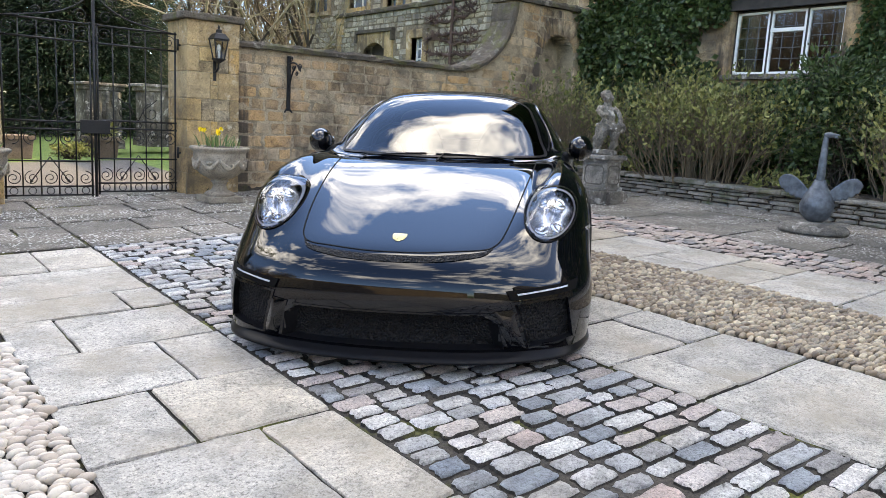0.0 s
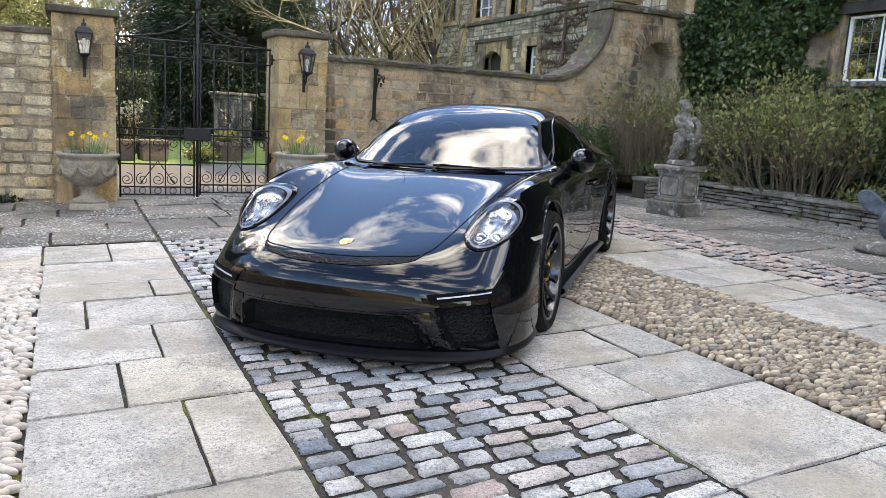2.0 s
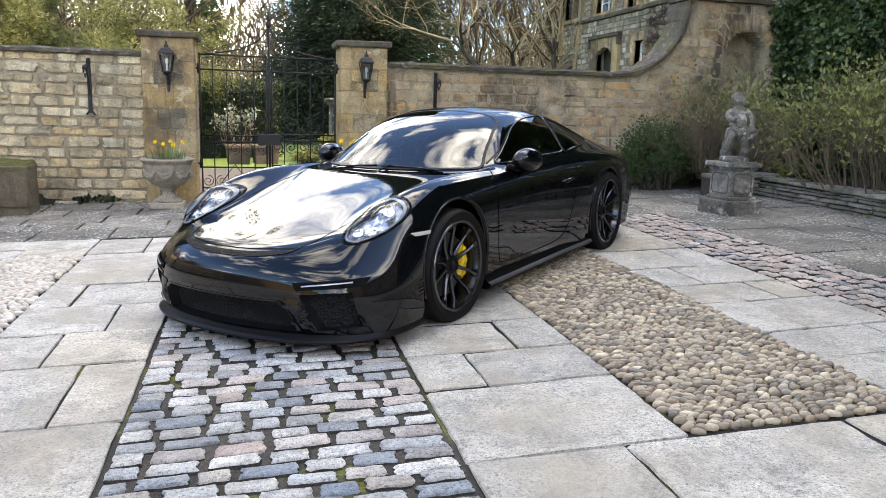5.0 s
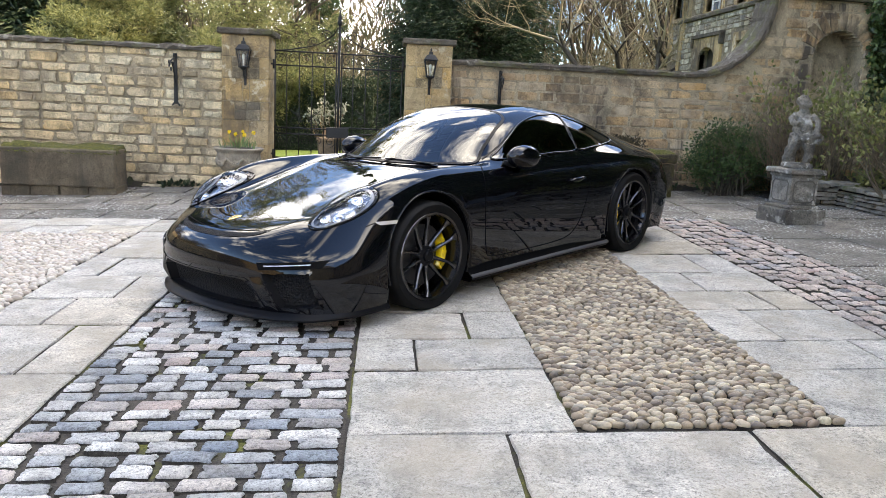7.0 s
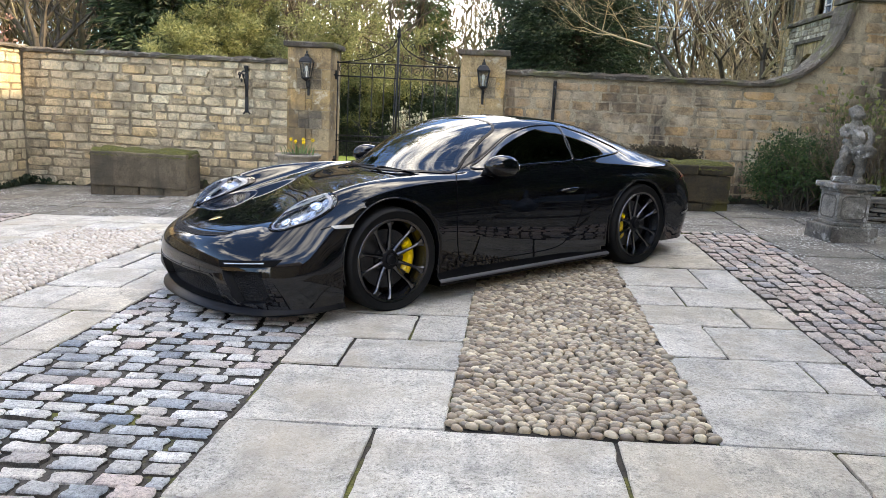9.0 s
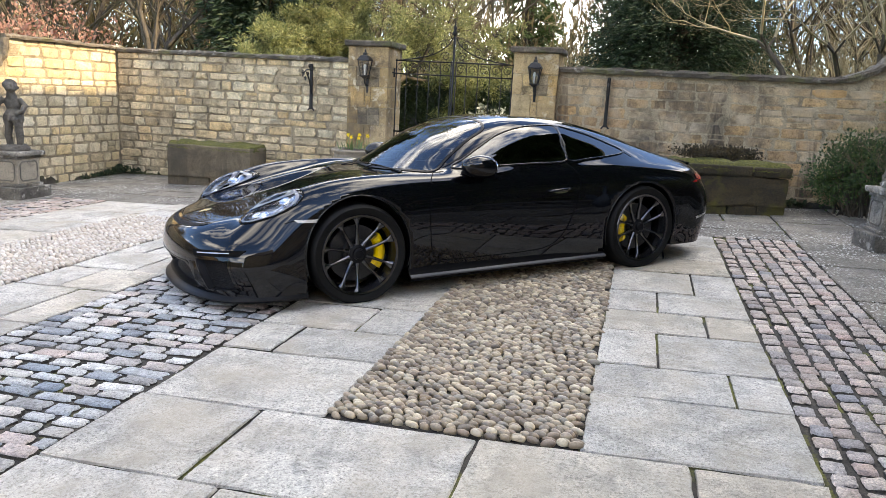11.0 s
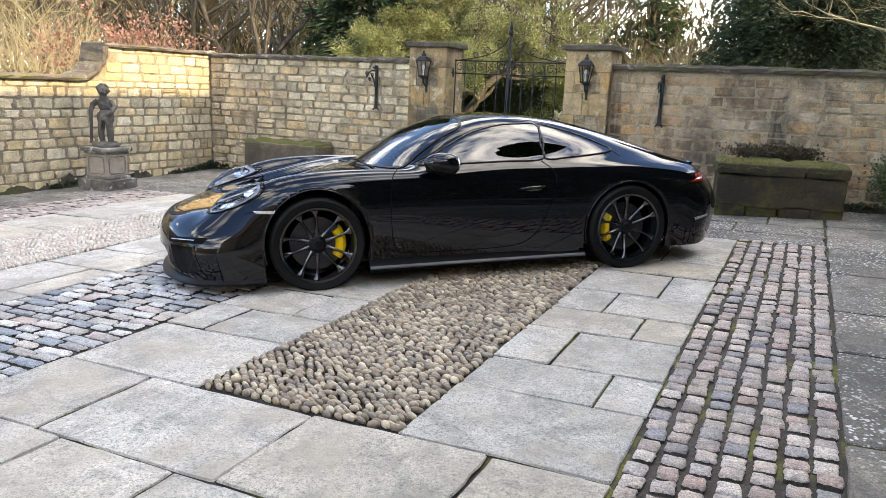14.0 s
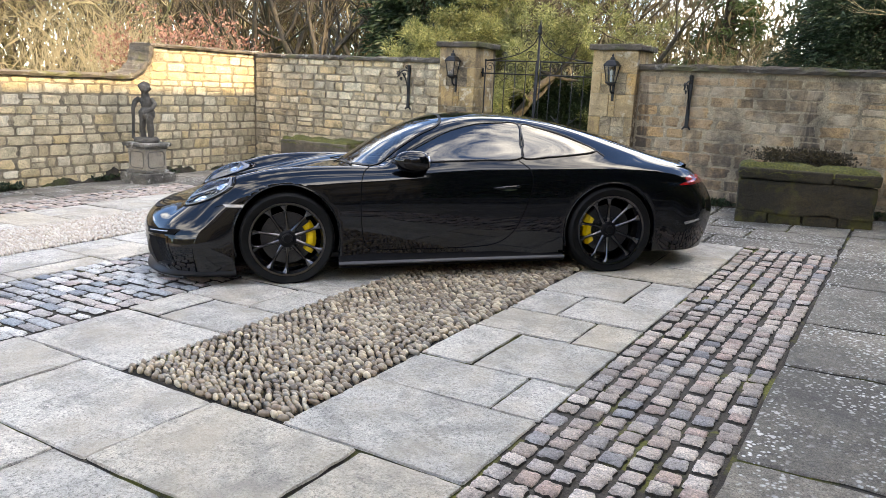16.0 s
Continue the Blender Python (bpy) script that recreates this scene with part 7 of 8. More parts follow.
# weeds at the foot of the walls
rngw = random.Random(9)
pts, dirs, sz = [], [], []
for _ in range(5200):
    if rngw.random() < .55:
        x, y = rngw.uniform(WEST_X + .02, 7.7), WALL_Y - abs(rngw.gauss(0, .05))
        if 1.9 < x < 4.0:
            continue
    else:
        x, y = WEST_X + abs(rngw.gauss(0, .06)), rngw.uniform(3.0, WALL_Y)
    g = noise.noise(Vector((x * 1.5, y * 1.5, 3)))
    if g < .0:
        continue
    pts.append((x, y, gz(x, y) + rngw.uniform(0, .05 + .12 * g)))
    dirs.append((rngw.gauss(0, .5), rngw.gauss(-.2, .5), rngw.uniform(.2, 1)))
    sz.append(rngw.uniform(.03, .08))
tagged(part("weeds", leaf_mesh("weeds", pts, dirs, sz, MAT["hedge"], seed=2), None), "small dark weeds and moss along the foot of the walls", "weeds", kind="stuff")

# ---- beyond the gate ----
MAT["terracotta"] = stone_material("pale_terracotta", ((0.11, 0.08, 0.055), (0.15, 0.115, 0.085)), spread=2, grain=0.6, stain=(0.10, 0.085, 0.065), rough=0.9, relief=0.4)


def planter(x, y, w, h, label, plant, seed):
    p = thing("garden_planter", upright(x, y, 8), label, "planter", "planters")
    bm = bmesh.new()
    vs = box(bm, -w / 2, w / 2, -w / 2, w / 2, 0, h, .012)
    for v in vs:
        k = .86 + .14 * v.co.z / h
        v.co.x, v.co.y = v.co.x * k, v.co.y * k
    part("box", bm, MAT["terracotta"], p)
    bm = bmesh.new()
    box(bm, -w / 2 - .02, w / 2 + .02, -w / 2 - .02, w / 2 + .02, h - .06, h + .004, .008)
    part("rim", bm, MAT["terracotta"], p)
    if plant == "grey":
        twig_shrub(upright(x, y, 0, h), .9, .8, .75, seed, "grey-leaved shrub growing in a terracotta planter", 12, "greyleaf", 4, "twig", .008, (.05, .09))
    elif plant:
        leafy_bush(upright(x, y, 0, h - .08), w * .9, w * .9, .26, seed, "low green plants growing in a planter", MAT["bud"], 500, (.05, .1))


planter(2.47, 13.7, .44, .36, "square terracotta planter on the gravel path", "grey", 31)
planter(2.98, 13.6, .48, .36, "square terracotta planter on the gravel path", "", 32)
planter(4.25, 13.5, .44, .34, "weathered square planter on the gravel path", "low", 33)
leafy_bush(upright(3.75, 13.3), .6, .5, .26, 34, "low pale flowering clump beside the path", MAT["bud"], 700, (.04, .08))


def stone_pier(x, y, w, h, label):
    p = thing("garden_pier", upright(x, y, 4), label, "pier", "garden piers")
    bm = bmesh.new()
    box(bm, -w * .5, w * .5, -.32, .32, 0, .16, .015)
    box(bm, -w * .44, w * .44, -.28, .28, .16, h - .14, .01)
    part("shaft", bm, MAT["old_stone"], p)
    bm = bmesh.new()
    box(bm, -w * .5, w * .5, -.33, .33, h - .14, h - .06, .015)
    box(bm, -w * .56, w * .56, -.37, .37, h - .06, h, .015)
    part("cornice", bm, MAT["old_stone"], p)
    for i in range(4):
        bm = bmesh.new()
        xx = -w * .33 + w * .22 * i
        lathe(bm, [(.05, .18), (.055, .24), (.035, .30), (.05, .5), (.035, h - .3), (.055, h - .2), (.05, h - .15)], 12, pose(xx, -.29, 0))
        part("baluster", bm, MAT["old_stone"], p, smooth=True)


stone_pier(4.75, 15.6, .75, 1.22, "old grey stone balustrade pier in the garden")
stone_pier(6.0, 15.8, .95, 1.22, "old grey stone balustrade pier in the garden")


def hedge(x0, x1, y0, y1, h, seed, label):
    r = np.random.default_rng(seed)
    t = thing("hedge", pose((x0 + x1) / 2, (y0 + y1) / 2, gz((x0 + x1) / 2, 10)), label, "hedge", "hedges")
    w, d = (x1 - x0) / 2, (y1 - y0) / 2
    bm = bmesh.new()
    box(bm, -w + .12, w - .12, -d + .12, d - .12, -.1, h - .12)
    part("core", bm, MAT["hedge"], t)
    n = int(900 * (x1 - x0) * (h + d))
    P = np.empty((n, 3))
    pick = r.random(n)
    P[:, 0] = r.uniform(-w, w, n)
    P[:, 1] = np.where(pick < .62, -d, r.uniform(-d, d, n)) + r.normal(0, .05, n)
    P[:, 2] = np.where(pick < .62, r.uniform(0, h, n), h) + r.normal(0, .05, n)
    D = r.normal(size=(n, 3)) * .6 + np.where(pick[:, None] < .62, [[0, -.6, .1]], [[0, 0, .7]])
    part("foliage", leaf_mesh("foliage", P, D, r.uniform(.05, .11, n), MAT["hedge"], seed=seed), None, t)
    return t


hedge(-6.5, 3.4, 17.0, 18.2, 1.75, 1, "tall clipped dark hedge across the lawn")

# conifers and woodland round the garden
conifer(pose(6.5, 25.4, -.3), 13.0, 7.0, 1, "tall dense dark green conifer with drooping boughs beyond the wall", MAT["yew"], 48, 28, .3, 190, (.09, .22))
conifer(pose(.2, 32.8, -.3), 13.0, 3.6, 3, "narrow ivy-clad tree in the wood", MAT["evergreen"], 30, 14, .1, 80, (.12, .26))
conifer(pose(-3.5, 15.4, 0), 7.5, 3.6, 4, "dark green conifer behind the pine", MAT["yew"], 28, 18, .25, 80, (.12, .26))
pine(pose(-1.1, 15.4, -.2), 6.2, 5, 3, "sunlit yellow-green pine with open crown beyond the wall")
pine(pose(-.4, 18.6, -.2), 13.5, 7.5, 5, "tall sunlit yellow-green pine with open crown beyond the wall")
pine(pose(-2.0, 14.4, -.2), 4.4, 4, 8, "sunlit yellow-green pine with open crown beyond the wall")

bt = bare_tree(pose(-5.4, 13.4, 0), 7.0, 1, "dark bare-branched tree beyond the wall", .11, 4, "bark", .45, 3)
bt2 = bare_tree(pose(9.6, 19.0, 0), 8.0, 2, "bare tree with golden twigs beside the manor", .12, 4, "gold_twig", .6, 2)
bt3 = bare_tree(pose(-2.0, 24.0, 0), 9.0, 5, "bare woodland tree with fine twigs", .12, 4, "tree_twig", .5, 2)
rt = random.Random(77)
for i in range(120):
    a = math.radians(rt.uniform(62, 160) if i % 2 else rt.uniform(112, 165))
    d = rt.uniform(25, 48)
    src = (bt, bt3, bt3, bt2)[i % 4]
    x, y = 4.5 + d * math.cos(a), -1 + d * math.sin(a)
    if y < 11.5 and x > -5.5 or (9 < x < 17 and 9 < y < 20) or (2.8 < x < 9.6 and y < 30):
        continue
    copy_thing(src, pose(x, y, -.1, 0, 0, rt.uniform(0, 360)) @ Matrix.Diagonal((*[rt.uniform(.9, 1.4)] * 3, 1)))
copy_thing(bt, pose(-7.4, 13.2, 0, 0, 0, 120))
copy_thing(bt, pose(-5.2, 16.2, 0, 0, 0, 210))
copy_thing(bt2, pose(11.0, 21.5, 0, 0, 0, 80))



gs = thicket(pose(-4.6, 6.2, -.2), 2.9, 11, "tall straw-coloured twiggy shrub behind the wall", 14, "gold_twig")
for x, y, k, a in ((-5.2, 3.6, .9, 40), (-5.6, 8.6, 1.05, 100), (-7.8, 6.0, 1.3, 200), (-8.2, 9.6, 1.3, 300), (-6.8, 11.2, 1.0, 20), (9.4, 21.4, 1.25, 80), (10.9, 21.9, 1.5, 190), (11.6, 23.5, 1.6, 250), (3.2, 27.0, 1.5, 330), (4.2, 30.0, 1.7, 130), (2.0, 30.5, 1.6, 30), (-2.2, 24.0, 1.5, 300)):
    copy_thing(gs, pose(x, y, -.1, 0, 0, a) @ Matrix.Diagonal((k, k, k, 1)))
pk = thicket(pose(-3.9, 8.7, -.2), 2.8, 12, "shrub with reddish opening buds behind the wall", 12, "twig", 3, "pinkleaf", 4, (.05, .09))
leafy_bush(upright(6.55, 8.14, 11, .52), 1.05, .34, .24, 41, "brown mossy heather growing along the back of the dark trough", foliage_material("brown_moss", (0.03, 0.022, 0.012), (0.07, 0.05, 0.025), (0.10, 0.08, 0.035)), 3600, (.02, .045))
leafy_bush(pose(-7.0, 4.4, .6), 2.4, 2.0, 1.3, 13, "rounded yellow-green clipped bush behind the low wall", MAT["pine"], 4500, (.05, .09))

# undergrowth that closes the view through the wood
r = np.random.default_rng(5)
n = 60000
ang = np.radians(r.uniform(40, 172, n))
dist = r.uniform(30, 52, n)
hh = np.abs(r.normal(0, 1, n)) * 3.6
P = np.stack((4.5 + dist * np.cos(ang), -1 + dist * np.sin(ang), hh * (1 - .2 * np.sin(ang * 9)) - .2), 1)
D = r.normal(size=(n, 3)) * .35 + np.array((0, 0, .8))
tagged(part("woodland", leaf_mesh("woodland", P, D, r.uniform(.3, .8, n), foliage_material("winter_undergrowth", (0.05, 0.04, 0.02), (0.12, 0.095, 0.05), (0.17, 0.14, 0.07), (0.07, 0.08, 0.035)), 5.0, 3), None), "brown winter undergrowth of the far wood", "woodland", kind="stuff")


# ---- the manor beyond the wall ----
MAT["manor_glass"] = plain("old_leaded_glass", (0.16, 0.19, 0.24), 0.05, 0, 0.3, 4, Coat_Weight=1.0)


def manor():
    """A low stone range with a doorway, and a taller wall with windows behind it."""
    F, B = 10.84, 12.05
    h = thing("manor_house", pose(0, 0, 0), "old grey stone manor house with ochre window dressings", "house")
    door = (15.0, 15.86, .3, 2.86)
    low_win = (13.56, 13.98, 1.95, 2.82)
    wins = ((19.85, 20.85, 4.02, 5.2), (17.75, 18.65, 3.98, 5.05), (15.95, 16.8, 3.82, 4.85))

    def pierced(x0, x1, y0, y1, z0, z1, holes):
        bm = bmesh.new()
        ys = sorted({y0, y1, *[q for w in holes for q in w[:2]]})
        zs = sorted({z0, z1, *[q for w in holes for q in w[2:]]})
        for a, b in zip(ys, ys[1:]):
            for c, d in zip(zs, zs[1:]):
                if not any(w[0] <= a and b <= w[1] and w[2] <= c and d <= w[3] for w in holes):
                    box(bm, x0, x1, a, b, c, d)
        return bm

    wall = part("wall", pierced(F + .012, F + .4, 11.0, 17.2, -.4, 3.46, (door, low_win)), MAT["brown_mortar"], h, "grey rubble wall")
    part("wall", pierced(B + .012, B + .45, 11.0, 21.2, -.4, 6.2, wins), MAT["brown_mortar"], h, "grey rubble wall")
    bm = bmesh.new()
    box(bm, B + .45, B + 7, 20.8, 21.2, -.4, 6.2)
    box(bm, B + .45, B + 7, 11.0, 11.4, -.4, 6.2)
    box(bm, F + .4, B, 17.0, 17.2, -.4, 3.4)
    part("wall", bm, MAT["rubble_grey"], h)
    bm = bmesh.new()
    coping_run(bm, line_pts((F, 10.9, 3.46), (F, 17.24, 3.46), .14), (1, 0, 0), .10, .07, 9)
    part("coping", bm, MAT["coping"], h, "dark mossy coping")
    rq = random.Random(2)
    for x, y in ((F, 17.2), (B, 21.2)):
        z = 0.6 if x == F else 3.0
        while z < (3.4 if x == F else 5.6):
            bm = bmesh.new()
            w = rq.choice((.22, .34))
            box(bm, x - .03, x + .25, y - w, y + .02, z, z + .235, .01)
            part("quoin", bm, MAT["ashlar"], h)
            z += .245

    def dressed(w, x, label, lights, frame_material):
        bm = bmesh.new()
        for y0, y1, z0, z1 in ((w[0] - .17, w[0], w[2] - .12, w[3] + .18), (w[1], w[1] + .17, w[2] - .12, w[3] + .18), (w[0], w[1], w[3], w[3] + .18), (w[0], w[1], w[2] - .12, w[2])):
            box(bm, x - .03, x + .14, y0, y1, z0, z1, .01)
        f = part("window", bm, MAT["ashlar"], h, label)
        for i in range(1, lights):
            y = w[0] + (w[1] - w[0]) * i / lights
            bm = bmesh.new()
            box(bm, x + .01, x + .14, y - .05, y + .05, w[2], w[3], .01)
            part("mullion", bm, MAT["ashlar"], f)
        bm = bmesh.new()
        box(bm, x + .17, x + .19, w[0], w[1], w[2], w[3])
        part("pane", bm, MAT["manor_glass"], f, "old window glass")
        for k in range(lights):
            a, b = w[0] + (w[1] - w[0]) * k / lights + .03, w[0] + (w[1] - w[0]) * (k + 1) / lights - .03
            bm = bmesh.new()
            for y in (a, (a + b) / 2, b):
                box(bm, x + .13, x + .165, y - .018, y + .018, w[2], w[3])
            for i in range(5):
                z = w[2] + (w[3] - w[2]) * i / 4
                box(bm, x + .135, x + .16, a, b, z - .016, z + .016)
            part("window_frame", bm, frame_material, f)

    dressed(wins[0], B, "ochre stone two-light window surround", 2, MAT["lead"])
    dressed(wins[1], B, "ochre stone window surround with white frame", 1, MAT["white_paint"])
    dressed(wins[2], B, "ochre stone two-light window surround", 2, MAT["ashlar"])
    dressed(low_win, F, "ochre stone window surround with white frame", 1, MAT["white_paint"])
    bm = bmesh.new()
    y0, y1, z0, z1 = door
    box(bm, F - .05, F + .14, y0 - .30, y0, z0, z1 + .15, .01)
    box(bm, F - .05, F + .14, y1, y1 + .30, z0, z1 + .15, .01)
    for i in range(14):
        q = (i + .5) / 14
        box(bm, F - .05, F + .14, y0 + (y1 - y0) * i / 14, y0 + (y1 - y0) * (i + 1) / 14, z1 - .07 - .16 * abs(2 * q - 1) ** 2.2, z1 + .15)
    d = part("door", bm, MAT["ashlar"], h, "arched ochre stone doorway with dark oak door")
    bm = bmesh.new()
    box(bm, F + .2, F + .26, y0, y1, z0, z1)
    part("leaf", bm, MAT["beam"], d, "dark oak door leaf")
    bm = bmesh.new()
    box(bm, F - .10, F + .05, y0 - .36, y1 + .36, z1 + .15, z1 + .23, .01)
    for y in (y0 - .36, y1 + .29):
        box(bm, F - .10, F + .05, y, y + .07, z1 - .05, z1 + .15, .01)
    part("hood_mould", bm, MAT["coping"], d)
    bm = bmesh.new()
    v = [bm.verts.new(p) for p in ((B - .2, 10.8, 6.1), (B + 7.2, 10.8, 6.1), (B + 7.2, 21.4, 6.1), (B - .2, 21.4, 6.1), (B + 3.5, 10.8, 8.2), (B + 3.5, 21.4, 8.2))]
    for q in ((0, 4, 5, 3), (1, 2, 5, 4), (0, 1, 4), (2, 3, 5), (0, 3, 2, 1)):
        bm.faces.new([v[i] for i in q])
    part("roof", bm, slate, h, "stone-slate roof")
    # trained creeper on the wall
    rng = random.Random(3)
    X = F - .07
    segs = [((X, 12.55, 0), (X, 12.5, 3.4), .05, .04), ((X, 12.5, 3.4), (X, 12.48, 5.2), .04, .03)]
    for i in range(11):
        z = 1.9 + .24 * i
        for sgn in (-1, 1):
            p = (X, 12.52, z)
            for k in range(7):
                q = (X + rng.gauss(0, .02), p[1] + sgn * .11, p[2] + rng.gauss(.0, .025))
                segs.append((p, q, .035 - .003 * k, .032 - .003 * k))
                for _ in range(9):
                    segs.append((q, (q[0] + rng.gauss(-.04, .04), q[1] + rng.gauss(0, .07), q[2] + rng.gauss(.02, .06)), .011, .005))
                p = q
    cr = part("creeper", stick_mesh("creeper", segs, MAT["creeper"]), None, None)
    tagged(cr, "bare reddish creeper trained in tiers on the manor wall", "creeper")
    return wall


manor_wall = manor()


# ---- pieces: stones, flags, setts and pebbles ----
def ring_outline(rng, n_side, jit, corner):
    """A rectangle of unit size with cut corners and uneven sides, anticlockwise."""
    pts = []
    for k in range(4):
        for i in range(n_side):
            s = -0.5 + corner + (1 - 2 * corner) * i / (n_side - 1)
            e = 0.5 - abs(rng.gauss(0, jit))
            x, y = s, -e
            for _ in range(k):
                x, y = -y, x
            pts.append((x, y))
    return pts


def piece_mesh(name, rng, material, n_side=3, jit=0.02, corner=0.06, shoulder=(0.05, 0.82), crown=(0.16, 1.0), bow=0.0, joint=None, smooth=False):
    """A block from z=0 to about 1 within the unit square, with worn edges; scaled when it is laid."""
    pts = ring_outline(rng, n_side, jit, corner)
    n = len(pts)
    verts = [(x, y, 0) for x, y in pts]
    verts += [(x * (1 - shoulder[0] * 0.3), y * (1 - shoulder[0] * 0.3), shoulder[1] * rng.uniform(0.9, 1.0)) for x, y in pts]
    verts += [(x * (1 - crown[0]), y * (1 - crown[0]), crown[1] * rng.uniform(0.96, 1.03)) for x, y in pts]
    verts.append((0, 0, crown[1] + bow))
    faces = [(i, (i + 1) % n, n + (i + 1) % n, n + i) for i in range(n)] + [(n + i, n + (i + 1) % n, 2 * n + (i + 1) % n, 2 * n + i) for i in range(n)]
    faces += [(2 * n + i, 2 * n + (i + 1) % n, 3 * n) for i in range(n)]
    me = bpy.data.meshes.new(name)
    me.from_pydata(verts, [], faces)
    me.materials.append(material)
    # side faces take the joint material; its dark soil also stands for shade
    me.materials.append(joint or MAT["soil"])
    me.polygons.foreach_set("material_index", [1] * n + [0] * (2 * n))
    if smooth:
        me.polygons.foreach_set("use_smooth", [False] * n + [True] * (2 * n))
    return me


def join_meshes(name, items, material, parent, label):
    """All the given (mesh, matrix) pairs as one mesh of kind stuff."""
    vs, fs, base, idx, soft = [], [], 0, [], []
    for me, m in items:
        a = np.empty(len(me.vertices) * 3)
        me.vertices.foreach_get("co", a)
        a = a.reshape(-1, 3) @ np.array(m.to_3x3()).T + np.array(m.translation)
        vs.append(a)
        fs += [tuple(base + i for i in p.vertices) for p in me.polygons]
        base += len(a)
        idx += [p.material_index for p in me.polygons]
        soft += [p.use_smooth for p in me.polygons]
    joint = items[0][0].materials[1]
    me = bpy.data.meshes.new(name)
    me.from_pydata(np.concatenate(vs).tolist(), [], fs)
    me.materials.append(material)
    me.materials.append(joint)
    me.polygons.foreach_set("material_index", idx)
    me.polygons.foreach_set("use_smooth", soft)
    ob = part(name, me, None, parent, label)
    ob["kind"] = "stuff"
    return ob


def island_twin(material):
    """The same stone for joined pieces: its tone changes from island to island."""
    m = material.copy()
    for nd in list(m.node_tree.nodes):
        if nd.bl_idname == "ShaderNodeObjectInfo":
            g = m.node_tree.nodes.new("ShaderNodeNewGeometry")
            for l in list(nd.outputs["Random"].links):
                m.node_tree.links.new(g.outputs["Random Per Island"], l.to_socket)
    return m


def lay(name, parent, variants, places, near, rest_label, limit=300, seed=1):
    """Lays pieces at the given poses: those nearest to a point of the plan singly, the rest joined."""
    rng = random.Random(seed)
    near = Vector(near)
    places = sorted(places, key=lambda m: (m.translation - near).length)
    inv = parent.matrix_world.inverted()
    rest = []
    for i, m in enumerate(places):
        me = rng.choice(variants)
        if i < limit:
            ob = new(name, me)
            ob.parent = parent
            ob.matrix_basis = inv @ m
        else:
            rest.append((me, inv @ m))
    if rest:
        join_meshes({"stone": "stonework", "flag": "flag_paving", "sett": "sett_paving", "pebble": "pebble_paving"}[name], rest, island_twin(variants[0].materials[0]), parent, rest_label)


rng = random.Random(11)
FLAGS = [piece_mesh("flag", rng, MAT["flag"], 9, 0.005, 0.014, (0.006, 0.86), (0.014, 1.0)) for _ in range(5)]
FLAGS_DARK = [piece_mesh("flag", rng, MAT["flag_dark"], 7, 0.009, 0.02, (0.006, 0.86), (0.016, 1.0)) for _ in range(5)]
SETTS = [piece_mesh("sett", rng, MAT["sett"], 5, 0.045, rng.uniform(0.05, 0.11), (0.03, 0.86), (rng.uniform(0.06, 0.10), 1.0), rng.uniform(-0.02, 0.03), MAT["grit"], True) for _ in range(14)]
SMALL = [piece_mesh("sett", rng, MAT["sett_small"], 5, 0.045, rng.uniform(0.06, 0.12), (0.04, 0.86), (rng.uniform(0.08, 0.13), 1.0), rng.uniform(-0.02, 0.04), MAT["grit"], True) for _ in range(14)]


def scaled(m, sx, sy, sz):
    return m @ Matrix.Diagonal((sx, sy, sz, 1))


flag_places, dark_places = [], []


def slab(x0, x1, y0, y1, dark=False):
    gap = rng.uniform(0.006, 0.015)
    m = on_ground((x0 + x1) / 2, (y0 + y1) / 2, -0.05 + rng.uniform(-0.004, 0.004)) @ pose(0, 0, 0, rng.uniform(-0.35, 0.35), rng.uniform(-0.35, 0.35), rng.uniform(-0.35, 0.35))
    (dark_places if dark else flag_places).append(scaled(m, x1 - x0 - gap, y1 - y0 - gap, 0.052))


def column(x0, x1, rows, splits=(), dark=False):
    """Flags between the given joints; splits name the upright joints of some rows."""
    splits = dict(splits)
    for i, (a, b) in enumerate(zip(rows, rows[1:])):
        cuts = [x0] + list(splits.get(i, ())) + [x1]
        for c, d in zip(cuts, cuts[1:]):
            slab(c, d, a, b, dark)


def random_rows(x0, x1, y0, y1, dark=False, across=True, seed=0, h=(0.42, 0.7), w=(0.5, 1.15)):
    """Coursed random flags; courses run across x (or along y)."""
    r = random.Random(seed)
    a0, a1 = (y0, y1) if across else (x0, x1)
    b0, b1 = (x0, x1) if across else (y0, y1)
    a = a0
    while a < a1 - 1e-6:
        step = r.uniform(*h)
        if a1 - a - step < h[0] * 0.7:
            step = a1 - a
        b = b0
        while b < b1 - 1e-6:
            w0 = r.uniform(*w)
            if b1 - b - w0 < w[0] * 0.7:
                w0 = b1 - b
            slab(*((b, b + w0, a, a + step) if across else (a, a + step, b, b + w0)), dark)
            b += w0
        a += step


# flags beside the centre setts, and their twins across the yard
column(1.43, 2.28, (0.45, 1.10, 1.78, 2.51, 3.05, 3.61, 4.20, 4.60, 5.28, 5.95), ((1, (1.8,)), (2, (1.99,)), (3, (1.78,)), (4, (1.98,)), (5, (1.67,)), (6, (2.06,)), (8, (1.88,))))
column(3.52, 4.43, (1.10, 1.77, 2.22, 2.70, 3.30, 3.85, 4.45, 5.17, 5.95), ((1, (3.82,)), (2, (4.12,)), (4, (3.9,)), (6, (4.05,))))
column(5.50, 6.40, (1.10, 1.72, 2.14, 2.73, 3.17, 3.68, 4.33, 4.85, 5.45, 6.08), ((1, (6.16,)), (2, (5.82,)), (3, (6.11,)), (4, (5.83,)), (5, (6.09,)), (7, (5.9,))))
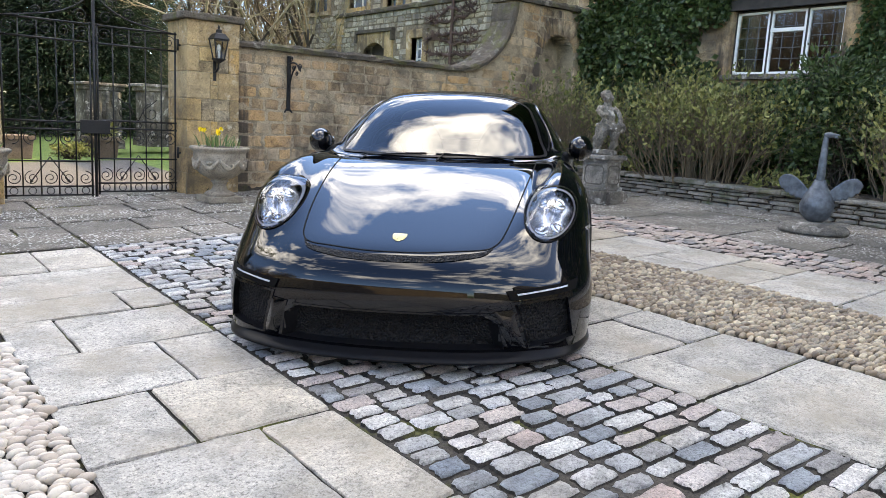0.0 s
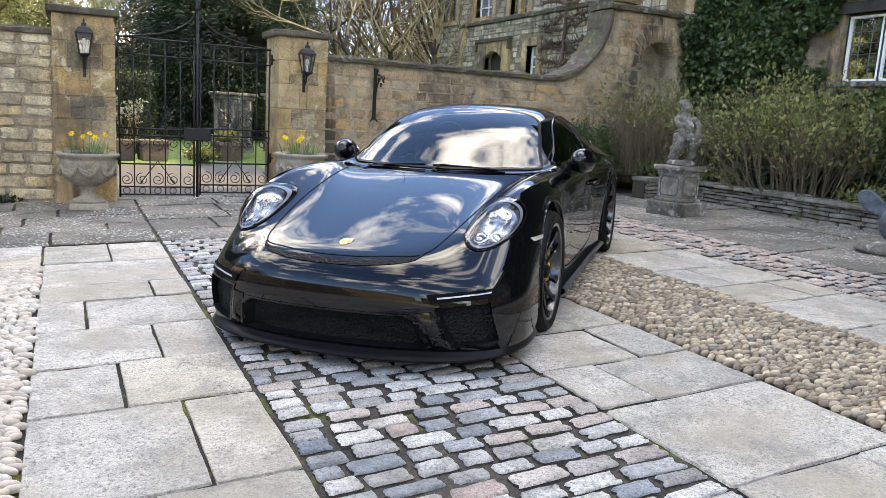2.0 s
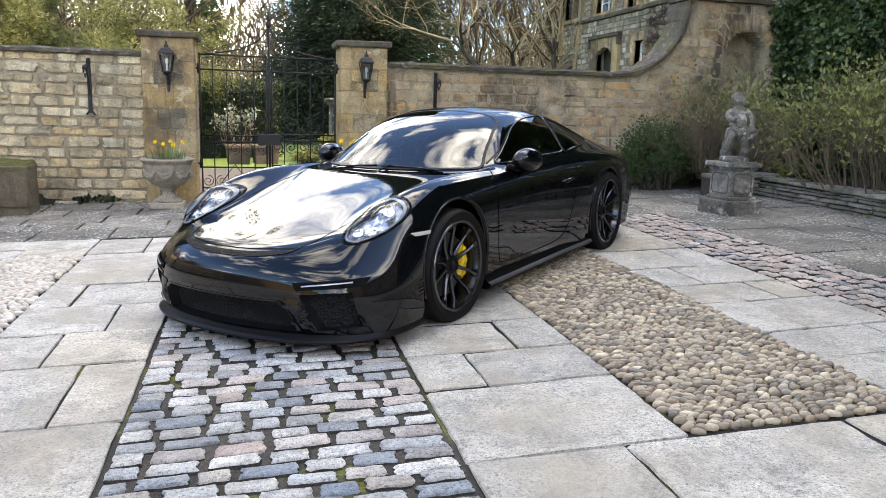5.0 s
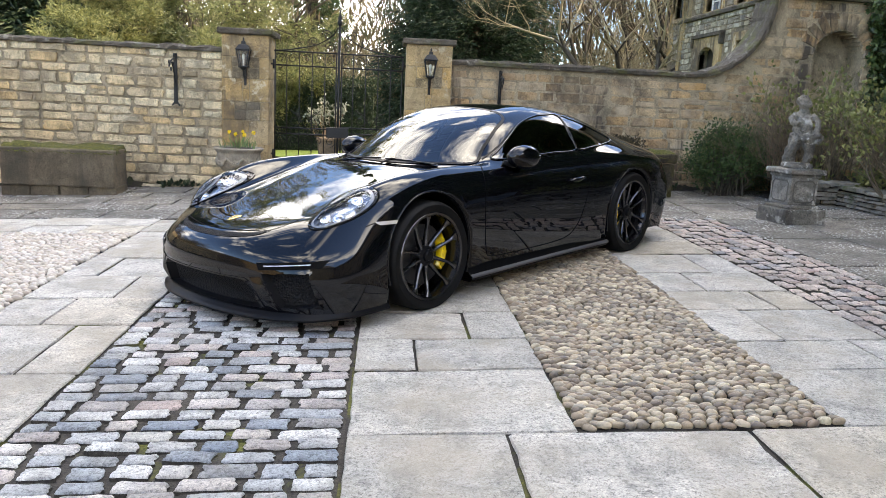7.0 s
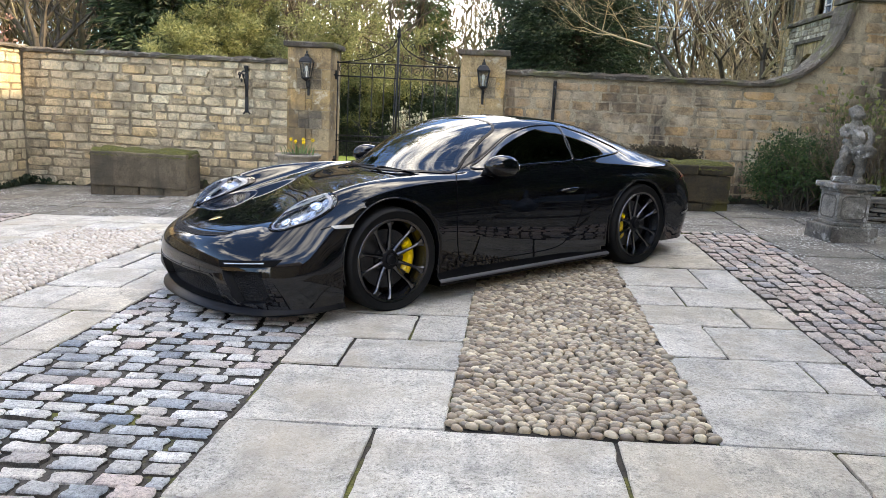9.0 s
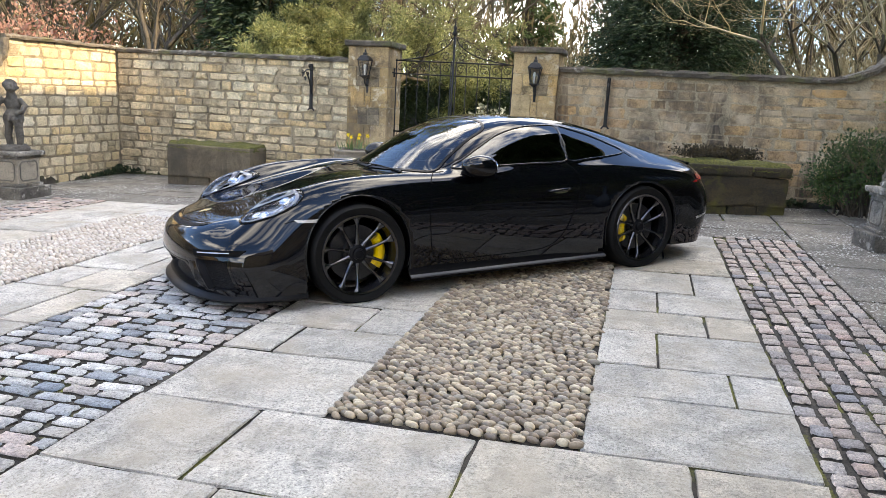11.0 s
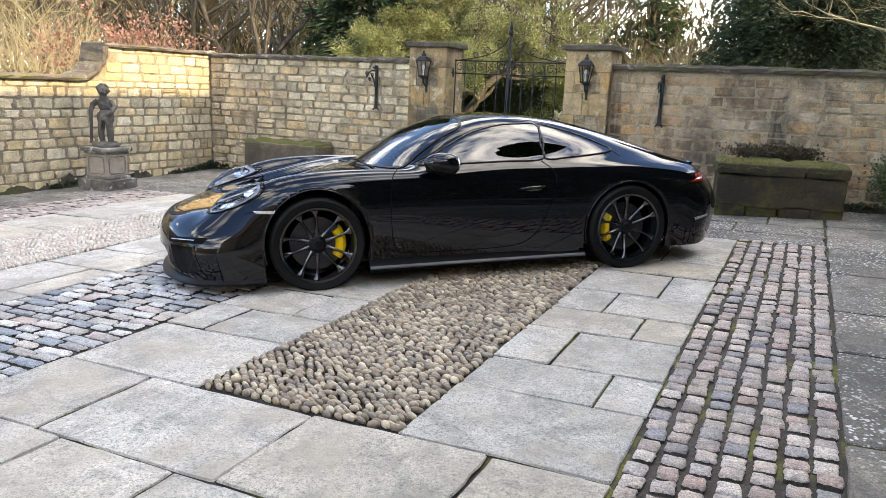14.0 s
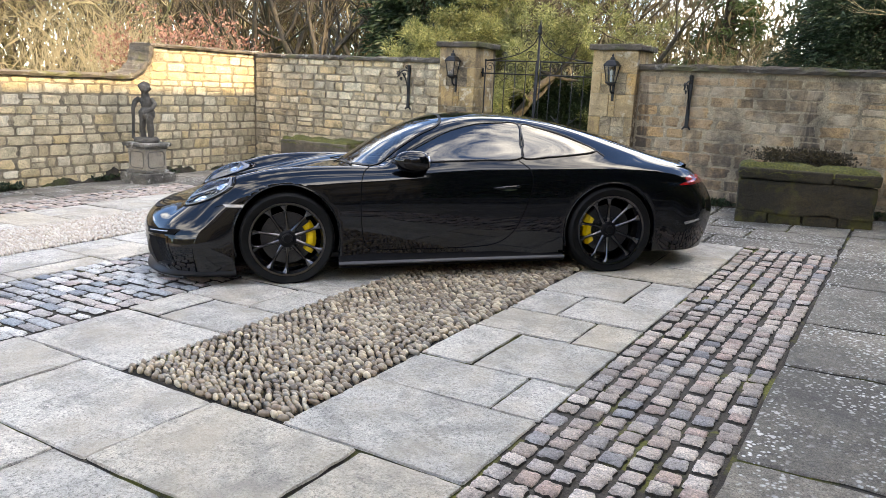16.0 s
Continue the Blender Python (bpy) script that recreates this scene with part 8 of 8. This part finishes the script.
column(-0.60, 0.37, (0.45, 1.1, 1.8, 2.25, 2.9, 3.4, 4.1, 4.7, 5.3, 6.0), ((1, (-0.2,)), (3, (0.0,)), (5, (-0.1,)), (7, (0.1,))))
column(3.52, 6.40, (0.47, 1.10), ((0, (4.14, 5.10, 5.93)),))
column(0.37, 1.43, (5.17, 5.6, 6.0), ((0, (0.9,)),))
column(4.43, 5.50, (5.17, 5.6, 6.08), ((1, (4.95,)),))
random_rows(3.52, 6.40, -8.0, 0.47, seed=21, h=(0.5, 0.75), w=(0.6, 1.1))
random_rows(-0.60, 2.28, -8.0, 0.45, seed=22, h=(0.5, 0.75), w=(0.6, 1.1))
column(0.37, 1.43, (0.45, 1.12), ((0, (0.8,)),))
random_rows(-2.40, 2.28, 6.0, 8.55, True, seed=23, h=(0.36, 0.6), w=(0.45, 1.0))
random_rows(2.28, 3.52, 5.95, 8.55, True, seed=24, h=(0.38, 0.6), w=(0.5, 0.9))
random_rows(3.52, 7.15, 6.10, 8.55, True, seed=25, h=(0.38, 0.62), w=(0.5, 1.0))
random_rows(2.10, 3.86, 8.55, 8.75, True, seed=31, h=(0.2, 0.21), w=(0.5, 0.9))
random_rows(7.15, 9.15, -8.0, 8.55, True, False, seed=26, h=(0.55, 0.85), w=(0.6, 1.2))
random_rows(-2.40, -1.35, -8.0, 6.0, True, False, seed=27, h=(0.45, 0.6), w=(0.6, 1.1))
lay("flag", yard, FLAGS, flag_places, (4, 2, 0), "grey flagstones", 300, 3)
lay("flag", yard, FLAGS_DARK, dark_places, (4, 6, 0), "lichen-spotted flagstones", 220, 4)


def sett_rows(x0, x1, y0, y1, pitch, length, seed, gap=0.02):
    r = random.Random(seed)
    out, y = [], y0
    while y < y1 - 0.03:
        h = pitch * r.uniform(0.9, 1.1)
        x = x0 + 0.004
        first = True
        while x < x1 - 0.02:
            w = length * r.uniform(0.72, 1.25) * (r.uniform(0.5, 1.0) if first else 1)
            first = False
            if x1 - x - w < length * 0.45:
                w = x1 - x
            m = on_ground(x + w / 2, y + h / 2 + r.uniform(-0.004, 0.004), -0.047 + r.uniform(-0.008, 0.005)) @ pose(0, 0, 0, r.uniform(-3, 3), r.uniform(-2, 2), r.uniform(-3, 3))
            out.append(scaled(m, w - gap * r.uniform(0.6, 1.4), h - gap * r.uniform(0.6, 1.4), 0.054))
            x += w
        y += h
    return out


lay("sett", yard, SETTS, sett_rows(2.28, 3.52, -8.0, 5.95, 0.097, 0.188, 5, 0.019), (3, 1.8, 0), "worn granite setts", 300, 6)


def small_setts(x0, x1, y0, y1, columns, seed):
    """Squarish setts in ranks across the strip, a little out of line."""
    r = random.Random(seed)
    out, y, w = [], y0, (x1 - x0) / columns
    while y < y1 - 0.03:
        h = r.uniform(0.098, 0.116)
        for k in range(columns):
            m = on_ground(x0 + w * (k + 0.5) + r.gauss(0, 0.004), y + h / 2 + r.gauss(0, 0.006) + 0.012 * math.sin(k * 2.1), -0.047 + r.uniform(-0.009, 0.005)) @ pose(0, 0, 0, r.uniform(-3, 3), r.uniform(-3, 3), r.uniform(-4, 4))
            out.append(scaled(m, w - r.uniform(0.010, 0.024), h - r.uniform(0.010, 0.026), 0.054))
        y += h
    return out


lay("sett", yard, SMALL, small_setts(6.40, 7.15, -8.0, 6.10, 7, 7), (6.8, 2.4, 0), "small worn setts", 300, 8)
lay("sett", yard, SMALL, small_setts(-1.35, -0.60, -8.0, 6.0, 7, 9), (-1, 5, 0), "small worn setts", 120, 10)


def pebble_bed(name, x0, x1, y0, y1, material, label, near, seed):
    """Rounded pebbles set on edge in staggered rows; those nearest to a point of the plan are single parts."""
    r = random.Random(seed)
    ico = bmesh.new()
    bmesh.ops.create_icosphere(ico, subdivisions=2, radius=1)
    base = np.array([v.co[:] for v in ico.verts])
    keep = [[v.index for v in f.verts] for f in ico.faces if min(v.co.z for v in f.verts) > -0.55]
    ico.free()
    variants = []
    for _ in range(16):
        a, b, c = r.uniform(0.025, 0.036), r.uniform(0.0105, 0.0140), r.uniform(0.016, 0.021)
        p = base * np.array((a, b, c)) * (1 + 0.10 * np.sin(base[:, :1] * r.uniform(1, 3) + r.uniform(0, 6)))
        p = np.c_[p[:, 0] + r.gauss(0.25, 0.25) * p[:, 2] * 0.5, p[:, 1] + r.gauss(0, 0.15) * p[:, 2], p[:, 2]]
        me = bpy.data.meshes.new("pebble")
        me.from_pydata(p.tolist(), [], keep)
        me.materials.append(material)
        me.materials.append(MAT["bedding"])
        me.polygons.foreach_set("use_smooth", [True] * len(keep))
        variants.append(me)
    places, row, y = [], 0, y0 + 0.010
    while y < y1 - 0.008:
        x = x0 + (0.014 if row % 2 else 0.043) + r.uniform(-0.006, 0.006)
        while x < x1 - 0.008:
            py = y + 0.008 * math.sin(x * 7 + row * 0.3) + r.uniform(-0.004, 0.004)
            places.append(pose(x, py, gz(x, py) + 0.003 + r.uniform(-0.006, 0.005), 0, 0, r.gauss(-12, 13)))
            x += 0.0575 + r.uniform(-0.007, 0.007)
        y += 0.0285 * r.uniform(0.96, 1.04)
        row += 1
    bed_ob = thing(name, pose(0, 0, 0), label, "pebbles", kind="structure")
    lay("pebble", bed_ob, variants, places, near, "rounded pebbles set on edge", 300, seed)


pebble_bed("pavement_pebbles", 4.43, 5.50, 1.12, 5.17, MAT["pebble"], "panel of brown and buff pebbles set on edge in soil", (5.0, 1.1, 0), 1)
pebble_bed("pavement_pebbles", 0.37, 1.43, 1.12, 5.17, MAT["pebble_pale"], "panel of pale cream pebbles set on edge in soil", (1.3, 1.1, 0), 2)


# ---- wall stones ----
def stone_variants(material, count=14, joint=None):
    return [piece_mesh("stone", rng, material, 4, rng.uniform(0.03, 0.07), rng.uniform(0.08, 0.16), (0.04, 0.66), (rng.uniform(0.09, 0.16), 0.98), rng.uniform(-0.1, 0.25), joint or MAT["mortar"]) for _ in range(count)]


def courses(a0, a1, z0, z1, hh, ww, seed, top=None, skip=None):
    """Centres and sizes of coursed stones on an upright face: (a, z, width, height)."""
    r = random.Random(seed)
    out, z = [], z0
    while z < z1 - 0.02:
        h = r.uniform(*hh)
        if z1 - z - h < hh[0] * 0.6:
            h = z1 - z
        a = a0
        while a < a1 - 0.01:
            w = r.uniform(*ww)
            if a1 - a - w < ww[0] * 0.7:
                w = a1 - a
            if not (top and min(top(a + 0.01), top(a + w - 0.01)) < z + h - 0.02) and not (skip and skip(a, a + w, z, z + h)):
                if r.random() < 0.04 and h > 0.12:
                    out += [(a + w / 2, z + h * 0.27, w, h * 0.54), (a + w / 2, z + h * 0.77, w, h * 0.46)]
                else:
                    out.append((a + w / 2, z + h / 2, w, h))
            a += w
        z += h
    return out


def face_stones(spec, place, seed, gap=0.010, proud=0.026):
    r = random.Random(seed)
    out = []
    for a, z, w, h in spec:
        m = place(a, z) @ pose(0, 0, -0.02 + r.uniform(-0.006, 0.006), r.uniform(-2.5, 2.5), r.uniform(-2, 2), r.uniform(-2.2, 2.2))
        out.append(scaled(m, max(0.03, w - gap * r.uniform(0.5, 1.6)), max(0.025, h - gap * r.uniform(0.4, 1.8)), proud + 0.012))
    return out


north = lambda a, z: Matrix.Translation((a, WALL_Y + 0.012, z)) @ pose(0, 0, 0, 90)
west = lambda a, z: Matrix.Translation((WEST_X - 0.012, a, z)) @ pose(0, 0, 0, 0, 0, 90) @ pose(0, 0, 0, 90)
lay("stone", wall_north, stone_variants(MAT["rubble"], 18, MAT["brown_mortar"]), face_stones(courses(WEST_X, 1.5, -0.24, WALL_TOP - 0.06, (0.10, 0.165), (0.17, 0.42), 1), north, 2, 0.014, 0.030), (0, 8.5, 1), "rubble stones", 300, 3)


def niche_gap(a, b, z0, z1):
    return b > NICHE[0] - 0.02 and a < NICHE[1] + 0.02 and z1 > NICHE[2] and z0 < NICHE[3] + 0.42


lay("stone", wall_north, stone_variants(MAT["rubble_brown"]), face_stones(courses(4.46, 10.6, -0.05, HIGH_TOP - 0.06, (0.10, 0.165), (0.16, 0.42), 4, lambda x: rise(x) - 0.05, niche_gap), north, 5, 0.006, 0.015), (6.5, 8.5, 1.2), "rubble stones", 300, 6)
lay("stone", wall_west, stone_variants(MAT["rubble_pale"], 14), face_stones(courses(2.5, WALL_Y, -0.3, WEST_LOW - 0.06, (0.09, 0.17), (0.14, 0.36), 7), west, 8, 0.008, 0.018), (WEST_X, 7, 1), "rubble stones", 260, 9)
lay("stone", wall_west, stone_variants(MAT["rubble_pale"], 14), face_stones(courses(6.1, WALL_Y, WEST_LOW - 0.06, WEST_HIGH - 0.06, (0.10, 0.15), (0.2, 0.42), 10, lambda y: WEST_HIGH if y > 6.45 else WEST_LOW + 0.45 * max(0, (y - 5.95) / 0.5) ** 2), west, 11, 0.008, 0.018), (WEST_X, 7, 1), "rubble stones", 60, 12)
# arch stones round the niche
cx, cr = (NICHE[0] + NICHE[1]) / 2, (NICHE[1] - NICHE[0]) / 2
arch = []
for i in range(11):
    a = math.pi * (i + 0.5) / 11
    arch.append(scaled(Matrix.Translation((cx + (cr + 0.13) * math.cos(a), WALL_Y + 0.012, NICHE[3] + (cr + 0.13) * math.sin(a))) @ pose(0, 0, 0, 90) @ pose(0, 0, -0.02, 0, 0, math.degrees(a)), 0.26, 0.118, 0.045))
for z in (1.42, 1.66, 1.9):
    for x in (NICHE[0] - 0.1, NICHE[1] + 0.1):
        arch.append(scaled(Matrix.Translation((x, WALL_Y + 0.012, z)) @ pose(0, 0, 0, 90) @ pose(0, 0, -0.02), 0.19, 0.23, 0.045))
lay("stone", wall_north, stone_variants(MAT["rubble_brown"], 4), arch, (9.7, 8.5, 2), "arch stones", 40, 13)
east = lambda a, z: Matrix.Translation((BED_X + 0.02, a, z)) @ pose(0, 0, 0, 0, 0, -90) @ pose(0, 0, 0, 90)
slabs = face_stones(courses(-8.0, 7.12, 0.05, gz(BED_X, 4) + BED_TOP - 0.035, (0.035, 0.06), (0.16, 0.42), 14), east, 15, 0.006, 0.05)
back = lambda a, z: Matrix.Translation((a, 7.12, z)) @ pose(0, 0, 0, 90)
slabs += face_stones(courses(8.45, BED_X, 0.1, gz(BED_X, 7) + BED_TOP - 0.04, (0.035, 0.06), (0.16, 0.42), 16), back, 17, 0.006, 0.05)
lay("stone", wall_bed, stone_variants(MAT["dry_stone"]), slabs, (9.2, 5, 0.3), "thin dry-laid slabs", 200, 18)
bm = bmesh.new()
r2 = random.Random(4)
y = -8.0
while y < 7.1:
    w = r2.uniform(0.35, 0.7)
    bmm = bmesh.new()
    box(bmm, BED_X - 0.05 + r2.uniform(-0.02, 0.01), BED_X + 0.30, y, y + w - 0.01, gz(BED_X, y) + BED_TOP - 0.045, gz(BED_X, y) + BED_TOP + r2.uniform(-0.005, 0.012), 0.012)
    part("stone", bmm, MAT["dry_stone"], wall_bed)
    y += w
x = 8.45
while x < 9.1:
    w = r2.uniform(0.35, 0.6)
    bmm = bmesh.new()
    box(bmm, x, x + w - 0.01, 7.05, 7.38, gz(x, 7.1) + BED_TOP - 0.02, gz(x, 7.1) + BED_TOP + 0.035, 0.012)
    part("stone", bmm, MAT["dry_stone"], wall_bed)
    x += w
bm.free()


# the manor's low front range and the taller wall behind it
def holes_skip(holes):
    return lambda a, b, z0, z1: any(b > w[0] and a < w[1] and z1 > w[2] and z0 < w[3] for w in holes)


grey_stones = stone_variants(MAT["rubble_grey"], 10, MAT["brown_mortar"])
face_at = lambda x: (lambda a, z: Matrix.Translation((x + .012, a, z)) @ pose(0, 0, 0, 0, 0, -90) @ pose(0, 0, 0, 90))
lay("stone", manor_wall, grey_stones, face_stones(courses(11.0, 17.2, .6, 3.46, (0.10, 0.16), (0.14, 0.36), 31, None, holes_skip(((14.66, 16.18, 0, 3.06), (13.36, 14.14, 1.9, 3.0)))), face_at(10.84), 32, .012, .03), (10.8, 15, 3), "rubble stones", 220, 33)
lay("stone", manor_wall, grey_stones, face_stones(courses(11.0, 21.0, 3.0, 5.4, (0.11, 0.17), (0.15, 0.38), 35, None, holes_skip(((19.66, 21.1, 3.85, 6), (17.55, 18.85, 3.8, 6), (15.75, 17.0, 3.65, 6)))), face_at(12.05), 36, .012, .03), (12, 18, 4), "rubble stones", 120, 37)
house_face = lambda a, z: Matrix.Translation((HX + .008, a, z)) @ pose(0, 0, 0, 0, 0, -90) @ pose(0, 0, 0, 90)
lay("stone", wall_house, stone_variants(MAT["rubble_brown"], 8, MAT["dark_mortar"]), face_stones(courses(4.0, 7.4, 1.0, 3.3, (0.11, 0.16), (0.16, 0.4), 51, None, holes_skip(((WIN[0] - .14, WIN[1] + .14, WIN[2] - .08, WIN[3] + .16),))), house_face, 52, .008, .02), (10.6, 6, 2), "rubble stones", 120, 53)
